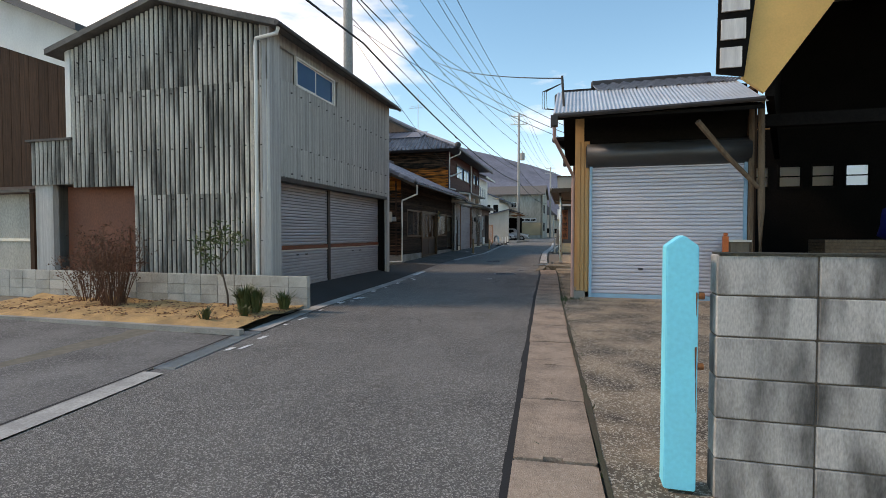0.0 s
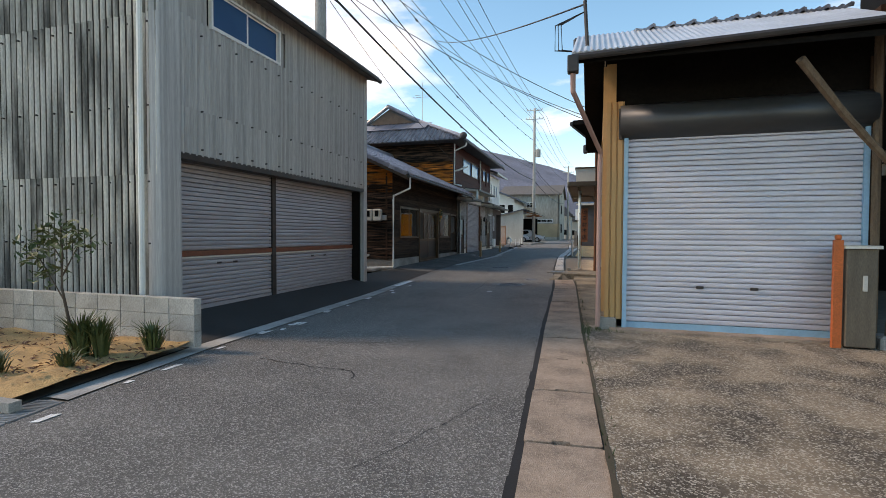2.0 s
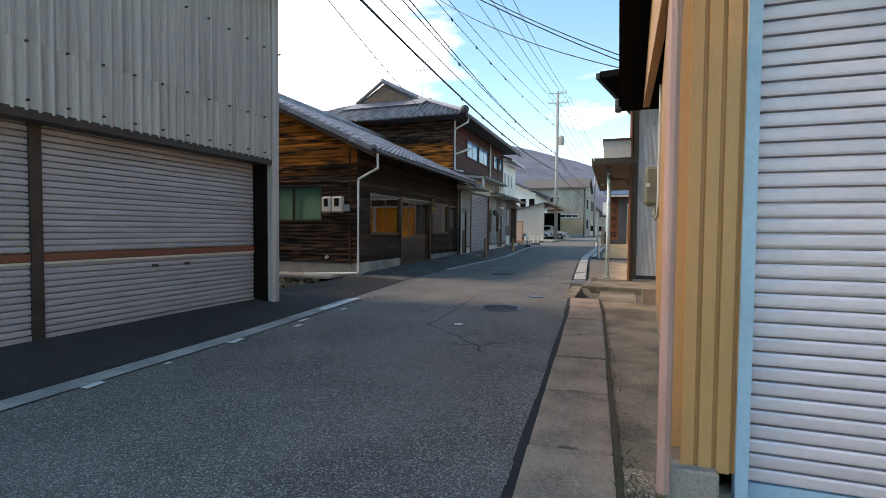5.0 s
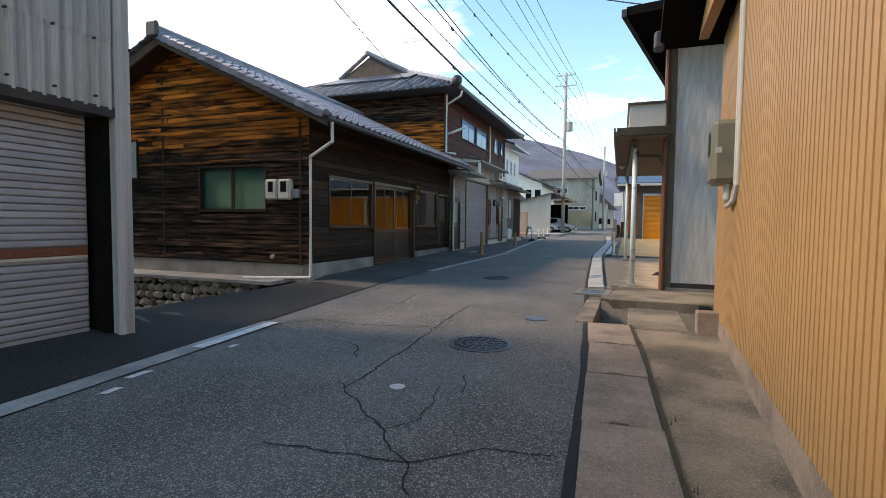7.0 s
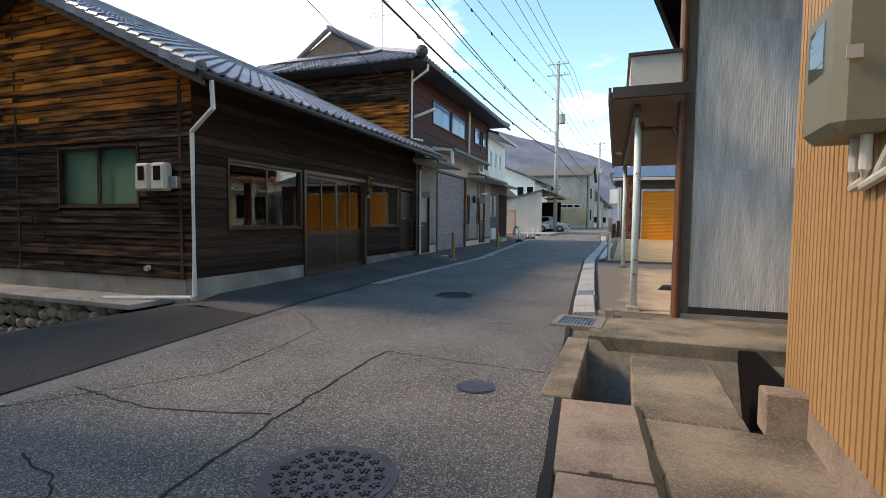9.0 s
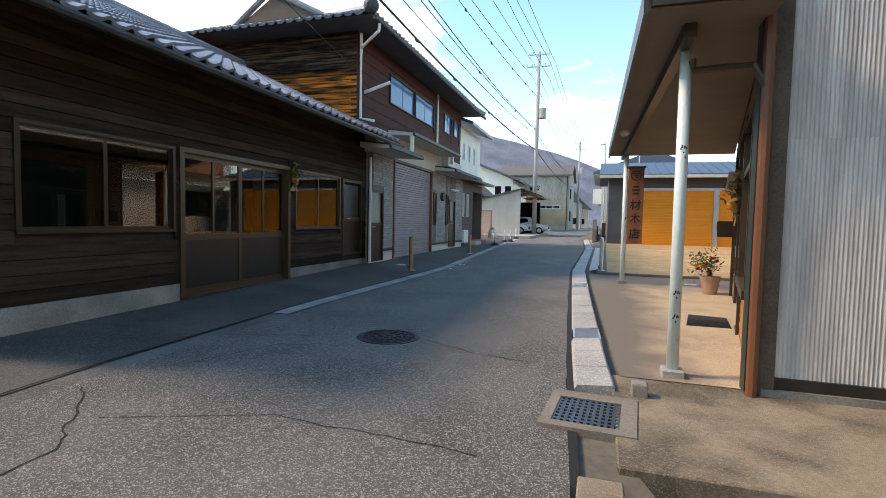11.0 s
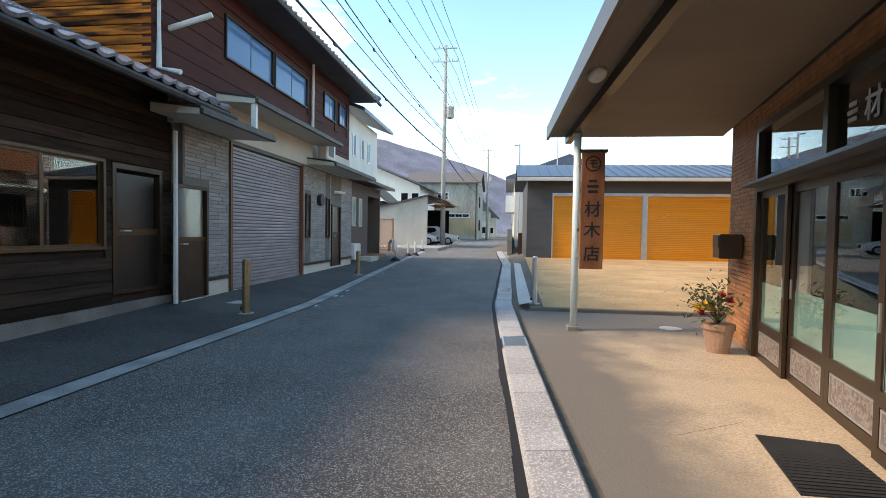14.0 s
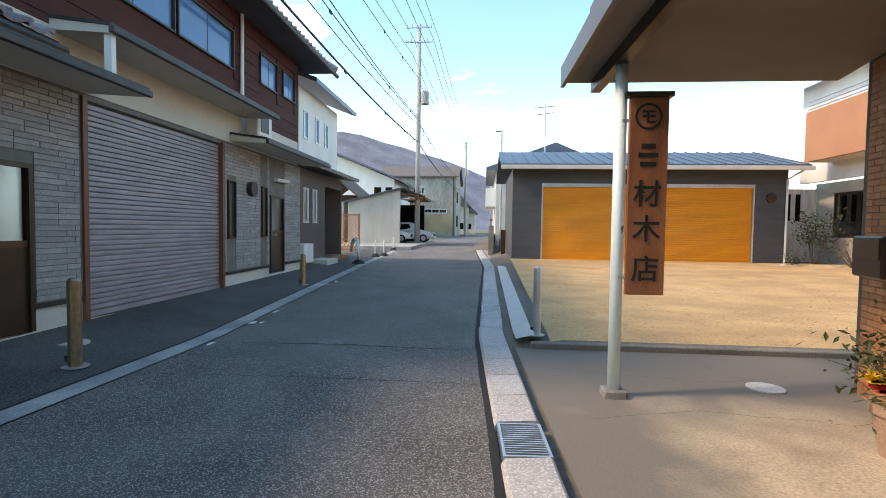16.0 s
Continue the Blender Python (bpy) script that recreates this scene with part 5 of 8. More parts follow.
part("aerial", bm, STEEL, hs)

# ---- modern house beyond ----
nh = thing("modern_house", (-11, 43.7, 0.5), "modern house, white upper floor over brown rendered ground floor", "house")
nho = [(41.74, 42.2, 1.85, 3.0), (42.64, 43.05, 1.85, 3.0), (43.97, 46.0, 0.55, 3.2)]
part("ground_floor_wall", wall_with_holes(B(), "x", HU, -0.15, 41.5, 46.1, 0.3, 3.6, nho), BROWNWALL, nh)
# porch depth painted near-black instead of left to shade
part("porch_inside", bx(HU - 1.2, HU - 1.15, 43.9, 46.05, 0.5, 3.3), BLACK, nh)
part("porch_floor", bx(HU - 1.2, HU + 0.3, 43.97, 46.0, 0.45, 0.62), TERRACOTTA, nh)
for a, b in ((41.74, 42.2), (42.64, 43.05)):
    window(nh, "E", HU + 0.01, a, b, 1.85, 3.0, 1, WHITEPAINT, FROST, "window", bar=0.04)
nup = [(41.9, 42.3, 4.6, 5.5), (43.0, 43.4, 4.6, 5.5), (44.0, 44.4, 4.6, 5.5)]
part("upper_wall", wall_with_holes(B(), "x", HU - 0.05, -0.15, 41.5, 45.6, 3.7, 6.2, nup), WHITEPAINT, nh)
for a, b, z0, z1 in nup:
    window(nh, "E", HU - 0.04, a, b, z0, z1, 1, STEEL, SKY_PANE, "window", bar=0.04)
part("upper_side", bx(-14, HU - 0.2, 45.45, 45.6, 3.7, 6.2), WHITEPAINT, nh)
part("lower_side", bx(-14, HU - 0.15, 46.0, 46.1, 0.3, 3.6), BROWNWALL, nh)
part("lower_roof", prism(B(), [(-14, 41.4, 4.4), (-7.3, 41.4, 3.6), (-7.3, 41.4, 3.72), (-14, 41.4, 4.52)], (0, 5.2, 0)), DARKSTEEL, nh)
part("upper_roof", prism(B(), [(-11, 41.3, 7.6), (-7.3, 41.3, 6.2), (-7.3, 41.3, 6.34), (-11, 41.3, 7.75)], (0, 4.8, 0)), METALROOF, nh)
part("air_conditioner", bx(-7.75, -7.45, 40.75, 41.5, 0.6, 1.2, 0.03), WHITEPAINT, nh, "white outdoor air-conditioning unit")
part("porch_step", bx(-7.9, -7.3, 42.4, 43.6, 0.35, 0.62), CREAM, nh)

# ---- block wall, post ----
bwl = thing("block_wall", (1.5, 3.1, 0.02), "tall grey concrete block wall, stained and mossy at the top", "wall", kind="structure")
for r in range(6):
    for k in range(9):
        x0 = 0.762 + k * 0.492
        z = 0.012 + r * 0.23
        part("block", bx(x0, x0 + 0.484, 3.05, 3.2, z, z + 0.222, 0.006), BLOCK, bwl)
part("mortar_core", bx(0.77, 5.18, 3.06, 3.19, -0.1, 1.385), MORTAR, bwl)
bm = B()
for k in range(44):
    x = 0.77 + k * 0.1
    h = 0.006 + 0.012 * abs(noise.noise((x * 5, 1, 0)))
    box(bm, x, x + 0.1, 3.046 - h * 0.3, 3.204, 1.39 - h * 1.5, 1.39 + h * 0.6)
tagged(part("moss", bm, mat("black_moss", (0.035, 0.033, 0.025), 0.98, (0.07, 0.07, 0.05), 14, (1, 1, 1), 80, 0.6), bwl, "dark moss along the top"), kind="stuff")
bp = thing("blue_post", (0.585, 3.1, 0.03), "light blue painted steel gatepost with a pointed top and rust", "gatepost")
bm = B()
box(bm, 0.5, 0.67, 3.05, 3.19, 0.03, 1.43)
for f in list(bm.faces):
    if f.normal.z > 0.9:
        t = bmesh.ops.extrude_discrete_faces(bm, faces=[f])["faces"][0]
        bmesh.ops.translate(bm, verts=t.verts, vec=(0, 0, 0.06))
        for v in t.verts:
            v.co.x = 0.585 + (v.co.x - 0.585) * 0.08
bmesh.ops.bevel(bm, geom=list(bm.edges), offset=0.006, segments=2, affect="EDGES")
part("shaft", bm, SKYBLUE, bp)
for z0, z1, w in ((1.03, 1.17, 0.009), (0.66, 0.86, 0.011), (0.48, 0.66, 0.005)):
    part("rust_streak", prism(B(), [(0.664, 3.0485, z1), (0.664 - w, 3.0485, z1), (0.664 - w * 0.6, 3.0485, z0 + 0.02), (0.664 - w * 0.3, 3.0485, z0)], (0, 0.006, 0)), RUST, bp)
part("hinge_stub", tb([(0.67, 3.06, 0.75), (0.7, 3.06, 0.75)], 0.02), RUST, bp)
part("hinge_stub", tb([(0.67, 3.06, 1.15), (0.7, 3.06, 1.15)], 0.02), RUST, bp)

# ---- shutter garage with tan cladding ----
TA = Vector((0.02, 11.4, 0))
TB = Vector((0.42, 19.5, 0))
tan_a = math.degrees(math.atan2(TB.x - TA.x, TB.y - TA.y))
TF = pose(TA.x, TA.y, 0, 0, 0, -tan_a)
gr = thing("shutter_garage", (2, 15, 0.05), "garage with tan corrugated wall and grey roller shutter", "garage")
L = (TB - TA).length
# side wall: sheets facing the lane
n = 9
for i in range(n):
    u0 = L * i / n
    bm = wave_sheet(L / n - 0.002, 3.75, 0.083, 0.036, True)
    bmesh.ops.transform(bm, matrix=TF @ pose(-0.012, u0 + L / n, 0.32, 0, 0, -90), verts=bm.verts)
    part("wall_sheet", bm, TAN, gr)
bm = box(B(), 0.0, 0.14, 0, L, 0.0, 4.1, m=TF)
part("side_wall", bm, TAN, gr)
part("plinth", box(B(), -0.05, 0.1, 0.02, L, -0.05, 0.32, m=TF), SLAB, gr, "pinkish concrete footing")
bm = box(B(), 0, 8, 0, 0.15, 0, 5.2, m=Matrix.Translation((TB.x, TB.y - 0.15, 0)))
part("end_wall", bm, TAN, gr)
# south face
bm = wave_sheet(0.26, 3.3, 0.087, 0.02, True)
bmesh.ops.translate(bm, verts=bm.verts, vec=(0.02, 11.39, 0.22))
part("wall_sheet", bm, TAN, gr)
part("corner_block", bx(-0.06, 0.2, 11.3, 11.45, 0, 0.24, 0.01), CONCRETE, gr)
# beam raised to close the gap overhead, near-black for the canopy's shade
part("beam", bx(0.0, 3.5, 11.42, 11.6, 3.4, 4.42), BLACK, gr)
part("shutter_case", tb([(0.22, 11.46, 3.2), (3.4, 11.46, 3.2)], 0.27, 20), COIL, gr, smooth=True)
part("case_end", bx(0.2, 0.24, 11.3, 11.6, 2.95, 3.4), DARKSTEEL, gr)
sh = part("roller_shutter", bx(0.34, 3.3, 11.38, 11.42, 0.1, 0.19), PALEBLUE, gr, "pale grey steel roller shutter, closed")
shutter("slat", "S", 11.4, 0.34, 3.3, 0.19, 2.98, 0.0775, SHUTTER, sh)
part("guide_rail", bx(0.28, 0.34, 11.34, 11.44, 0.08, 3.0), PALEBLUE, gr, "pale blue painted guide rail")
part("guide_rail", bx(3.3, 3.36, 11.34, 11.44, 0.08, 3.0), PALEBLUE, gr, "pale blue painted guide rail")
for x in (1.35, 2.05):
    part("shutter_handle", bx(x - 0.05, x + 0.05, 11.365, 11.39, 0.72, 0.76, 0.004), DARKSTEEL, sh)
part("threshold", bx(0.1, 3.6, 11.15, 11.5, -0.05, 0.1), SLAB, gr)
# near-black sheet behind the shutter, gloom put into the colour
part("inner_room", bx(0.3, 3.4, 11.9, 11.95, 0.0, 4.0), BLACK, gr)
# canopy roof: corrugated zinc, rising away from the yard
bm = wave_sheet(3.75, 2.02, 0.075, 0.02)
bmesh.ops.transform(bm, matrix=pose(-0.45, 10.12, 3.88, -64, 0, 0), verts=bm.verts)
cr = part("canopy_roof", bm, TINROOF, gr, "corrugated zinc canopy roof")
# canopy underside painted near-black to carry its shade
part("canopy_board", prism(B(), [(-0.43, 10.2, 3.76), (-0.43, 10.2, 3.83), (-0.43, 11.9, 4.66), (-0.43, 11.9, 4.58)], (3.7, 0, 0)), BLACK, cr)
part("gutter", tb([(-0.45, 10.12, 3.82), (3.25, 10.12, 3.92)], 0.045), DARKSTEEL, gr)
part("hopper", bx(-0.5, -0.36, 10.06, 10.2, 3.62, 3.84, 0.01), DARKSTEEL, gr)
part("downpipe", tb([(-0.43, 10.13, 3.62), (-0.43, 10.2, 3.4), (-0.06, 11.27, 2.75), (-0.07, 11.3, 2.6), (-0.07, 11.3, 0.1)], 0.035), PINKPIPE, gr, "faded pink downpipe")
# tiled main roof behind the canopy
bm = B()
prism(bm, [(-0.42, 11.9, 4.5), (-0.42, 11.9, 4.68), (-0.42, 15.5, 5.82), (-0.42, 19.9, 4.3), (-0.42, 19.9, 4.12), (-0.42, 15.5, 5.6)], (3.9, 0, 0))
# roof core in near-black, so the soffit's shade is in the colour
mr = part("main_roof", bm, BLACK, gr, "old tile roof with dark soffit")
lay_tiles(mr, (0.45, 11.85, 4.7), (3.5, 11.85, 4.7), (0.45, 15.5, 5.84), (3.5, 15.5, 5.84), 13, 0)
part("ridge_tile", bx(0.4, 3.6, 15.35, 15.65, 5.8, 6.0, 0.04), TILE_OLD, mr)
for yy, zz in ((11.9, 4.55), (19.85, 4.2)):
    part("verge_end", bx(-0.5, -0.36, yy - 0.12, yy + 0.12, zz - 0.1, zz + 0.16, 0.03), TILE_OLD, mr)
part("gable_fill", prism(B(), [(0.05, 11.9, 4.05), (0.05, 15.5, 5.6), (0.05, 19.4, 4.05)], (0.12, 0, 0)), TAN, gr)
# posts and brace
part("post", tb([(3.52, 11.1, 0.1), (3.54, 11.12, 2.0), (3.5, 11.1, 4.2)], 0.07, 8, 0.06), TIMBER, gr, "rough bare timber post")
part("post", tb([(3.42, 11.3, 0.1), (3.4, 11.3, 4.2)], 0.05, 8), TIMBER, gr)
part("post_foot", bx(3.36, 3.72, 10.95, 11.3, 0.0, 0.22, 0.03), CONCRETE, gr)
part("brace", tb([(2.2, 10.35, 3.62), (2.8, 10.7, 3.0), (3.46, 11.08, 2.42)], 0.055, 7, 0.045), TIMBER, gr, "crooked timber brace")
part("wall_post", bx(3.36, 3.5, 11.4, 11.55, 0, 3.9), OLDWOOD, gr)
rp = thing("marker_post", (2.86, 10.95, 0.05), "orange round-topped marker post", "post")
part("shaft", box(bx(2.82, 2.92, 10.92, 10.98, 0.05, 1.45), 2.83, 2.91, 10.925, 10.975, 1.45, 1.52, 0.02), mat("orange_paint", (0.6, 0.13, 0.03), 0.6, None, 4), rp)
lk = thing("wooden_locker", (3.1, 11.0, 0.05), "narrow weathered wooden locker with a metal catch", "locker")
part("body", bx(2.95, 3.28, 10.9, 11.2, 0.08, 1.34, 0.01), mat("grey_brown_wood", (0.15, 0.12, 0.085), 0.8, (0.08, 0.06, 0.045), 3, (3, 3, 0.4)), lk)
part("top", bx(2.92, 3.31, 10.86, 11.22, 1.34, 1.38), CREAM, lk)
part("catch", bx(3.12, 3.17, 10.88, 10.9, 0.8, 1.0, 0.004), STEEL, lk)

# ---- open timber barn beside the garage ----
ba = thing("open_barn", (7, 12, 0.05), "large open timber-storage barn with ochre gable boarding and dark interior", "barn")
bm = prism(B(), [(2.88, 10.15, 4.32), (3.24, 10.15, 4.03), (6.7, 10.15, 9.0), (3.42, 10.15, 9.0)], (0, 0.08, 0))
part("gable_board", bm, FASCIA, ba, "ochre painted gable board")
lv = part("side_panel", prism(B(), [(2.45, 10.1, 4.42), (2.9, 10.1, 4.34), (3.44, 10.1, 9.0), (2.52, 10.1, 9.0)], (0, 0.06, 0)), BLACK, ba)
for k in range(9):
    z = 4.5 + k * 0.5
    x0, x1 = 2.5 + (z - 4.4) * 0.015, 2.84 + (z - 4.4) * 0.11
    part("translucent_sheet", bx(x0, x1, 10.06, 10.1, z, z + 0.36), GREYTIN, lv)
# unseen flat roof and slanted wall, added to keep daylight out of the barn
part("roof", prism(B(), [(3.3, 10.2, 9.0), (6.6, 19.2, 9.0), (14, 19.2, 9.0), (14, 10.2, 9.0)], (0, 0, 0.1)), TINROOF, ba)
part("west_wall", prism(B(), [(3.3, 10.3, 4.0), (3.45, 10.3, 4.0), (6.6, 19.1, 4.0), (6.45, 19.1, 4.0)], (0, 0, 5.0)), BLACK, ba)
# back and side walls and tie beam near-black, interior gloom put into the colour
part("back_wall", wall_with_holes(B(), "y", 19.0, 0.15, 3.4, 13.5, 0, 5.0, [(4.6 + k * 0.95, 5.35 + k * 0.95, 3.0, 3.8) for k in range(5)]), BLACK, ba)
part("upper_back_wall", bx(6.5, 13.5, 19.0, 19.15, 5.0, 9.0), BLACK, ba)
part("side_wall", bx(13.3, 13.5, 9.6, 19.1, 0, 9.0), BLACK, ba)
part("inner_wall", bx(3.5, 3.56, 11.5, 19.0, 0, 4.6), OLDWOOD, ba)
for k in range(5):
    f = window(ba, "S", 19.0, 4.6 + k * 0.95, 5.35 + k * 0.95, 3.0, 3.8, 1, BLACK, MILKY, "high_window", inside=False)
    part("glazing_bar", bx(4.6 + k * 0.95, 5.35 + k * 0.95, 18.98, 19.0, 3.38, 3.42), BLACK, f)
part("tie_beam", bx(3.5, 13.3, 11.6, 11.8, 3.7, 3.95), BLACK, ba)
# pale opaque sheets below the roof paint the daylight of skylights
for k in range(3):
    for j in range(2):
        part("roof_light", bx(7.2 + k * 0.55, 7.6 + k * 0.55, 14.6 + j * 1.0, 15.3 + j * 1.0, 8.9, 8.98), GREYTIN, ba)
bs = thing("blue_sheet_bundle", (8.6, 15, 0.05), "crumpled blue tarpaulin bundle", "tarpaulin")
bm = B()
bmesh.ops.create_icosphere(bm, subdivisions=3, radius=0.8)
for v in bm.verts:
    v.co = v.co * (1 + 0.25 * noise.noise(v.co * 3)) + Vector((8.6, 15.5, 1.7))
part("sheet", bm, BLUESHEET, bs, smooth=True)
part("crate", bx(7.9, 9.4, 14.9, 16.2, 0.03, 1.05), OLDWOOD, bs)
pl = thing("timber_stack", (7.5, 14, 0.05), "stack of sawn brown planks with pale straps", "timber")
for k in range(6):
    for j in range(3):
        part("plank", bx(5.5 + 0.02 * j, 9.5, 13.2 + j * 0.32, 13.5 + j * 0.32, 0.95 + k * 0.07, 1.01 + k * 0.07), TIMBER, pl)
part("trestle", bx(5.8, 6.0, 13.2, 14.2, 0.03, 0.95), OLDWOOD, pl)
part("trestle", bx(8.8, 9.0, 13.2, 14.2, 0.03, 0.95), OLDWOOD, pl)

def letter(name, char, size, depth, material, parent, m, label=""):
    """One written character as a thin solid, centred on the pose m, reading along its x."""
    cu = bpy.data.curves.new(name, "FONT")
    cu.body, cu.size, cu.extrude, cu.offset = char, size, depth, size * 0.012
    tmp = new("lettering_curve", cu)
    bpy.context.view_layer.update()
    me = bpy.data.meshes.new_from_object(tmp.evaluated_get(bpy.context.evaluated_depsgraph_get()))
    bpy.data.objects.remove(tmp)
    bpy.data.curves.remove(cu)
    me.transform(Matrix.Translation(-root_of(parent).location) @ m @ Matrix.Translation((-size * 0.5, -size * 0.38, 0)))
    me.materials.clear()
    me.materials.append(material)
    ob = new(name, me)
    ob.parent = parent
    if label:
        ob["label"] = label
    return ob


# ---- shop with brick front and flat canopy ----
SA = Vector((-0.1, 23.2, 0))
shop_a = 11.3
SF = pose(SA.x, SA.y, 0, 0, 0, -shop_a)
sp = thing("shop", (2, 27, 0.2), "shop with brown brick tile front, bronze glazing and a flat canopy", "shop")
SL = 8.2


def sbox(bm, a, b, c, d, e, f, bev=0.0):
    """Box in the shop's own frame: a..b behind the front, c..d along it, e..f up."""
    return box(bm, a, b, c, d, e, f, bev, SF)


z0 = 0.15
holes = [(0.65, 2.34, 0.95, 2.83), (2.56, 6.6, 0.12, 3.05)]
wall = wall_with_holes(B(), "x", 0.03, 0.15, 0, SL, -0.1, 5.45, holes)
bmesh.ops.transform(wall, matrix=SF, verts=wall.verts)
fw = part("front_wall", wall, MORTAR, sp)
# south wall in grey corrugated sheets
part("south_wall", bx(0.02, 6, 23.24, 23.4, 0.0, 5.45), GREYTIN, sp)
for i in range(3):
    for a, b in ((0.3, 2.38), (2.34, 4.45), (4.4, 5.45)):
        bm = wave_sheet(0.68, b - a, 0.032, 0.009, False, 4)
        bmesh.ops.translate(bm, verts=bm.verts, vec=(-0.04 + i * 0.68, 23.225 - (0.006 if a > 1 else 0) - (0.006 if a > 3 else 0), a))
        part("wall_sheet", bm, GREYTIN, sp)
part("footing", bx(-0.02, 2.0, 23.16, 23.24, 0.0, 0.2), CONCRETE, sp)
part("sill_beam", bx(-0.03, 2.0, 23.19, 23.24, 0.2, 0.3), DARKSTEEL, sp)
part("corner_board", bx(-0.14, -0.04, 23.2, 23.34, 0.15, 5.45), DARKGREEN, sp, "dark green painted corner post, flaking")
part("downpipe", tb([(-0.1, 23.14, 5.5), (-0.1, 23.14, 0.1)], 0.045), COPPER, sp, "copper-brown downpipe")
part("overflow_pipe", tb([(-0.12, 23.14, 2.78), (-0.2, 23.16, 2.96), (-0.35, 23.3, 3.0), (-0.62, 23.42, 3.02), (-0.64, 23.43, 3.12)], 0.035), BRONZE_LIGHT, sp)
# overhang painted near-black, its underside's shade in the colour
rf2 = part("roof", box(B(), -0.55, 6, -1.45, SL + 0.5, 5.46, 5.62, m=SF), BLACK, sp, "dark overhanging roof")
part("eave_gutter", box(B(), -0.64, -0.55, -1.47, SL + 0.5, 5.44, 5.58, m=SF), DARKSTEEL, rf2)
# brick tiles
bme = mesh_of("brick", bx(-0.012, 0.01, 0.004, 0.226, 0.003, 0.058, 0.002), BRICK)
hme = mesh_of("half_brick", bx(-0.012, 0.01, 0.004, 0.11, 0.003, 0.058, 0.002), BRICK)
bands = [(0, 0.65, 0.1, 3.36), (0.65, 2.34, 0.1, 0.93), (0.65, 2.34, 2.85, 3.36), (2.34, 2.56, 0.1, 3.36), (2.56, 6.6, 3.07, 3.36), (6.6, SL, 0.1, 3.36)]
many = B()
for a, b, c, d in bands:
    z, r = c, 0
    while z + 0.06 <= d:
        y = a + (0.0 if r % 2 else 0.115)
        if r % 2 == 0:
            piece("brick", hme, fw, SF @ pose(0.02, a, z))
        while y + 0.115 <= b + 0.01:
            full = y + 0.23 <= b + 0.01
            m = SF @ pose(0.02, y, z)
            if (0.6 < y < 3.3 and z < 1.0) or (y > 6.6 and z < 2.0):
                piece("brick", bme if full else hme, fw, m)
            else:
                box(many, -0.012, 0.01, 0.004, 0.226 if full else 0.11, 0.003, 0.058, m=m)
            y += 0.23
        z += 0.061
        r += 1
tagged(part("brick_field", many, BRICK, fw), kind="stuff")
KICK = mat("embossed_panel", (0.45, 0.40, 0.36), 0.4, (0.16, 0.13, 0.12), 22, (1, 1, 1), 60, 0.6, metal=0.4, lo=0.45, hi=0.55)
FROSTBAND = mat("frosted_film", (0.13, 0.26, 0.25), 0.3, (0.11, 0.23, 0.22), 2, (1, 1, 1), 30, 0.0, grain_mix=0.03)
# sliding doors of the shop
def srail(name, items, material, parent, label=""):
    bm = B()
    for it in items:
        sbox(bm, *it)
    return part(name, bm, material, parent, label)


fr = srail("door_frame", [(-0.03, 0.12, 2.56, 2.66, 0.12, 3.05), (-0.03, 0.12, 6.5, 6.6, 0.12, 3.05), (-0.03, 0.12, 2.66, 6.5, 2.24, 2.38), (-0.03, 0.12, 2.66, 6.5, 2.97, 3.05), (-0.03, 0.14, 2.66, 6.5, 0.1, 0.17), (-0.03, 0.12, 4.45, 4.55, 2.38, 2.97)], BRONZE, sp)
for a, b in ((2.66, 4.45), (4.55, 6.5)):
    srail("fanlight", [(0.04, 0.046, a, b, 2.38, 2.97)], GLASS, fr).visible_shadow = False
# added blue-grey ledge imitates the blue reflection low in the fanlight
srail("weather_strip", [(-0.2, -0.03, 2.6, 6.56, 2.3, 2.33)], METALROOF, fr, "narrow glossy blue-grey strip standing in for a reflection")
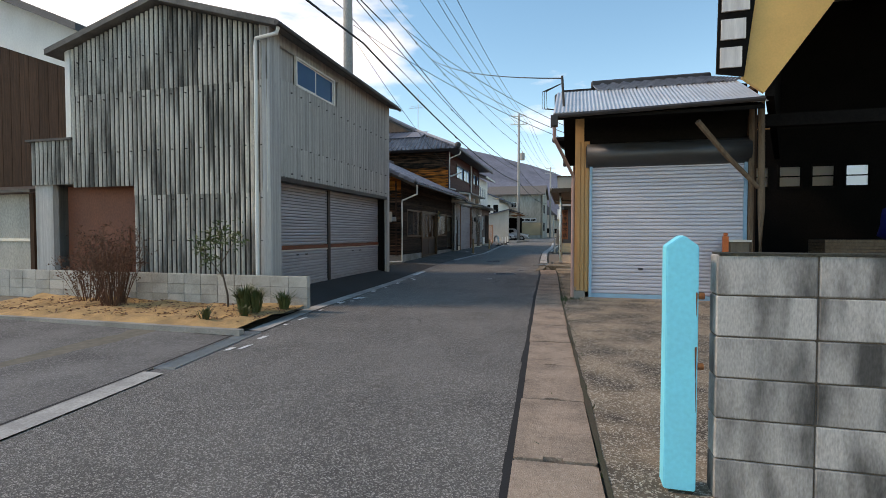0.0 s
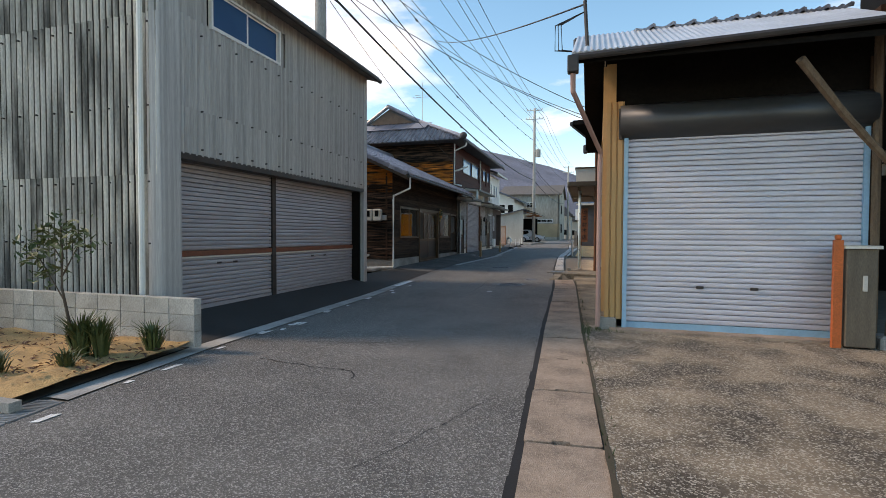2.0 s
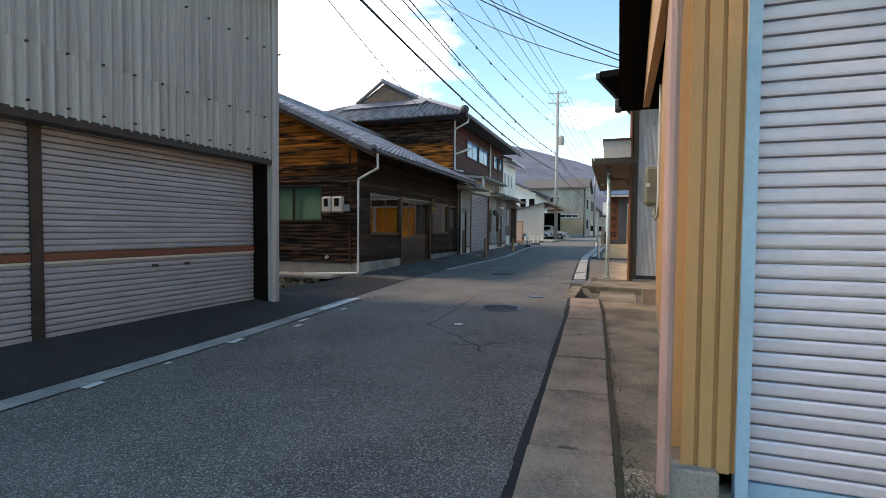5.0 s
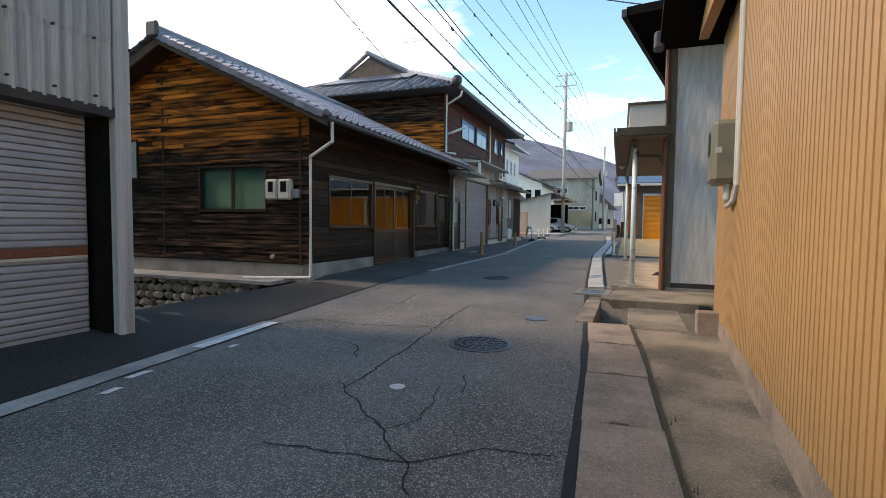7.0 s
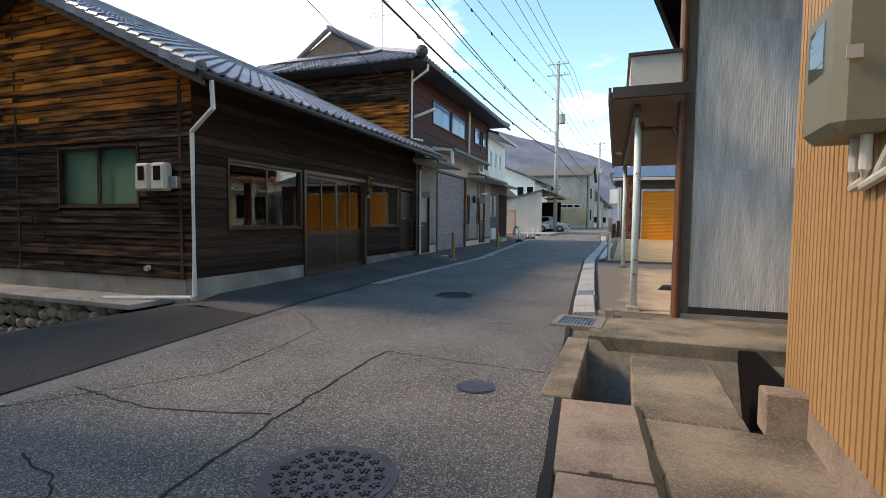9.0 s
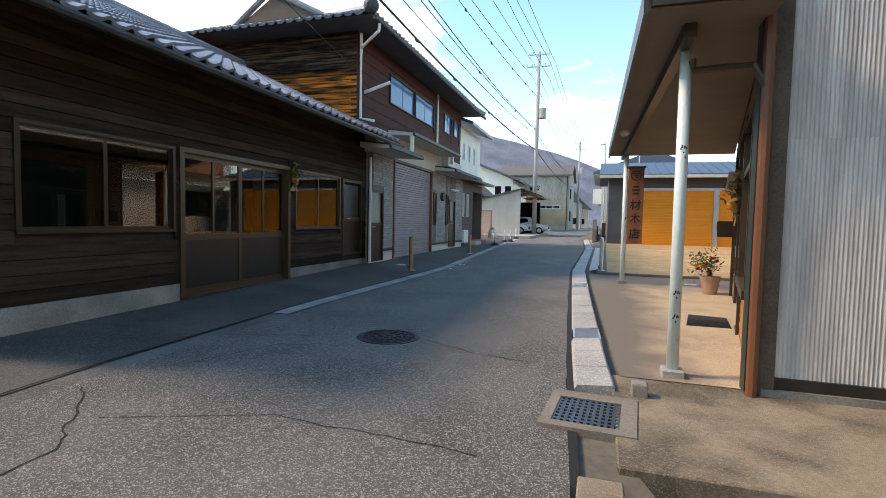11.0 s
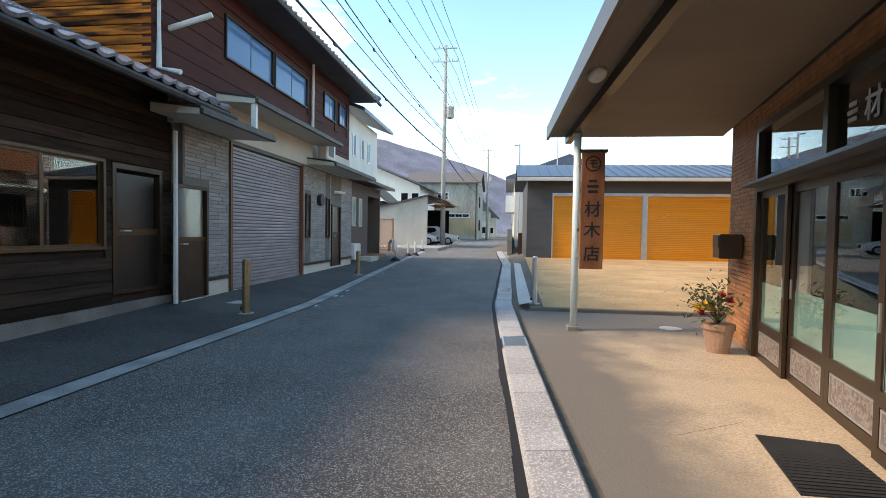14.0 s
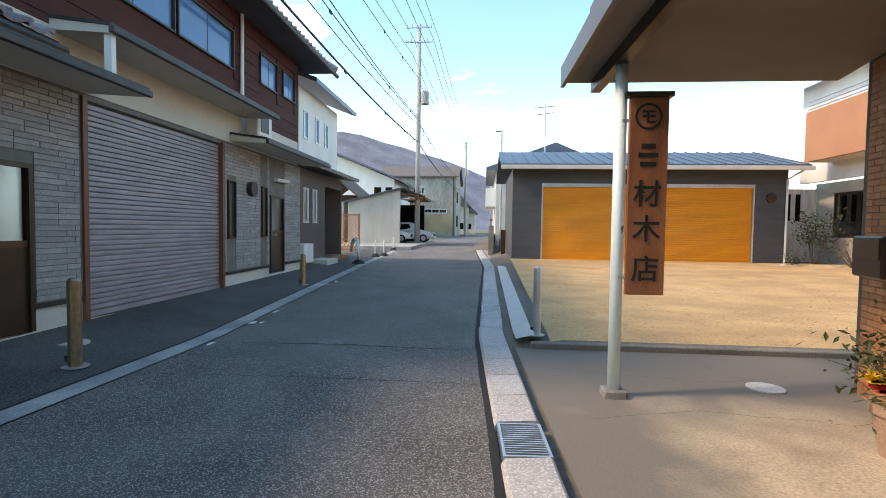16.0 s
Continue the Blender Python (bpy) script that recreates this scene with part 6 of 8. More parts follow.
for i in range(4):
    a = 2.66 + i * 0.96
    xo = 0.02 if i in (0, 3) else 0.07
    bm = wall_with_holes(B(), "x", xo, 0.04, a, a + 0.958, 0.17, 2.24, [(a + 0.08, a + 0.878, 0.27, 0.55), (a + 0.08, a + 0.878, 0.66, 2.16)])
    bmesh.ops.transform(bm, matrix=SF, verts=bm.verts)
    d = part("sliding_door", bm, BRONZE, sp, "bronze glazed sliding shop door")
    srail("pane", [(xo + 0.015, xo + 0.021, a + 0.08, a + 0.878, 0.66, 2.16)], GLASS, d).visible_shadow = False
    kp = srail("kick_panel", [(xo + 0.012, xo + 0.02, a + 0.08, a + 0.878, 0.27, 0.55)], KICK, d, "embossed silvery kick panel")
    srail("panel_rim", [(xo + 0.002, xo + 0.012, a + 0.09, a + 0.868, 0.28, 0.3), (xo + 0.002, xo + 0.012, a + 0.09, a + 0.868, 0.52, 0.54), (xo + 0.002, xo + 0.012, a + 0.09, a + 0.11, 0.3, 0.52), (xo + 0.002, xo + 0.012, a + 0.848, a + 0.868, 0.3, 0.52)], STEEL, kp)
    scroll = B()
    rk = random.Random(50 + i)
    for k in range(34):
        cy, cz, rr = a + 0.13 + rk.random() * 0.7, 0.315 + rk.random() * 0.19, rk.uniform(0.012, 0.03)
        bmesh.ops.create_icosphere(scroll, subdivisions=1, radius=1.0, matrix=SF @ Matrix.Translation((xo + 0.012, cy, cz)) @ Matrix.Diagonal((0.006, rr, rr * rk.uniform(0.5, 1.0), 1)))
    tagged(part("relief", scroll, KICK, kp), kind="stuff")
    srail("frosted_band", [(xo + 0.03, xo + 0.034, a + 0.08, a + 0.878, 0.66, 1.14)], FROSTBAND, d, "pale green frosted band")
    srail("pull", [(xo - 0.012, xo, a + 0.03 if i % 2 else a + 0.90, a + 0.05 if i % 2 else a + 0.92, 1.05, 1.25)], STEEL, d)
# paper stacks and goods behind the panes
GOODS = mat("pale_goods", (0.42, 0.40, 0.36), 0.8, (0.12, 0.14, 0.18), 9, (1, 1, 4), 50, 0.1)
for c0, z1 in ((2.8, 1.35), (3.2, 1.28), (3.9, 1.32)):
    pk = thing("paper_stack", SF @ Vector((0.5, c0 + 0.15, 0.15)), "stack of papers and magazines on a stand inside the shop", "paper stack")
    part("stand", sbox(B(), 0.42, 0.72, c0, c0 + 0.3, 0.131, 1.1), BLACK, pk)
    for k in range(4):
        part("bundle", sbox(B(), 0.40 + 0.01 * (k % 2), 0.7, c0 + 0.01 * k, c0 + 0.29, 1.1 + k * (z1 - 1.1) / 4, 1.1 + (k + 0.85) * (z1 - 1.1) / 4), GOODS, pk)
for c0, c1 in ((5.75, 6.2),):
    srail("curtain", [(0.3, 0.33, c0, c1, 0.2, 2.2)], CURTAIN, sp)
# shop window
srail("window_frame", [(-0.07, 0.1, 0.6, 2.39, 0.88, 0.97), (-0.05, 0.1, 0.65, 0.72, 0.97, 2.83), (-0.05, 0.1, 2.27, 2.34, 0.97, 2.83), (-0.05, 0.1, 0.72, 2.27, 2.76, 2.83), (-0.04, 0.1, 0.72, 2.27, 2.2, 2.28)], BRONZE, sp)
for a, b, o in ((0.72, 1.54, 0.0), (1.46, 2.27, 0.03)):
    srail("sash", [(o, o + 0.03, a, a + 0.06, 0.97, 2.2), (o, o + 0.03, b - 0.06, b, 0.97, 2.2), (o, o + 0.03, a + 0.06, b - 0.06, 0.97, 1.04), (o, o + 0.03, a + 0.06, b - 0.06, 2.14, 2.2)], BRONZE_LIGHT, sp)
    srail("pane", [(o + 0.012, o + 0.018, a + 0.06, b - 0.06, 1.04, 2.14)], GLASS, sp).visible_shadow = False
srail("pane", [(0.03, 0.036, 0.72, 2.27, 2.28, 2.76)], GLASS, sp).visible_shadow = False
bl = srail("blind", [(0.13, 0.14, 0.7, 1.6, 2.16, 2.2)], CREAM, sp, "half-lowered pale slatted blind")
for k in range(44):
    srail("blind_slat", [(0.11, 0.135, 0.74, 1.56, 1.0 + k * 0.027, 1.006 + k * 0.027)], CREAM, bl)
# room shell in near-black, its gloom put into the colour
srail("inner_room", [(2.6, 2.62, 0.8, SL, 0.1, 3.2), (0.2, 2.6, 0.78, 0.8, 0.1, 3.2), (0.2, 2.6, SL - 0.02, SL, 0.1, 3.2), (0.2, 2.6, 0.8, SL, 3.2, 3.22), (0.2, 2.6, 0.8, SL, 0.1, 0.13)], BLACK, sp)
# canopy
cpts = [(-1.08, 22.75, 3.34), (-1.22, 31.75, 3.34), (1.6, 31.75, 3.34), (-0.1, 23.2, 3.34), (-0.1, 22.75, 3.34)]
can = part("canopy", prism(B(), cpts, (0, 0, 0.12)), SOFFIT, sp, "flat canopy with beige soffit and dark edge")
part("canopy_edge", prism(B(), [(-1.12, 22.72, 3.3), (-1.26, 31.78, 3.3), (-1.22, 31.78, 3.3), (-1.08, 22.72, 3.3)], (0, 0, 0.22)), BRONZE, can)
part("canopy_edge", bx(-1.06, 0.0, 22.71, 22.75, 3.36, 3.52), BRONZE, can)
part("canopy_edge", bx(-1.2, 1.6, 31.75, 31.79, 3.36, 3.52), BRONZE, can)
part("edge_beam", prism(B(), [(-0.76, 23.1, 3.22), (-0.95, 31.7, 3.22), (-0.85, 31.7, 3.22), (-0.66, 23.1, 3.22)], (0, 0, 0.12)), BRONZE, can)
part("parapet", prism(B(), [(-0.82, 23.1, 3.5), (-0.95, 31.6, 3.5), (1.5, 31.6, 3.5), (-0.12, 23.1, 3.5)], (0, 0, 0.55)), CREAM, can, "cream ribbed parapet")
part("parapet_cap", prism(B(), [(-0.86, 23.06, 4.05), (-0.99, 31.64, 4.05), (1.5, 31.64, 4.05), (-0.12, 23.06, 4.05)], (0, 0, 0.05)), BRONZE, can)
for x, y in ((-0.68, 23.5), (-0.86, 30.8)):
    po = part("canopy_post", tb([(x, y, 0.15), (x, y, 3.24)], 0.055, 16), POSTPAINT, sp, "pale green painted steel post, chipped", smooth=True)
    part("post_base", bx(x - 0.1, x + 0.1, y - 0.1, y + 0.1, zr(y), zr(y) + 0.09, 0.01), CONCRETE, po)
for z0, dx in ((0.95, -0.01), (0.72, 0.015), (2.32, 0.0)):
    chip = B()
    for k in range(5):
        a = radians(250 + 12 * k) + dx
        p0 = Vector((-0.68 + 0.0555 * math.cos(a), 23.5 + 0.0555 * math.sin(a), z0 + 0.035 * math.sin(k * 2.3)))
        box(chip, -0.006, 0.006, -0.001, 0.001, -0.012 - 0.012 * (k % 2), 0.004, 0.0, Matrix.Translation(p0) @ pose(0, 0, 0, 0, 25 * math.sin(k * 3.0), math.degrees(a) + 90))
    part("paint_chip", chip, INK, [o for o in sp.children if o.name.startswith("canopy_post")][0], "dark chipped paint")
sg = thing("shop_sign", (-0.6, 30.75, 1.1), "tall varnished wooden sign board with dark brushed characters", "sign")
part("board", bx(-0.80, -0.46, 30.73, 30.77, 1.16, 2.92, 0.006), SIGNWOOD, sg)
part("cap", bx(-0.84, -0.43, 30.69, 30.8, 2.92, 2.96), BRONZE, sg)
for z in (1.3, 2.7):
    part("bracket", bx(-0.86, -0.74, 30.74, 30.76, z, z + 0.03), STEEL, sg)
rb = B()
for k in range(24):
    a0, a1 = 2 * math.pi * k / 24, 2 * math.pi * (k + 1) / 24
    prism(rb, [(-0.635 + r * math.cos(a), 30.724, 2.75 + r * math.sin(a)) for r, a in ((0.098, a0), (0.118, a0), (0.118, a1), (0.098, a1))], (0, 0.006, 0))
part("ring_mark", rb, INK, sg)
bm = B()
for dz in (0.045, 0.005):
    box(bm, -0.69, -0.58, 30.724, 30.73, 2.738 + dz, 2.757 + dz)
box(bm, -0.65, -0.632, 30.7245, 30.73, 2.69, 2.8), box(bm, -0.632, -0.575, 30.724, 30.73, 2.69, 2.708)
part("mark_bars", bm, INK, sg)
for dz, w in ((0.08, 0.12), (0.0, 0.17), (-0.08, 0.14)):
    part("lettering_bar", bx(-0.63 - w / 2, -0.63 + w / 2, 30.724, 30.73, 2.41 + dz - 0.02, 2.41 + dz + 0.02), INK, sg)
for ch, zc in (("\u6750", 2.07), ("\u6728", 1.76), ("\u5e97", 1.40)):
    letter("character", ch, 0.25, 0.004, INK, sg, pose(-0.63, 30.727, zc, 90, 0, 0), "dark brushed character")

# ---- orange-shuttered garage ----
OY = 44.5
og = thing("orange_garage", (3.5, 46, 0.6), "wide charcoal garage with two orange roller shutters and a blue-grey roof", "garage")
oh_ = [(0.0, 3.72, 0.5, 3.42), (3.84, 7.4, 0.5, 3.42)]
part("front_wall", wall_with_holes(B(), "y", OY, 0.2, -1.05, 8.5, 0.3, 3.95, oh_), GARAGE_GREY, og)
part("side_wall", bx(-1.05, -0.9, OY + 0.2, OY + 6, 0.3, 3.95), GARAGE_GREY, og)
part("side_wall", bx(8.35, 8.5, OY + 0.2, OY + 6, 0.3, 3.95), GARAGE_GREY, og)
for a, b, c, d in oh_:
    s = part("roller_shutter", bx(a + 0.05, b - 0.05, OY + 0.06, OY + 0.1, 0.62, 0.72), ORANGE, og, "bright orange roller shutter, closed")
    shutter("slat", "S", OY + 0.08, a + 0.05, b - 0.05, 0.72, 3.3, 0.076, ORANGE, s)
    part("head_box", bx(a, b, OY - 0.02, OY + 0.1, 3.3, 3.42), STEEL, s)
    for u in (a, b - 0.05):
        part("guide_rail", bx(u, u + 0.05, OY - 0.01, OY + 0.1, 0.55, 3.3), STEEL, s)
part("mullion", bx(3.72, 3.84, OY - 0.015, OY + 0.15, 0.5, 3.42), STEEL, og)
part("apron", prism(B(), [(-0.45, OY - 0.7, 0.42), (8.2, OY - 0.7, 0.42), (7.5, OY + 0.1, 0.42), (-0.1, OY + 0.1, 0.42)], (0, 0, 0.2)), CREAM, og, "pale concrete apron")
bm = prism(B(), [(-1.5, OY - 0.6, 3.98), (-1.5, OY - 0.6, 4.06), (-1.5, OY + 3, 5.0), (-1.5, OY + 3, 4.9)], (10.4, 0, 0))
rf = part("roof", bm, METALROOF, og)
for k in range(24):
    x = -1.45 + k * 0.445
    part("roof_seam", prism(B(), [(x, OY - 0.6, 4.06), (x, OY - 0.6, 4.09), (x, OY + 3, 5.03), (x, OY + 3, 5.0)], (0.03, 0, 0)), METALROOF, rf)
part("back_roof", prism(B(), [(-1.5, OY + 3, 4.9), (-1.5, OY + 3, 5.0), (-1.5, OY + 6.6, 4.06), (-1.5, OY + 6.6, 3.98)], (10.4, 0, 0)), METALROOF, og)
part("gutter", bx(-1.5, 8.95, OY - 0.72, OY - 0.6, 3.86, 4.0, 0.01), CREAM, og)
part("downpipe", tb([(8.6, OY - 0.66, 3.86), (8.45, OY - 0.06, 3.6), (8.45, OY - 0.06, 0.5)], 0.04), WHITEPAINT, og)
part("wall_clock", tb([(7.95, OY, 2.95), (7.95, OY - 0.06, 2.95)], 0.17, 20), BRONZE, og)

# ---- far things ----
cs = thing("carport_shed", (-10, 62, 0.7), "grey tin carport shed with a sloping roof", "shed")
part("front_wall", prism(B(), [(-11.5, 60, 0.5), (-7.85, 60, 0.5), (-7.85, 60, 4.36), (-11.5, 60, 3.5)], (0, 0.12, 0)), PLASTER, cs)
part("back_wall", bx(-12.0, -11.85, 60.1, 67, 0.5, 3.5), PLASTER, cs)
# rear wall painted near-black for the shade under the carport
part("rear_wall", bx(-11.9, -7.0, 66.8, 67, 0.5, 3.6), BLACK, cs)
part("roof", prism(B(), [(-11.8, 59.7, 3.44), (-11.8, 59.7, 3.52), (-7.7, 59.7, 4.5), (-7.7, 59.7, 4.42)], (0, 7.4, 0)), METALROOF, cs)
part("roof", prism(B(), [(-7.7, 59.8, 4.42), (-7.7, 59.8, 4.49), (-6.1, 59.8, 3.9), (-6.1, 59.8, 3.83)], (0, 7.2, 0)), DARKSTEEL, cs)
for k in range(5):
    part("truss_bar", tb([(-7.8, 60.2 + k, 4.2), (-6.2, 60.2 + k, 3.75)], 0.035, 6), RUST, cs)
    part("truss_bar", tb([(-7.8, 60.2 + k, 3.7), (-6.2, 60.2 + k, 3.75)], 0.03, 6), RUST, cs)
wh2 = thing("white_house", (-20, 85, 0.6), "white rendered house with a low grey gable roof", "house")
part("wall", prism(B(), [(-26, 82, 0.5), (-12.3, 82, 0.5), (-12.3, 82, 7.2), (-26, 82, 12.8)], (0, 12, 0)), WHITEPAINT, wh2)
part("roof", prism(B(), [(-26.5, 81, 13.0), (-11.2, 81, 6.85), (-11.2, 81, 7.05), (-26.5, 81, 13.25)], (0, 14, 0)), METALROOF, wh2)
for a in (-14.2, -12.9):
    part("window", bx(a - 0.4, a + 0.4, 81.95, 82, 5.0, 6.3, 0.01), BLACK, wh2)
part("balcony", bx(-12.3, -11.5, 82.5, 86, 4.2, 5.3), WHITEPAINT, wh2)
gb = thing("grey_building", (-10, 100, 0.6), "weathered grey two-storey concrete building with a brown gable roof", "building")
gbh = [(-12.2, -10.4, 6.5, 7.6), (-10.6, -7.3, 3.8, 4.5)]
STAINED = mat("stained_plaster", (0.42, 0.40, 0.35), 0.9, (0.20, 0.19, 0.16), 0.5, (1, 1, 0.25), 6, 0.1)
part("front_wall", wall_with_holes(B(), "y", 96, 0.2, -17, -6.1, 0.5, 8.9, gbh), STAINED, gb)
part("side_wall", prism(B(), [(-6.1, 96.2, 0.5), (-6.1, 110, 0.5), (-6.1, 110, 8.9), (-6.1, 103, 11.0), (-6.1, 96.2, 8.9)], (-0.2, 0, 0)), STAINED, gb)
part("roof", prism(B(), [(-17.5, 95.5, 8.85), (-17.5, 95.5, 9.05), (-17.5, 103, 11.3), (-17.5, 110.7, 9.05), (-17.5, 110.7, 8.85), (-17.5, 103, 11.1)], (11.8, 0, 0)), mat("weathered_brown_roof", (0.15, 0.125, 0.105), 0.8, (0.09, 0.08, 0.07), 0.8, (6, 1, 1), 10, 0.1), gb)
part("timber_dado", bx(-10.9, -6.15, 95.94, 95.99, 1.2, 3.6), mat("tan_board", (0.42, 0.32, 0.2), 0.85, (0.3, 0.22, 0.14), 0.8), gb)
part("drain_pipe", tb([(-6.4, 95.9, 8.8), (-6.4, 95.9, 0.6)], 0.07), DARKSTEEL, gb)
for z0 in (2.0, 5.5):
    part("side_window", bx(-6.1, -6.04, 98, 101, z0, z0 + 1.6, 0.01), BLACK, gb)
for a, b, c, d in gbh:
    window(gb, "S", 96, a, b, c, d, 3, STEEL, GLASS, "window", bar=0.08)
# woods and hills behind, distance haze put into their blue-grey
bm = B()
cols_ = []
for k in range(60):
    a = radians(150 - k * 2.2)
    d = 900
    h = 60 + 60 * noise.noise((k * 0.13, 0, 0)) + 170 * math.exp(-((k - 20) / 6.0) ** 2) + 8 * noise.noise((k * 0.9, 5, 0))
    cols_.append((bm.verts.new((d * math.cos(a), d * math.sin(a), -5)), bm.verts.new((d * 1.15 * math.cos(a), d * 1.15 * math.sin(a), h * 0.55)), bm.verts.new((d * 1.35 * math.cos(a), d * 1.35 * math.sin(a), h))))
for p, q in zip(cols_, cols_[1:]):
    for i in range(2):
        bm.faces.new((p[i], q[i], q[i + 1], p[i + 1]))
solo("backdrop_hills", bm, MOUNTAIN, "bare wooded hills behind the village, painted in haze blue-grey", smooth=True)


def utility_pole(x, y, h, arms, transformer=False):
    z = ground_z(x, y)
    t = thing("utility_pole", (x, y, z), "grey concrete utility pole with steel crossarms", "utility pole", "poles along the lane")
    part("pole", tb([(x, y, z - 0.02), (x, y, z + h)], 0.2, 14, 0.13), POLE, t, smooth=True)
    for dz, w in arms:
        c = part("crossarm", bx(x - w, x + w, y - 0.14, y - 0.04, z + h - dz, z + h - dz + 0.09), STEEL, t)
        for k in (-0.95, -0.55, 0.55, 0.95):
            part("insulator", tb([(x + k * w, y - 0.09, z + h - dz + 0.09), (x + k * w, y - 0.09, z + h - dz + 0.27)], 0.045, 8), CREAM, c)
    if transformer:
        tr = part("transformer", tb([(x + 0.45, y - 0.1, z + h * 0.64), (x + 0.45, y - 0.1, z + h * 0.64 + 0.85)], 0.28, 14), POLE, t, "grey pole transformer")
        part("bushing", tb([(x + 0.45, y - 0.1, z + h * 0.64 + 0.85), (x + 0.45, y - 0.1, z + h * 0.64 + 1.05)], 0.05, 8), CREAM, tr)
    return t


P0 = (-7.95, 16.5)
utility_pole(*P0, 16.2, [(0.5, 2.4), (1.6, 2.5), (2.9, 2.4), (5.9, 0.8), (6.5, 0.8)])
utility_pole(-6.85, 61.5, 15.6, [(0.3, 0.9), (1.3, 1.0)], True)
utility_pole(-4.9, 100, 14.0, [(0.3, 0.9), (1.3, 1.0)], True)
utility_pole(-0.5, 150, 14.0, [(0.3, 0.9), (1.3, 1.0)])


def cable(a, b, sag, r=0.012):
    a, b = Vector(a), Vector(b)
    pts = [a.lerp(b, k / 16) - Vector((0, 0, sag * 4 * (k / 16) * (1 - k / 16))) for k in range(17)]
    t = thing("overhead_cable", a, "black overhead cable strung between poles", "cable", "overhead cables")
    part("strand", tube(B(), pts, r * 1.35, 5), WIRE, t)

# ---- overhead cables ----
SPANS = ((-6.87, 7.87, -7.32, 8.23, 0.026), (-6.98, 9.18, -8.11, 9.54, 0.012), (-7.12, 9.70, -8.25, 10.60, 0.014), (-7.13, 9.83, -6.45, 8.75, 0.014), (-6.95, 12.43, -9.64, 13.33, 0.013),
         (-7.28, 13.95, -10.43, 14.85, 0.013), (-7.26, 15.12, -9.28, 15.66, 0.012), (-5.88, 13.70, -7.45, 14.42, 0.012), (-5.86, 15.08, -8.10, 15.80, 0.012), (-5.46, 15.07, -5.69, 12.91, 0.012))
for xa, za, xb, zb, r in SPANS:
    cable((xa, 61.4, za), (xb, 16.4, zb), 0.8, r)
    cable((xb, 16.4, zb), (xb + (xb - xa) * 0.7, -16, zb + 0.3), 0.5, r)
    cable((xa, 61.5, za), (xa + 1.2, 100, za - 0.4), 0.7, r)
# weights and joints threaded on the lower cables
for xa, za, xb, zb, n in ((-6.87, 7.87, -7.32, 8.23, 7), (-6.95, 12.43, -9.64, 13.33, 9), (-7.12, 9.70, -8.25, 10.60, 4)):
    for k in range(n):
        u = 0.04 + 0.8 * (k + 0.3 * math.sin(k * 5.1)) / n
        p = Vector((xa, 61.4, za)).lerp(Vector((xb, 16.4, zb)), u) - Vector((0, 0, 3.2 * u * (1 - u)))
        t = thing("cable_clamp", p, "small black clamp on an overhead cable", "cable clamp", "clamps on the cables")
        part("clamp", bx(p.x - 0.03, p.x + 0.03, p.y - 0.12, p.y + 0.12, p.z - 0.08, p.z + 0.03, 0.01), WIRE, t)
cable((-7.7, 16.6, 8.4), (-7.85, 30.9, 5.6), 0.25, 0.008)
cable((-8.83, 30, 12.38), (-0.3, 10.6, 4.7), 0.3, 0.010)
cable((-8.83, 30, 12.38), (0.2, 22.2, 5.55), 0.4, 0.010)
cable((-9.1, 25.5, 12.6), (0.6, 22.2, 5.6), 0.4, 0.010)
cable((-7.8, 16.6, 9.0), (-0.2, 19.6, 5.0), 0.3, 0.008)
mast = thing("service_mast", (-0.25, 10.6, 3.9), "short steel service mast with looped cables on the eave", "mast")
part("mast", tb([(-0.25, 10.6, 3.95), (-0.3, 10.6, 4.75)], 0.025), DARKSTEEL, mast)
for k in range(3):
    part("cable_loop", tb([(-0.3, 10.6, 4.6), (-0.62 - 0.04 * k, 10.6, 4.45), (-0.6 - 0.05 * k, 10.6, 4.1), (-0.35, 10.6, 4.05)], 0.009, 5), WIRE, mast)

# ---- in the lane: iron covers, paint, cracks ----
def iron_cover(x, y, r, label="round cast-iron manhole cover with raised flower pattern"):
    z = zr(y)
    t = thing("manhole_cover", (x, y, z), label, "manhole cover", "iron covers in the lane")
    bm = B()
    n = 40
    tube(bm, [(x, y, z - 0.05), (x, y, z + 0.006)], r, n)
    part("rim", bm, CAST, t)
    plate = part("plate", tube(B(), [(x, y, z), (x, y, z + 0.010)], r * 0.88, n), CAST, t)
    if r > 0.3:
        bm = B()
        for ring, cnt in ((0.13, 1), (0.3, 8), (0.52, 14), (0.74, 20)):
            for k in range(cnt):
                a = 2 * math.pi * k / cnt + ring * 3
                cx, cy = x + r * ring * math.cos(a), y + r * ring * math.sin(a)
                if cnt == 1:
                    cx, cy = x, y
                for j in range(5):
                    b = a + 2 * math.pi * j / 5
                    box(bm, -0.007, 0.032, -0.006, 0.006, 0, 0.016, m=pose(cx, cy, z + 0.002, 0, 0, math.degrees(b)))
        tagged(part("relief", bm, CAST, plate), kind="stuff")


iron_cover(-2.38, 17.32, 0.39)
iron_cover(-3.88, 24.0, 0.40, "round worn dark manhole cover")
iron_cover(-2.03, 19.08, 0.17, "small round iron valve cover")
for x, y in ((-2.64, 15.6), (-6.9, 31.6), (0.7, 31.2)):
    z = ground_z(x, y)
    iv = thing("valve_lid", (x, y, z), "small white round valve lid set in the ground", "valve lid")
    part("lid", tb([(x, y, z - 0.02), (x, y, z + 0.03 if x > 0 else z + 0.006)], 0.07 if y < 20 else 0.17, 20), PALECON, iv)

rs = random.Random(21)
marks = B()
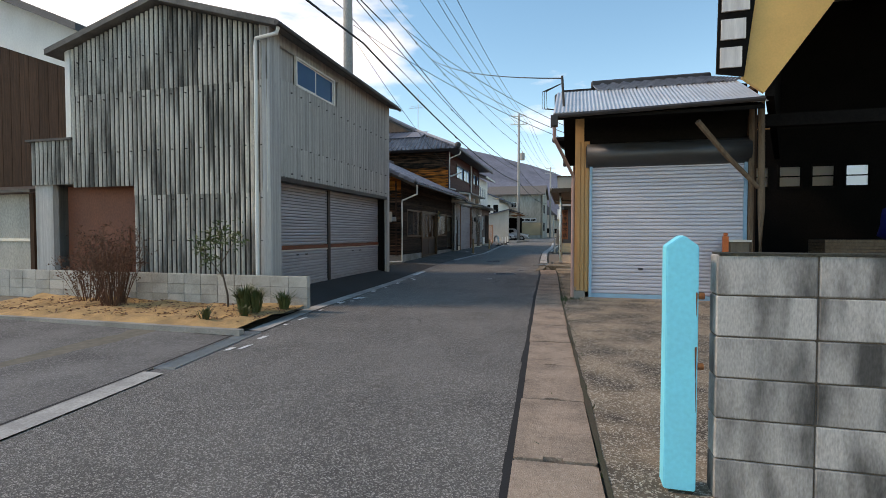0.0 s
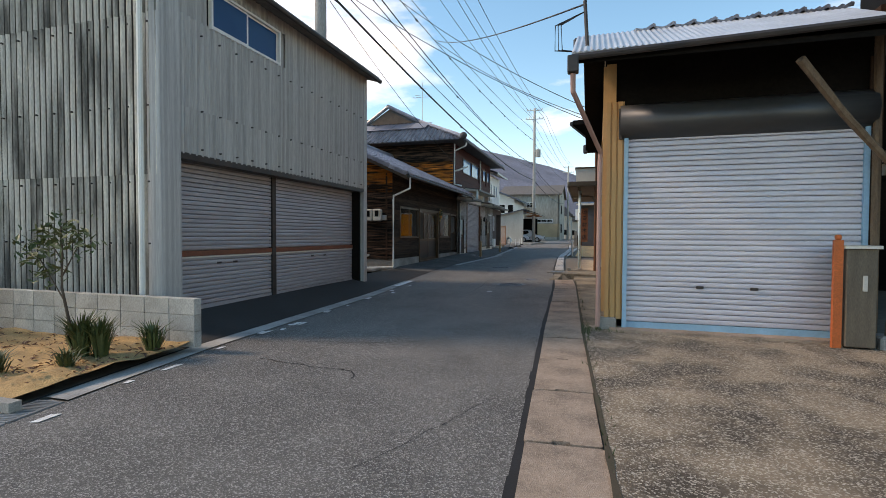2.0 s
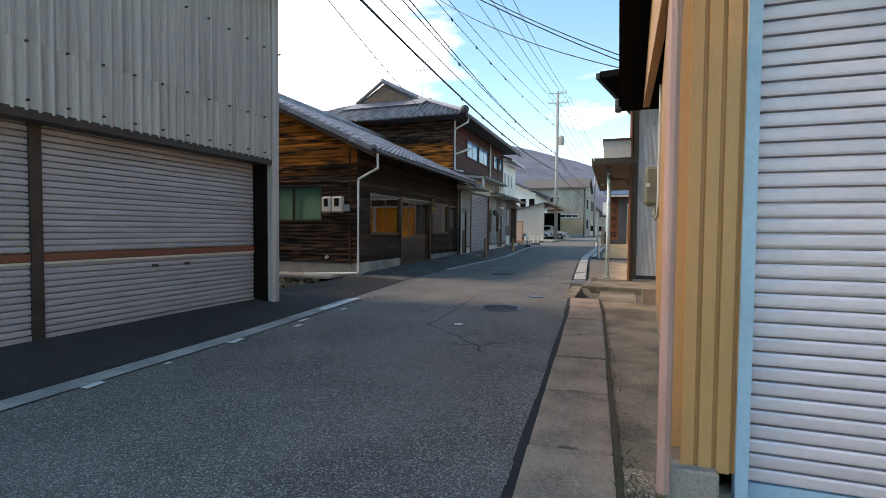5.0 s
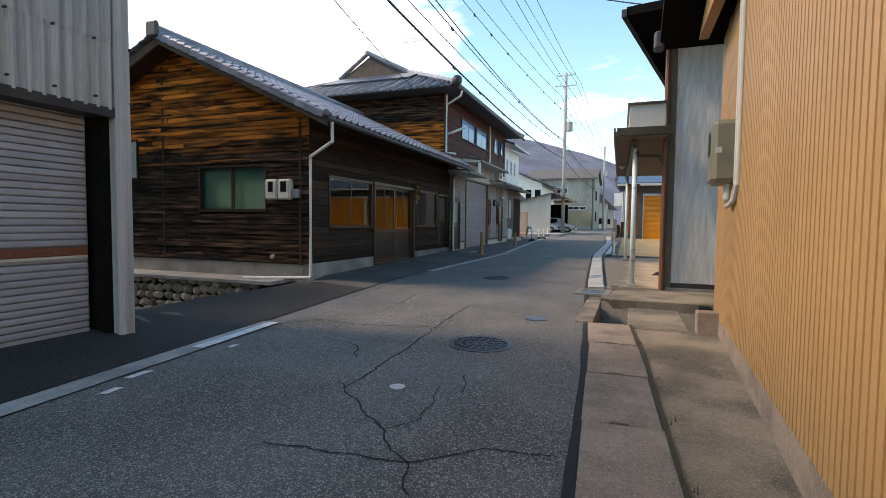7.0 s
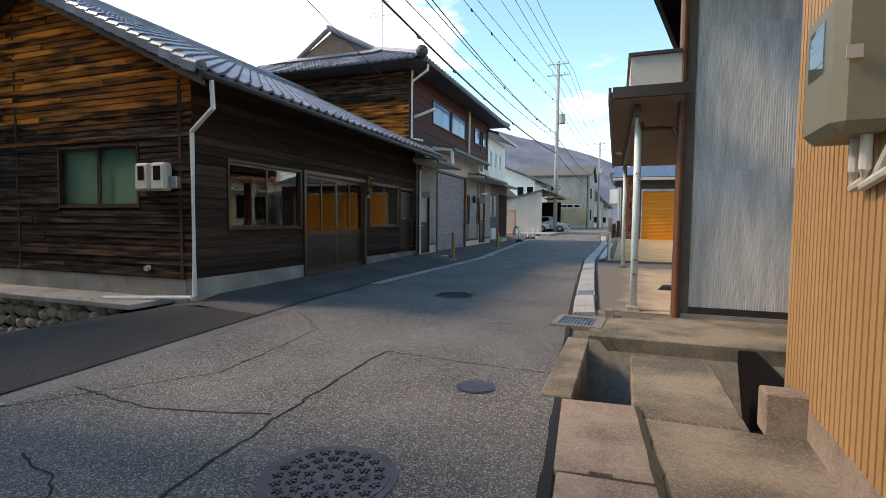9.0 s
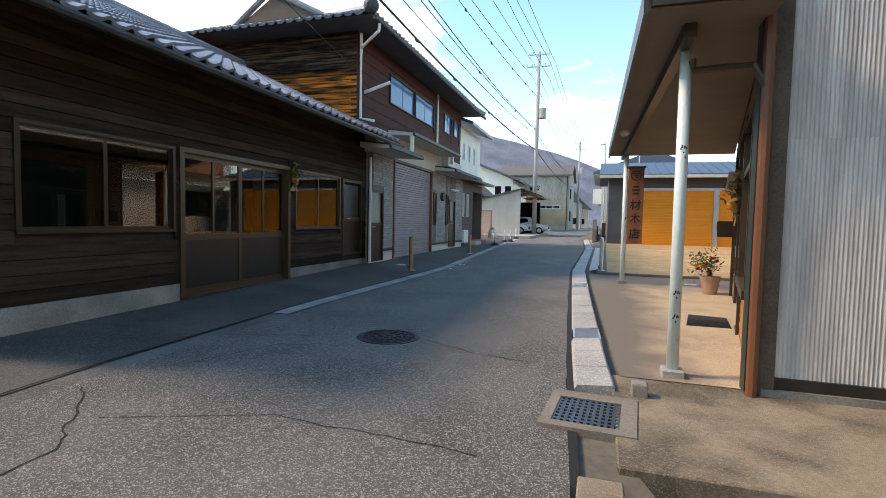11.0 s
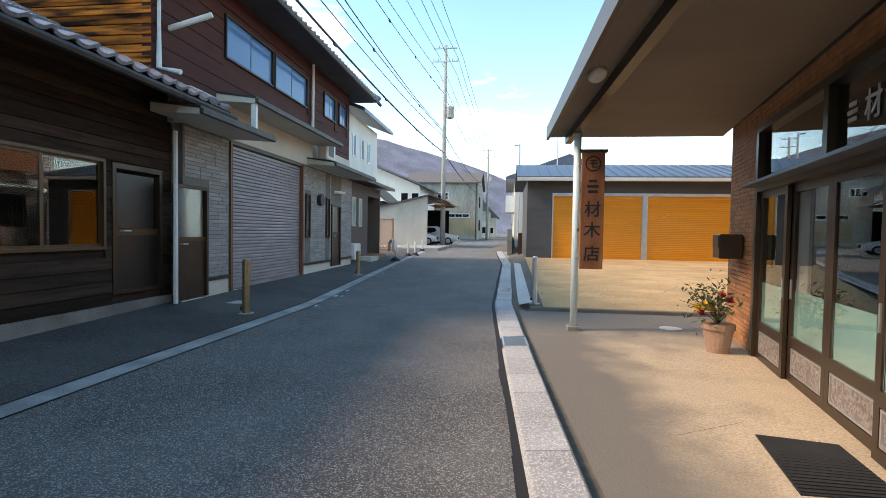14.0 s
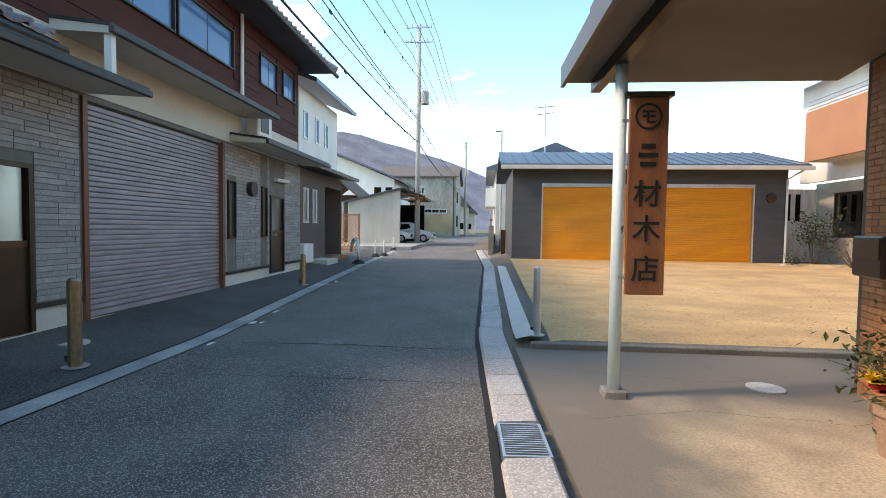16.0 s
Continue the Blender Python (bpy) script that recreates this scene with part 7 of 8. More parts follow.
for a, b, w in ((17.3, 15.9, 0.12), (9.7, 9.55, 0.1), (13.6, 13.35, 0.08), (11.7, 11.5, 0.08), (33.6, 33.4, 0.09)):
    y = b
    while y < a:
        l = min(a - y, 0.35)
        xo = x_left(y)
        prism(marks, [(xo - 0.02 - (0.13 if w > 0.11 else -0.06), y, zr(y) + 0.017), (xo + (0.0 if w > 0.11 else 0.14), y, zr(y) + 0.017), (xo + (-0.02 if w > 0.11 else 0.1), y + l, zr(y + l) + 0.017), (xo - (0.16 if w > 0.11 else -0.02), y + l, zr(y + l) + 0.017)], (0, 0, 0.003))
        y += 0.36
for k in range(26):
    y = rs.choice((rs.uniform(4, 10), rs.uniform(9, 17), rs.uniform(30, 45), rs.uniform(34, 60)))
    x = x_left(y) + rs.uniform(0.05, 0.22)
    l, w = rs.uniform(0.08, 0.3), rs.uniform(0.03, 0.07)
    prism(marks, [(x, y, zr(y) + 0.006), (x + w, y + 0.02, zr(y) + 0.006), (x + w * 0.8, y + l, zr(y + l) + 0.006), (x - 0.02, y + l * 0.8, zr(y + l) + 0.006)], (0, 0, 0.003))
tagged(solo("worn_paint_marks", marks, PAINT, "broken remains of the white edge marking", kind="stuff"), kind="stuff")

SEAM = mat("crack_filler", (0.016, 0.016, 0.017), 0.9, None, 5)


def crack(pts, w, seed, bm, dz=0.005):
    q = []
    for (x0, y0), (x1, y1) in zip(pts, pts[1:]):
        n = max(2, int(math.hypot(x1 - x0, y1 - y0) / 0.07))
        for k in range(n):
            f = k / n
            x, y = x0 + (x1 - x0) * f, y0 + (y1 - y0) * f
            d = 0.05 * noise.noise((x * 4, y * 4, seed)) + 0.02 * noise.noise((x * 15, y * 15, seed))
            q.append((x + d, y + d * 0.7))
    for (x0, y0), (x1, y1) in zip(q, q[1:]):
        l = math.hypot(x1 - x0, y1 - y0) or 1
        ww = w * (0.6 + 0.8 * abs(noise.noise((x0 * 6, y0 * 6, seed))))
        nx, ny = -(y1 - y0) / l * ww, (x1 - x0) / l * ww
        vs = [bm.verts.new((x, y, zr(y) + dz)) for x, y in ((x0 - nx, y0 - ny), (x0 + nx, y0 + ny), (x1 + nx, y1 + ny), (x1 - nx, y1 - ny))]
        bm.faces.new(vs)


bm = B()
for i, (pts, w) in enumerate((
        ([(-4.0, 9.35), (-3.2, 9.5), (-2.46, 9.8), (-2.06, 10.28)], 0.006), ([(-3.95, 8.4), (-3.2, 8.25), (-2.65, 8.24), (-2.5, 7.9)], 0.009), ([(-1.6, 6.2), (-1.0, 7.8)], 0.004),
        ([(-3.2, 15.5), (-2.6, 15.0), (-2.0, 14.36), (-1.8, 14.0)], 0.010), ([(-3.0, 14.3), (-1.98, 14.4), (-1.6, 14.75), (-1.1, 14.8)], 0.009), ([(-2.29, 15.74), (-2.17, 15.03), (-2.4, 14.7)], 0.006), ([(-2.16, 16.15), (-2.03, 15.54)], 0.006),
        ([(-3.3, 19.85), (-3.22, 18.0), (-3.1, 16.9), (-3.05, 15.3)], 0.012), ([(-5.25, 17.82), (-4.2, 17.7), (-3.2, 17.97)], 0.009), ([(-3.3, 19.85), (-2.2, 19.75), (-1.38, 19.7)], 0.008), ([(-4.3, 16.9), (-3.7, 16.7), (-3.4, 16.2)], 0.009),
        ([(-5.3, 17.3), (-4.4, 18.6), (-4.6, 20.5), (-5.6, 21.4)], 0.008), ([(-5.6, 32.3), (-4.0, 32.4), (-2.1, 32.34)], 0.011), ([(-5.7, 30.95), (-4, 31.05), (-2.0, 31.03)], 0.006), ([(-3.4, 24.0), (-2.6, 23.6), (-2.0, 23.5)], 0.008), ([(-5.8, 23.3), (-4.8, 23.7), (-4.3, 23.9)], 0.01), ([(-5.3, 22.2), (-4.9, 23.2), (-4.4, 23.3)], 0.008), ([(-4.9, 20.9), (-3.7, 21.4), (-2.0, 21.3)], 0.006))):
    crack(pts, w, i, bm)
tagged(solo("road_cracks", bm, SEAM, "dark open cracks and patch seams in the asphalt", kind="stuff"), kind="stuff")
bm = B()
for pts, off in (((-8, 21), 0.0), ((21, 60), 0.0)):
    y = pts[0]
    while y < pts[1]:
        w = 0.012 + 0.02 * abs(noise.noise((y * 3, 4, 0)))
        vs = [(x_left(y) - 0.29 - w, y), (x_left(y) - 0.268, y), (x_left(y + 0.3) - 0.268, y + 0.3), (x_left(y + 0.3) - 0.29 - w, y + 0.3)]
        bm.faces.new([bm.verts.new((a, b, zr(b) + 0.016)) for a, b in vs])
        vs = [(x_right(y) - w * 2 - 0.03, y), (x_right(y) + 0.004, y), (x_right(y + 0.3) + 0.004, y + 0.3), (x_right(y + 0.3) - w * 2 - 0.03, y + 0.3)]
        bm.faces.new([bm.verts.new((a, b, zr(b) + 0.006)) for a, b in vs])
        y += 0.3
tagged(solo("edge_dirt", bm, SEAM, "dark dirt gathered along the edges of the lane", kind="stuff"), kind="stuff")

bm = B()
for i, pts in enumerate(([(-1.2, 30.2), (-0.2, 30.5), (0.9, 30.3), (2.4, 30.9)], [(-0.6, 26.9), (0.1, 27.3)], [(0.4, 31.9), (0.9, 30.8)], [(-1.3, 31.6), (0.2, 31.3), (1.2, 31.6)])):
    crack(pts, 0.0025, 40 + i, bm, 0.026)
tagged(solo("terrace_cracks", bm, SEAM, "fine dark cracks in the terrace mortar", kind="stuff"), kind="stuff")
# soil and moss in the joint beside the drain covers
bm = B()
y = -6.0
while y < 18.8:
    w0, w1 = (0.02 + 0.035 * abs(noise.noise((q * 2.3, 9, 0))) for q in (y, y + 0.25))
    f = lambda q: x_right(q) + 0.565
    bm.faces.new([bm.verts.new((a, b, zr(b) + 0.04)) for a, b in ((f(y) - w0 * 0.5, y), (f(y) + w0, y), (f(y + 0.25) + w1, y + 0.25), (f(y + 0.25) - w1 * 0.5, y + 0.25))])
    y += 0.25
tagged(solo("joint_soil", bm, mat("joint_soil", (0.07, 0.05, 0.032), 0.95, (0.04, 0.045, 0.02), 5), "dark soil and moss in the joint beside the drain covers", kind="stuff"), kind="stuff")
bm = B()
rs = random.Random(77)
for k in range(260):
    y = rs.choice((rs.gauss(11.15, 0.15), rs.uniform(3, 18.5), rs.gauss(11.0, 0.3)))
    x = x_right(y) + 0.57 + rs.uniform(-0.02, 0.1) if rs.random() < 0.6 else rs.uniform(-0.25, 0.3)
    if x > x_right(y) + 0.7:
        y = 11.2 + rs.uniform(-0.1, 0.08)
    h = rs.uniform(0.02, 0.07)
    d = Vector((rs.uniform(-0.04, 0.04), rs.uniform(-0.04, 0.04), h))
    p = Vector((x, y, zr(y) + 0.03))
    bm.faces.new([bm.verts.new(q) for q in (p - Vector((0.006, 0, 0)), p + Vector((0.006, 0.003, 0)), p + d)])
tagged(solo("weeds", bm, LEAF, "small weeds at the foot of the tan wall", "weeds", "stuff"), kind="stuff")
# straw and pebbles on the sandy yard
bm = B()
for k in range(3200):
    y = 32.65 + abs(rs.gauss(0, 3.5))
    x = rs.uniform(x_right(min(y, 44)) + 1.0, 9)
    if y < 44.2:
        s = rs.uniform(0.008, 0.035)
        a = rs.uniform(0, 6.28)
        z = ground_z(x, y) + 0.02 * noise.noise((x, y, 0)) + 0.012
        u, v = Vector((math.cos(a), math.sin(a), 0)) * s, Vector((-math.sin(a), math.cos(a), 0)) * s * 0.3
        p = Vector((x, y, z))
        bm.faces.new([bm.verts.new(q) for q in (p - u, p - v, p + u + Vector((0, 0, 0.012)), p + v)])
tagged(solo("straw_litter", bm, SOIL, "dry straw and pebbles strewn over the yard", "litter", "stuff"), kind="stuff")

# ---- bollards and barriers ----
def bollard(x, y, h, r, material, label):
    z = ground_z(x, y)
    t = thing("bollard", (x, y, z), label, "bollard", "bollards along the lane")
    part("shaft", tb([(x, y, z), (x, y, z + h)], r, 18), material, t, smooth=False)
    part("cap", tb([(x, y, z + h), (x, y, z + h + 0.02), (x, y, z + h + 0.03)], r * 0.96, 18, r * 0.6), material, t)
    part("base_plate", tb([(x, y, z), (x, y, z + 0.012)], r * 2.0, 16), STEEL, t)
    part("lock", bx(x - r - 0.03, x - r + 0.01, y - 0.03, y + 0.01, z + 0.06, z + 0.12), DARKSTEEL, t)


BOLLARD = mat("brass_steel", (0.36, 0.27, 0.16), 0.3, (0.28, 0.2, 0.12), 4, (1, 1, 0.4), 40, 0.03, metal=0.7)
bollard(-6.3, 30.95, 0.9, 0.065, BOLLARD, "brushed steel lift-out bollard on the pavement")
bollard(-6.45, 37.9, 0.72, 0.065, BOLLARD, "brushed steel lift-out bollard on the pavement")
bollard(-1.33, 33.0, 0.92, 0.055, STEEL, "stainless steel bollard beside the yard")
CHAINWHITE = WHITEPAINT
for x, y in ((-6.9, 48.0), (-6.7, 48.9), (-7.1, 53.5)):
    z = ground_z(x, y)
    t = thing("chain_post", (x, y, z), "white chain post on a black rubber foot", "post", "white chain posts")
    part("shaft", tb([(x, y, z + 0.08), (x, y, z + 0.75)], 0.035, 10), CHAINWHITE, t)
    part("foot", tb([(x, y, z), (x, y, z + 0.16)], 0.24, 14, 0.1), RUBBER, t)
t = thing("hoop_barrier", (-6.8, 44.5, ground_z(-6.8, 44.5)), "white tubular hoop barrier", "barrier")
z = ground_z(-6.8, 44.5)
part("hoop", tb([(-6.7, 44.2, z), (-6.7, 44.2, z + 0.6), (-6.8, 44.4, z + 0.85), (-7.0, 44.8, z + 0.9), (-7.2, 45.2, z + 0.75), (-7.25, 45.3, z + 0.4)], 0.07, 10), CHAINWHITE, t, smooth=True)
part("foot", tb([(-6.7, 44.2, z), (-6.7, 44.2, z + 0.14)], 0.26, 14, 0.12), RUBBER, t)

# ---- lattice fence ----
lf = thing("lattice_fence", (-8.6, 50, 0.5), "orange-painted diagonal lattice fence panel", "fence")
fx0, fx1, fz0, fz1, fy = -9.6, -8.2, 0.6, 2.3, 50.0
bm = bx(fx0, fx1, fy - 0.03, fy + 0.03, fz0, fz0 + 0.07)
part("rail", bm, TERRACOTTA, lf)
part("rail", bx(fx0, fx1, fy - 0.03, fy + 0.03, fz1, fz1 + 0.07), TERRACOTTA, lf)
part("post", bx(fx1, fx1 + 0.08, fy - 0.04, fy + 0.04, 0.4, fz1 + 0.1), TERRACOTTA, lf)
part("post", bx(fx0 - 0.08, fx0, fy - 0.04, fy + 0.04, 0.4, fz1 + 0.1), TERRACOTTA, lf)
LATH = mat("orange_lath", (0.62, 0.20, 0.05), 0.7, None, 4)
for s in (1, -1):
    for k in range(-8, 9):
        xc = (fx0 + fx1) / 2 + k * 0.2
        a, b = (xc - 0.85 * s, fz0), (xc + 0.85 * s, fz1)
        lo, hi = max(fx0, min(a[0], b[0])), min(fx1, max(a[0], b[0]))
        if hi - lo > 0.08:
            f = lambda x: fz0 + (x - a[0]) / (b[0] - a[0]) * (fz1 - fz0)
            part("lath", tb([(lo, fy + 0.012 * s, f(lo)), (hi, fy + 0.012 * s, f(hi))], 0.017, 4), LATH, lf)

# ---- parked cars, noses to the lane ----
def parked_car(nose, y, z, length, height, label):
    c = thing("car", (nose - length / 2, y, z), label, "car", "cars in the carport")
    w = 0.82
    X = lambda u: nose - u * length
    side = [(0.0, 0.35), (0.0, 0.62), (0.03, 0.74), (0.2, 0.88), (0.25, 0.9), (0.37, height - 0.06), (0.45, height), (0.85, height - 0.02), (0.95, height * 0.7), (1.0, 0.75), (1.0, 0.35), (0.9, 0.25), (0.1, 0.25)]
    bm = prism(B(), [(X(u), y - w, z + h) for u, h in side], (0, 2 * w, 0))
    for v in bm.verts:
        if v.co.z > z + 0.95:
            v.co.y = y + (v.co.y - y) * 0.84
    bmesh.ops.bevel(bm, geom=list(bm.edges), offset=0.05, segments=2, affect="EDGES")
    body = part("body", bm, CARPAINT, c, smooth=True)
    part("windscreen", prism(B(), [(X(0.255), y - 0.66, z + 0.94), (X(0.365), y - 0.6, z + height - 0.1), (X(0.365), y + 0.6, z + height - 0.1), (X(0.255), y + 0.66, z + 0.94)], (0.03, 0, 0.02)), BLACK, body)
    for s in (-1, 1):
        for a, b in ((0.4, 0.6), (0.62, 0.82)):
            part("side_window", prism(B(), [(X(a), y + s * 0.76, z + 0.95), (X(b), y + s * 0.76, z + 0.95), (X(b - 0.01), y + s * 0.70, z + height - 0.14), (X(a + 0.04), y + s * 0.70, z + height - 0.14)], (0, s * 0.03, 0)), BLACK, body)
        part("headlight", bx(X(0.06), X(-0.004), y + s * 0.66 - 0.12, y + s * 0.66 + 0.12, z + 0.62, z + 0.76, 0.02), STEEL, body)
        for u in (0.18, 0.8):
            wheel = part("wheel", tb([(X(u), y + s * 0.66, z + 0.3), (X(u), y + s * 0.84, z + 0.3)], 0.3, 20), RUBBER, c)
            part("rim", tb([(X(u), y + s * 0.83, z + 0.3), (X(u), y + s * 0.855, z + 0.3)], 0.19, 14), STEEL, wheel)
    part("grille", bx(X(0.01), X(-0.006), y - 0.4, y + 0.4, z + 0.45, z + 0.6), BLACK, body)
    part("bumper", bx(X(0.03), X(-0.02), y - 0.78, y + 0.78, z + 0.28, z + 0.43, 0.03), CARPAINT, body)


solo("carport_floor", bx(-12, -6.2, 54, 67, 0.4, 0.66), CONCRETE, "pale concrete parking pad")
parked_car(-7.3, 61.7, 0.66, 3.4, 1.75, "white compact van parked in the carport")
parked_car(-5.9, 64.3, 0.66, 4.2, 1.5, "white saloon car parked beside the carport")

# ---- on the tan wall: meter cabinet and conduits ----
mc = thing("meter_cabinet", (0.2, 18.4, 1.95), "olive grey electric meter cabinet with pale conduits", "meter cabinet")
bm = box(B(), -0.29, -0.03, 6.37, 6.92, 1.98, 2.66, 0.05, TF)
cab = part("cabinet", bm, METERGREY, mc)
part("meter_glass", box(B(), -0.295, -0.285, 6.55, 6.8, 2.3, 2.55, m=TF), GLASS, cab)
part("latch", box(B(), -0.26, -0.2, 6.335, 6.35, 2.3, 2.36, m=TF), STEEL, cab)
for o in (6.5, 6.64):
    pts = [TF @ Vector(p) for p in ((-0.12, o, 1.98), (-0.12, o, 1.82), (-0.1, o + 0.08, 1.74), (-0.07, o - 0.15, 1.8), (-0.06, o - 0.3, 1.95), (-0.06, o - 0.3, 2.3), (-0.06, o - 0.3, 4.0))]
    part("conduit", tube(B(), pts, 0.026, 8), CREAM, mc)

# ---- mailbox, doormat, pot, wreaths ----
mbx = thing("mailbox", (1.2, 30.4, 1.38), "dark bronze wall mailbox", "mailbox")
part("body", sbox(B(), -0.3, -0.01, 7.15, 7.6, 1.38, 1.72, 0.015), BRONZE, mbx)
part("flap", sbox(B(), -0.31, -0.3, 7.18, 7.57, 1.53, 1.7), BRONZE_LIGHT, mbx)
dm = thing("doormat", (0.2, 26.5, 0.17), "black ribbed rubber doormat", "doormat")
part("mat", prism(B(), [(-0.16, 26.12, 0.165), (0.42, 26.12, 0.165), (0.52, 26.9, 0.175), (0.0, 27.0, 0.175)], (0, 0, 0.012)), RUBBER, dm)
for k in range(18):
    f = k / 18
    part("rib", prism(B(), [(-0.15 + 0.16 * f, 26.14 + 0.86 * f, 0.177), (0.42 + 0.1 * f, 26.14 + 0.77 * f, 0.177), (0.42 + 0.1 * f, 26.16 + 0.77 * f, 0.177), (-0.15 + 0.16 * f, 26.16 + 0.86 * f, 0.177)], (0, 0, 0.008)), RUBBER, dm)


def leaves(bm, centre, spread, n, size, seed, up=0.3, flat=1.0):
    r = random.Random(seed)
    for _ in range(n):
        p = Vector(centre) + Vector((r.gauss(0, spread), r.gauss(0, spread), r.gauss(0, spread * flat)))
        a, b = r.uniform(0, 360), r.uniform(-60, 60)
        m = Matrix.Translation(p) @ pose(0, 0, 0, b, r.uniform(-50, 50), a)
        s = size * r.uniform(0.6, 1.3)
        vs = [bm.verts.new(m @ Vector(q)) for q in ((0, -s, 0), (s * 0.35, 0, s * 0.12), (0, s, 0), (-s * 0.35, 0, s * 0.12))]
        bm.faces.new(vs)
    return bm


pot = thing("flower_pot", (0.82, 29.75, 0.2), "clay pot with red and yellow cut flowers and evergreen sprigs", "plant pot")
px_, py_, pz_ = 0.82, 29.75, zr(29.75) + 0.02
bm = B()
tube(bm, [(px_, py_, pz_), (px_, py_, pz_ + 0.32)], 0.13, 20, 0.185)
tube(bm, [(px_, py_, pz_ + 0.3), (px_, py_, pz_ + 0.37)], 0.2, 20)
part("pot", bm, POT, pot)
part("soil", tb([(px_, py_, pz_ + 0.37), (px_, py_, pz_ + 0.375)], 0.17, 16), SOIL, pot)
sprigs = B()
rs = random.Random(8)
for k in range(26):
    e = Vector((px_ + rs.gauss(-0.12, 0.17), py_ + rs.gauss(-0.05, 0.17), pz_ + rs.uniform(0.5, 0.85)))
    part_pts = [(px_, py_, pz_ + 0.36), Vector((px_, py_, pz_ + 0.36)).lerp(e, 0.6) + Vector((0, 0, 0.06)), e]
    tube(sprigs, part_pts, 0.005, 4, 0.002)
part("stem_clump", sprigs, BARK, pot)
part("foliage", leaves(leaves(B(), (px_ - 0.1, py_, pz_ + 0.62), 0.13, 220, 0.045, 1), (px_ - 0.15, py_ - 0.05, pz_ + 0.7), 0.16, 110, 0.035, 2), LEAF, pot)
def blooms(bm, spots, r):
    for p in spots:
        for j in range(22):
            a, b = j * 2.4, (j % 5) * 0.3
            d = Vector((math.cos(a) * math.cos(b), math.sin(a) * math.cos(b), math.sin(b)))
            c0 = Vector(p) + d * r * 0.5
            t = Vector((-d.y, d.x, 0)) * r * 0.35
            bm.faces.new([bm.verts.new(v) for v in (Vector(p), c0 + t, Vector(p) + d * r, c0 - t)])
    return bm
tagged(part("red_bloom", blooms(B(), [(px_ + 0.0, py_ - 0.1, pz_ + 0.72), (px_ + 0.08, py_ - 0.12, pz_ + 0.66), (px_ - 0.26, py_ - 0.12, pz_ + 0.5)], 0.09), RED, pot, "red flowers"), kind="stuff")
tagged(part("yellow_bloom", blooms(B(), [(px_ - 0.22, py_ - 0.14, pz_ + 0.6), (px_ - 0.15, py_ - 0.16, pz_ + 0.55), (px_ - 0.3, py_ - 0.1, pz_ + 0.56)], 0.09), YELLOW, pot, "yellow flowers"), kind="stuff")

STRAW = mat("straw_rope", (0.45, 0.32, 0.14), 0.9, (0.32, 0.22, 0.09), 8, (1, 1, 1), 60, 0.3)


def wreath(at, out, s, label):
    t = thing("straw_wreath", at, label, "wreath", "new year wreaths")
    x, y, z = at
    bm = B()
    for k in range(5):
        tube(bm, [(x + out[0] * 0.05, y + out[1] * 0.05, z + s * (0.55 - 0.2 * k)), (x + out[0] * 0.09 + 0.03 * (-1) ** k, y + out[1] * 0.09 + 0.03 * (-1) ** k, z + s * (0.47 - 0.2 * k)), (x + out[0] * 0.05, y + out[1] * 0.05, z + s * (0.36 - 0.2 * k))], 0.045 * s / 0.6, 8)
    part("rope", bm, STRAW, t, smooth=True)
    bm = B()
    for k in range(26):
        a = (k - 13) * 0.012
        tube(bm, [(x + out[0] * 0.05, y + out[1] * 0.05, z - s * 0.4), (x + out[0] * 0.07 - out[1] * a, y + out[1] * 0.07 + out[0] * a, z - s * 0.65)], 0.006, 4)
    part("tassel", bm, STRAW, t)
    bm = B()
    bmesh.ops.create_icosphere(bm, subdivisions=2, radius=0.06 * s / 0.6, matrix=Matrix.Translation((x + out[0] * 0.12, y + out[1] * 0.12, z - s * 0.2)))
    part("orange_fruit", bm, mat("orange_peel", (0.75, 0.27, 0.02), 0.5, None, 20), t, "small orange")
    tagged(part("fern", leaves(B(), (x + out[0] * 0.08, y + out[1] * 0.08, z + s * 0.1), 0.07, 60, 0.05, 4), LEAF, t), kind="stuff")


wreath((-7.7, 27.46, 2.5), (1, 0), 0.5, "straw rope wreath with an orange on the dark boards")
w1 = SF @ Vector((-0.04, 2.6, 2.0))
wreath((w1.x, w1.y, w1.z), (-0.98, 0.2), 0.6, "straw rope wreath with an orange beside the shop window")

# lettering on the shop's fanlight and soffit lamp
fl = thing("fanlight_lettering", (0.4, 26.5, 2.5), "pale lettering on the shop fanlight", "lettering")
for dz, w in ((0.06, 0.12), (0.0, 0.17), (-0.06, 0.14)):
    part("lettering_bar", sbox(B(), 0.028, 0.034, 4.16 - w / 2, 4.16 + w / 2, 2.67 + dz - 0.012, 2.68 + dz + 0.012), WHITEPAINT, fl)
for ch, c in (("\u6750", 3.84), ("\u6728", 3.52), ("\u5e97", 3.2)):
    letter("character", ch, 0.25, 0.003, WHITEPAINT, fl, SF @ pose(0.031, c, 2.67, 90, 0, -90), "white character")
sl_ = thing("soffit_lamp", (-0.75, 28.4, 3.2), "oval frosted soffit lamp", "lamp")
bm = B()
bmesh.ops.create_uvsphere(bm, u_segments=16, v_segments=8, radius=0.14, matrix=Matrix.Translation((-1.02, 28.3, 3.33)) @ Matrix.Diagonal((0.7, 1.5, 0.5, 1)))
part("shade", bm, CREAM, sl_, smooth=True)

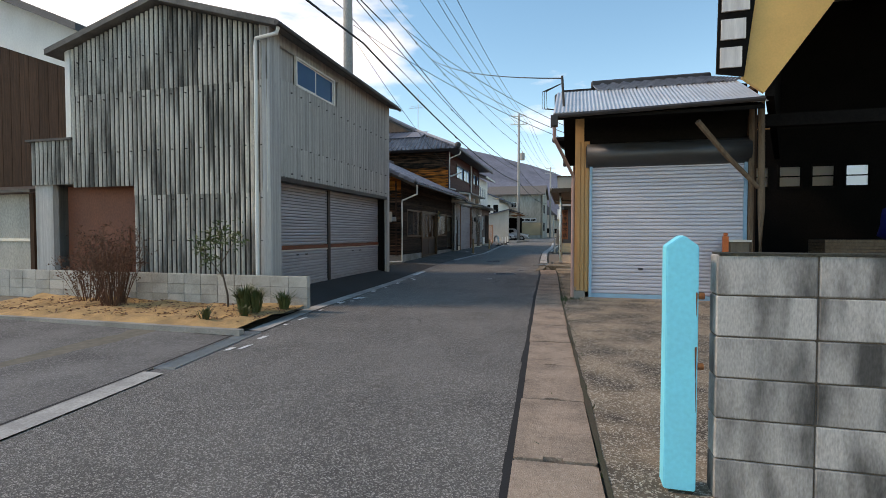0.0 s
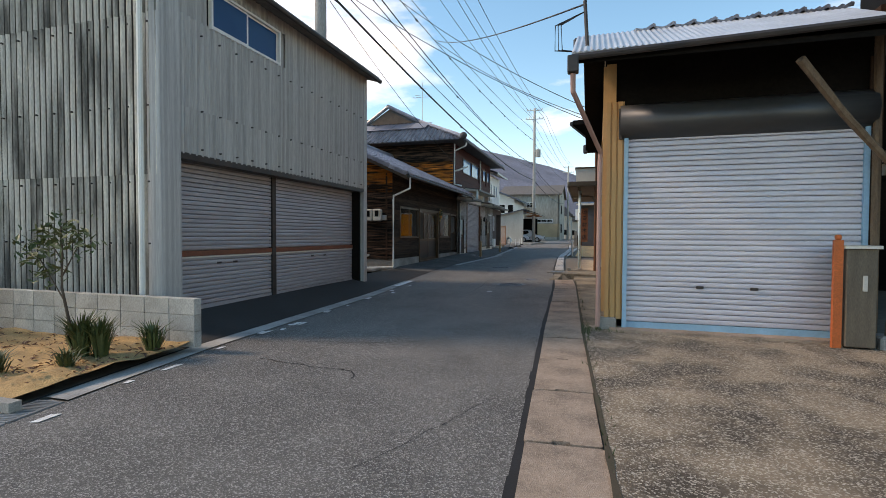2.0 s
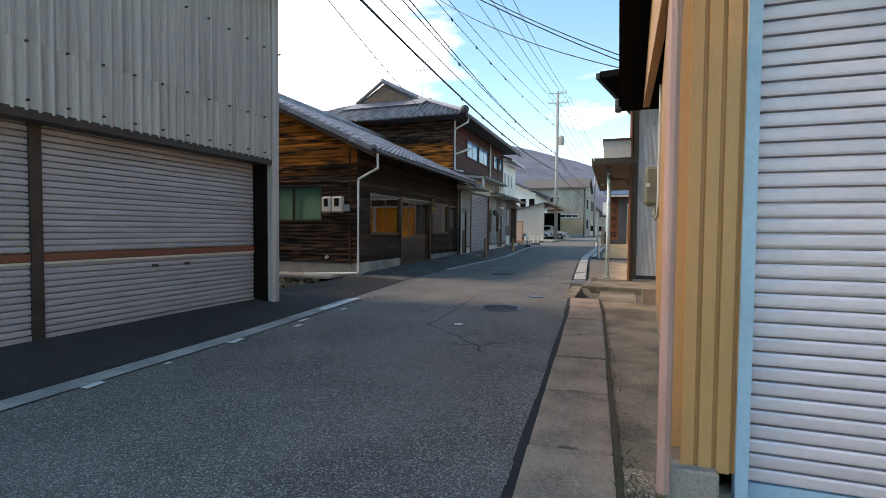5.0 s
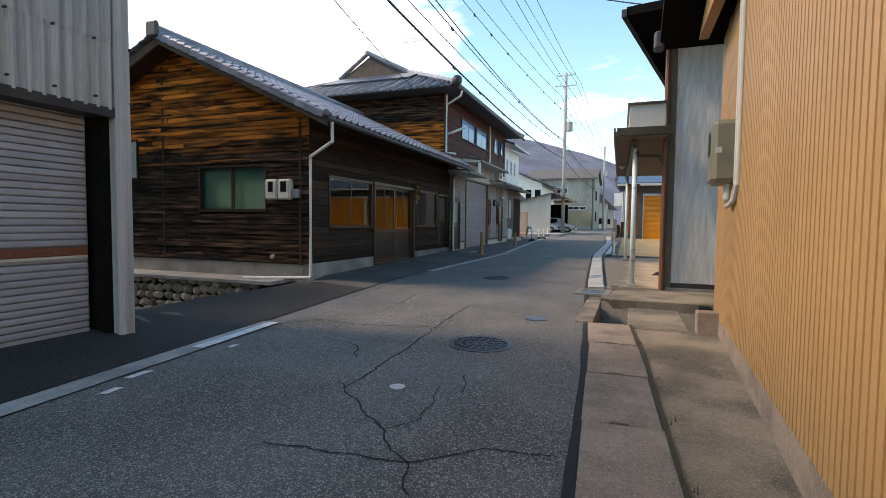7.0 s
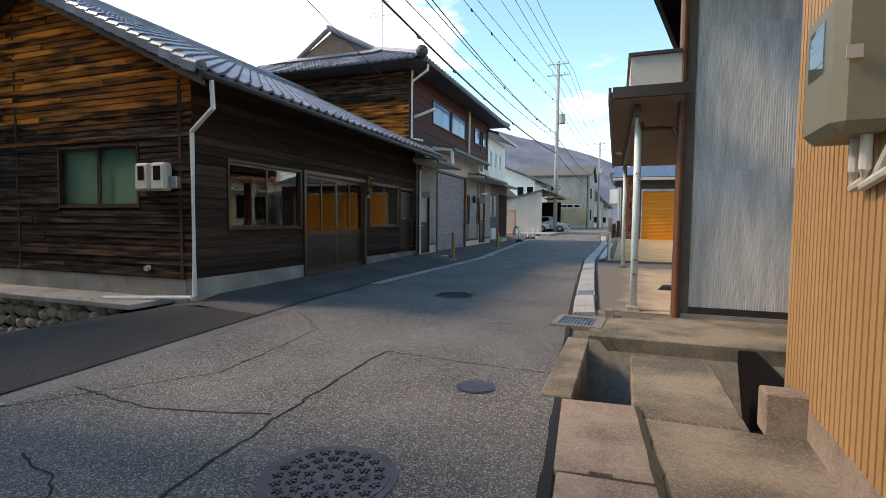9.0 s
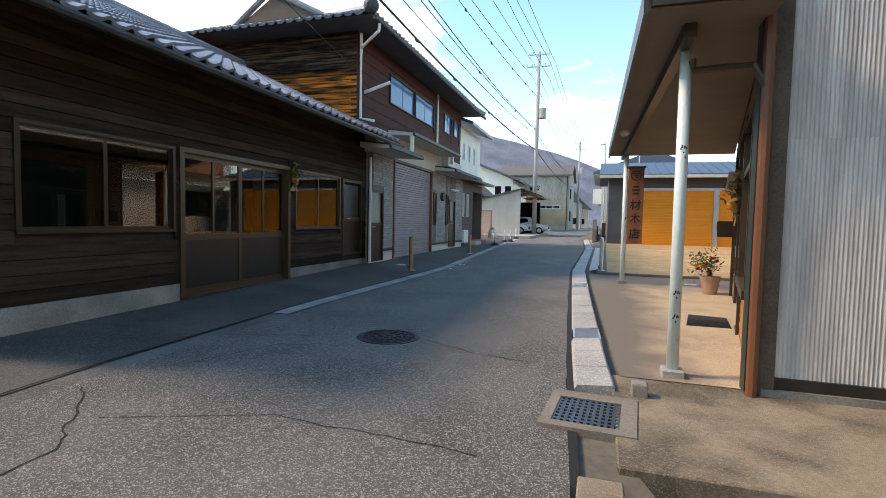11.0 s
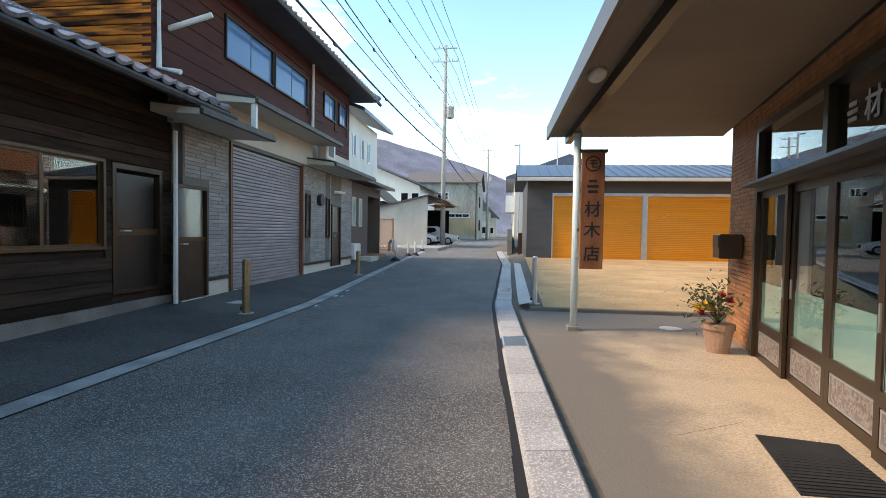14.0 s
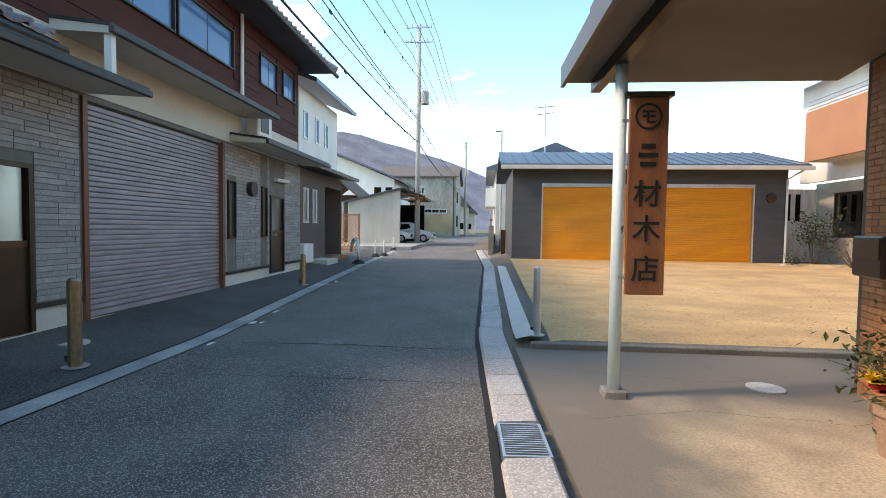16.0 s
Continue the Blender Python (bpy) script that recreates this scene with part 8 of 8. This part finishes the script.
# ---- planting bed ----
def dry_bush(x, y, z, h, n, seed):
    t = thing("dry_bush", (x, y, z), "withered reddish-brown shrub of dry stalks and seed heads", "shrub")
    r = random.Random(seed)
    stalks, heads = B(), B()
    for k in range(n):
        a, l = r.uniform(0, 6.28), r.uniform(0.2, 0.85)
        top = Vector((x + l * math.cos(a), y + l * math.sin(a) * 0.6, z + h * r.uniform(0.55, 1.0)))
        b0 = Vector((x + 0.25 * l * math.cos(a), y + 0.25 * l * math.sin(a), z))
        midp = b0.lerp(top, 0.5) + Vector((r.uniform(-0.05, 0.05), 0, 0.05))
        tube(stalks, [b0, midp, top], 0.007, 4, 0.003)
        for j in range(3):
            q = midp.lerp(top, r.random())
            e = q + Vector((r.uniform(-0.18, 0.18), r.uniform(-0.12, 0.12), r.uniform(0.02, 0.2)))
            tube(stalks, [q, e], 0.004, 3, 0.002)
            leaves(heads, e, 0.03, 7, 0.028, r.random())
        leaves(heads, top, 0.05, 10, 0.03, r.random())
    leaves(heads, (x, y, z + h * 0.3), 0.16, 200, 0.04, seed)
    part("stalk_clump", stalks, DRYLEAF, t)
    part("seed_clump", heads, DRYLEAF, t)


dry_bush(-8.75, 7.7, 0.1, 1.5, 80, 3)
dry_bush(-9.6, 7.9, 0.1, 1.0, 30, 5)
tr = thing("young_tree", (-6.2, 7.75, 0.1), "thin young evergreen tree with few leaves", "tree")
tx, ty, tz = -6.2, 7.75, 0.08
part("trunk", tb([(tx + 0.03, ty, tz), (tx + 0.02, ty, tz + 0.3), (tx - 0.1, ty, tz + 0.75), (tx - 0.08, ty, tz + 1.15), (tx - 0.1, ty, tz + 1.5)], 0.022, 7, 0.008), BARK, tr)
limbs, crown = B(), B()
for p, q in (((tx - 0.08, ty, tz + 0.62), (tx - 0.42, ty + 0.05, tz + 0.95)), ((tx - 0.09, ty, tz + 0.9), (tx + 0.2, ty, tz + 1.3)), ((tx - 0.1, ty, tz + 1.1), (tx - 0.32, ty, tz + 1.35)), ((tx - 0.42, ty + 0.05, tz + 0.95), (tx - 0.55, ty, tz + 1.2))):
    tube(limbs, [p, q], 0.01, 5, 0.005)
    leaves(crown, q, 0.1, 60, 0.06, q[0])
leaves(crown, (tx - 0.1, ty, tz + 1.45), 0.12, 70, 0.06, 9)
part("branchwork", limbs, BARK, tr)
part("crown", crown, LEAF, tr)


def tuft(x, y, h, n, seed):
    z = 0.1
    t = thing("leafy_tuft", (x, y, z), "green strap-leaved tuft in the planting bed", "plant", "tufts in the bed")
    r = random.Random(seed)
    bm = B()
    for k in range(n):
        a, l, hh = r.uniform(0, 6.28), r.uniform(0.06, 0.34), h * r.uniform(0.6, 1.1)
        d = Vector((math.cos(a), math.sin(a), 0))
        s = Vector((-d.y, d.x, 0)) * 0.01
        b0, m0, e0 = Vector((x, y, z - 0.02)) + d * 0.08 * r.random(), Vector((x, y, z + hh * 0.75)) + d * l * 0.5, Vector((x, y, z + hh)) + d * l
        v = [bm.verts.new(q) for q in (b0 - s, b0 + s, m0 + s, m0 - s, e0)]
        bm.faces.new(v[:4]), bm.faces.new((v[3], v[2], v[4]))
    part("leaf_clump", bm, LEAF, t)


tuft(-5.6, 7.45, 0.5, 190, 1)
tuft(-5.45, 7.55, 0.46, 120, 6)
tuft(-5.12, 7.95, 0.34, 110, 2)
tuft(-5.8, 6.75, 0.22, 40, 3)
tuft(-5.35, 7.1, 0.2, 50, 4)
lit = B()
rs = random.Random(12)
for k in range(900):
    x, y = rs.uniform(-11, -4.95), rs.uniform(6.5, 8.3)
    m = pose(x, y, 0.13 + 0.09 * noise.noise((x * 2.2, y * 2.2, 3)) * ramp(y, 6.25, 6.6) + 0.012, rs.uniform(-30, 30), rs.uniform(-30, 30), rs.uniform(0, 360))
    s = rs.uniform(0.015, 0.05)
    lit.faces.new([lit.verts.new(m @ Vector(q)) for q in ((0, -s, 0), (s * 0.4, 0, 0.008), (0, s, 0), (-s * 0.4, 0, 0.008))])
solo("leaf_litter", lit, DRYLEAF, "scattered dry leaves on the planting bed", "leaf litter", "stuff")

# ---- house behind the yard ----
rh = thing("white_house_with_balcony", (13, 44, 0.6), "white two-storey house with a terracotta balcony", "house")
rw = [(42.6, 44.9, 4.6, 6.2)]
part("upper_wall", wall_with_holes(B(), "x", 9.9, 0.2, 34, 46.2, 3.6, 7.2, rw), WHITEPAINT, rh)
part("south_wall", bx(10.1, 18, 34, 34.2, 0.3, 7.2), WHITEPAINT, rh)
part("lower_wall", wall_with_holes(B(), "x", 10.5, 0.2, 34.2, 46.2, 0.3, 3.6, [(42.2, 45.2, 1.6, 3.2)]), CREAM, rh)
window(rh, "W", 9.92, 42.6, 44.9, 4.6, 6.2, 2, BRONZE, GLASS, "upper_window")
window(rh, "W", 10.52, 42.2, 45.2, 1.6, 3.2, 2, BRONZE, GLASS, "lower_window")
bal = part("balcony", bx(9.0, 9.15, 34, 44.5, 4.2, 5.9), TERRACOTTA, rh, "terracotta rendered balcony front")
part("balcony_floor", bx(9.15, 9.9, 34, 44.5, 4.2, 4.32), CREAM, bal)
part("balcony_end", bx(9.15, 9.9, 44.4, 44.5, 4.32, 5.9), TERRACOTTA, bal)
for z in (6.0, 6.12, 6.26):
    part("hand_rail", tb([(9.08, 34, z), (9.08, 44.5, z)], 0.022, 6), STEEL, bal)
part("roof", prism(B(), [(9.1, 33.5, 7.1), (9.1, 33.5, 7.25), (13, 33.5, 9.3), (13, 33.5, 9.15)], (0, 13.4, 0)), WHITEPAINT, rh)
pan = part("screen_wall", bx(8.65, 10.4, 46.0, 46.15, 0.4, 3.4), GREYTIN, rh, "pale grey screen wall with three slit windows")
for k in range(3):
    part("slit_window", bx(8.95 + k * 0.35, 9.12 + k * 0.35, 45.97, 46.0, 2.2, 3.2, 0.01), BLACK, pan)
rs = random.Random(31)
rub2 = thing("stone_edging", (9.2, 43.6, 0.45), "row of pale rough stones edging the yard", "stone edging")
for k in range(9):
    bm = B()
    bmesh.ops.create_icosphere(bm, subdivisions=2, radius=0.24)
    for v in bm.verts:
        v.co = Vector((v.co.x * 1.2 + 7.9 + k * 0.42, v.co.y + 43.6 - 0.05 * k, v.co.z * 0.7 + 0.52)) + 0.08 * noise.noise_vector(v.co * 4 + Vector((k, 0, 0)))
    part("stone", bm, STONE, rub2)


def shrub(x, y, z, h, spread, n, size, label, material=LEAF):
    t = thing("garden_shrub", (x, y, z), label, "shrub")
    r = random.Random(int(x * 10))
    st, cr_ = B(), B()
    for k in range(9):
        e = Vector((x + r.gauss(0, spread), y + r.gauss(0, spread), z + h * r.uniform(0.5, 1.0)))
        tube(st, [(x, y, z), Vector((x, y, z)).lerp(e, 0.5) + Vector((0, 0, 0.1)), e], 0.02, 5, 0.006)
        leaves(cr_, e, spread * 0.5, n // 9, size, k + x)
    part("stem_clump", st, BARK, t)
    part("crown", cr_, material, t)


shrub(9.35, 44.4, 0.5, 1.7, 0.4, 700, 0.07, "dense evergreen garden shrub")
shrub(9.9, 43.2, 0.5, 1.1, 0.35, 160, 0.05, "sparse reddish garden shrub", DRYLEAF)
shrub(8.5, 43.9, 0.5, 0.5, 0.16, 160, 0.05, "small leafy pot plant")

# ---- far right verge ----
fp = thing("steel_pole", (-1.2, 52, 0.45), "thin steel street pole with a wire arm", "pole")
part("pole", tb([(-1.2, 52, 0.45), (-1.25, 52, 6.8)], 0.06, 10), STEEL, fp)
part("arm", tb([(-1.25, 52, 6.75), (-1.55, 52, 6.75)], 0.03, 6), DARKSTEEL, fp)
bm = tb([(0.6, 49, 4.6), (0.6, 49, 7.4)], 0.03, 6)
for z, l in ((7.2, 0.5), (6.9, 0.4)):
    tube(bm, [(0.6 - l, 49, z), (0.6 + l, 49, z + 0.1)], 0.02, 5)
ar = thing("roof_aerial", (0.6, 49, 4.6), "thin television aerial above the garage roof", "aerial")
part("mast", bm, STEEL, ar)
fw_ = thing("far_wall", (-1.6, 52, 0.4), "weathered brown block wall and posts along the far lane", "wall")
part("wall", bx(-1.75, -1.55, 50.5, 62, 0.4, 1.5), OLDWOOD, fw_)
part("post", bx(-1.85, -1.6, 50.2, 50.45, 0.4, 1.9), CONCRETE, fw_)
part("post", bx(-1.3, -1.1, 48.6, 48.8, 0.4, 1.7), OLDWOOD, fw_)
fh = thing("cream_house", (2, 60, 0.5), "cream house with a balcony along the far lane", "house")
part("wall", bx(-1.4, 5, 56, 66, 0.4, 5.2), CREAM, fh)
part("balcony", bx(-2.0, -1.4, 56.5, 60, 3.1, 4.2), WHITEPAINT, fh)
part("roof", prism(B(), [(-2.0, 55.5, 5.2), (-2.0, 55.5, 5.35), (2, 55.5, 6.8), (5.5, 55.5, 5.35), (5.5, 55.5, 5.2)], (0, 11, 0)), METALROOF, fh)
for k, (x, y, w, h) in enumerate(((-7.8, 122, 5, 9.5), (-6.6, 134, 5, 8.0), (2.6, 125, 6, 5.5), (6, 105, 6, 6))):
    b = thing("far_house", (x, y, 0.6), "small far house with a dark tiled roof", "house", "far houses")
    part("wall", bx(x - w / 2, x + w / 2, y, y + 8, 0.4, h * 0.65), CREAM if k % 2 else PLASTER, b)
    part("roof", prism(B(), [(x - w / 2 - 0.6, y - 0.6, h * 0.63), (x, y - 0.6, h), (x + w / 2 + 0.6, y - 0.6, h * 0.63)], (0, 9.2, 0)), TILE_OLD, b)
    for q in (-0.25, 0.25):
        part("window", bx(x + q * w - 0.5, x + q * w + 0.5, y - 0.03, y, 1.6, 2.8), BLACK, b)
oh3 = thing("old_tiled_house", (-15.3, 72, 0.5), "small old house with a brown tiled gable", "house")
part("wall", bx(-17, -13.8, 70, 76, 0.4, 4.6), OLDWOOD, oh3)
part("roof", prism(B(), [(-17.7, 69.5, 4.5), (-15.3, 69.5, 6.3), (-13.3, 69.5, 4.6), (-13.3, 69.5, 4.4), (-15.3, 69.5, 6.1), (-17.7, 69.5, 4.3)], (0, 7, 0)), mat("brown_tile", (0.14, 0.09, 0.06), 0.7, (0.07, 0.05, 0.04), 5, (8, 1, 1), 30, 0.2), oh3)
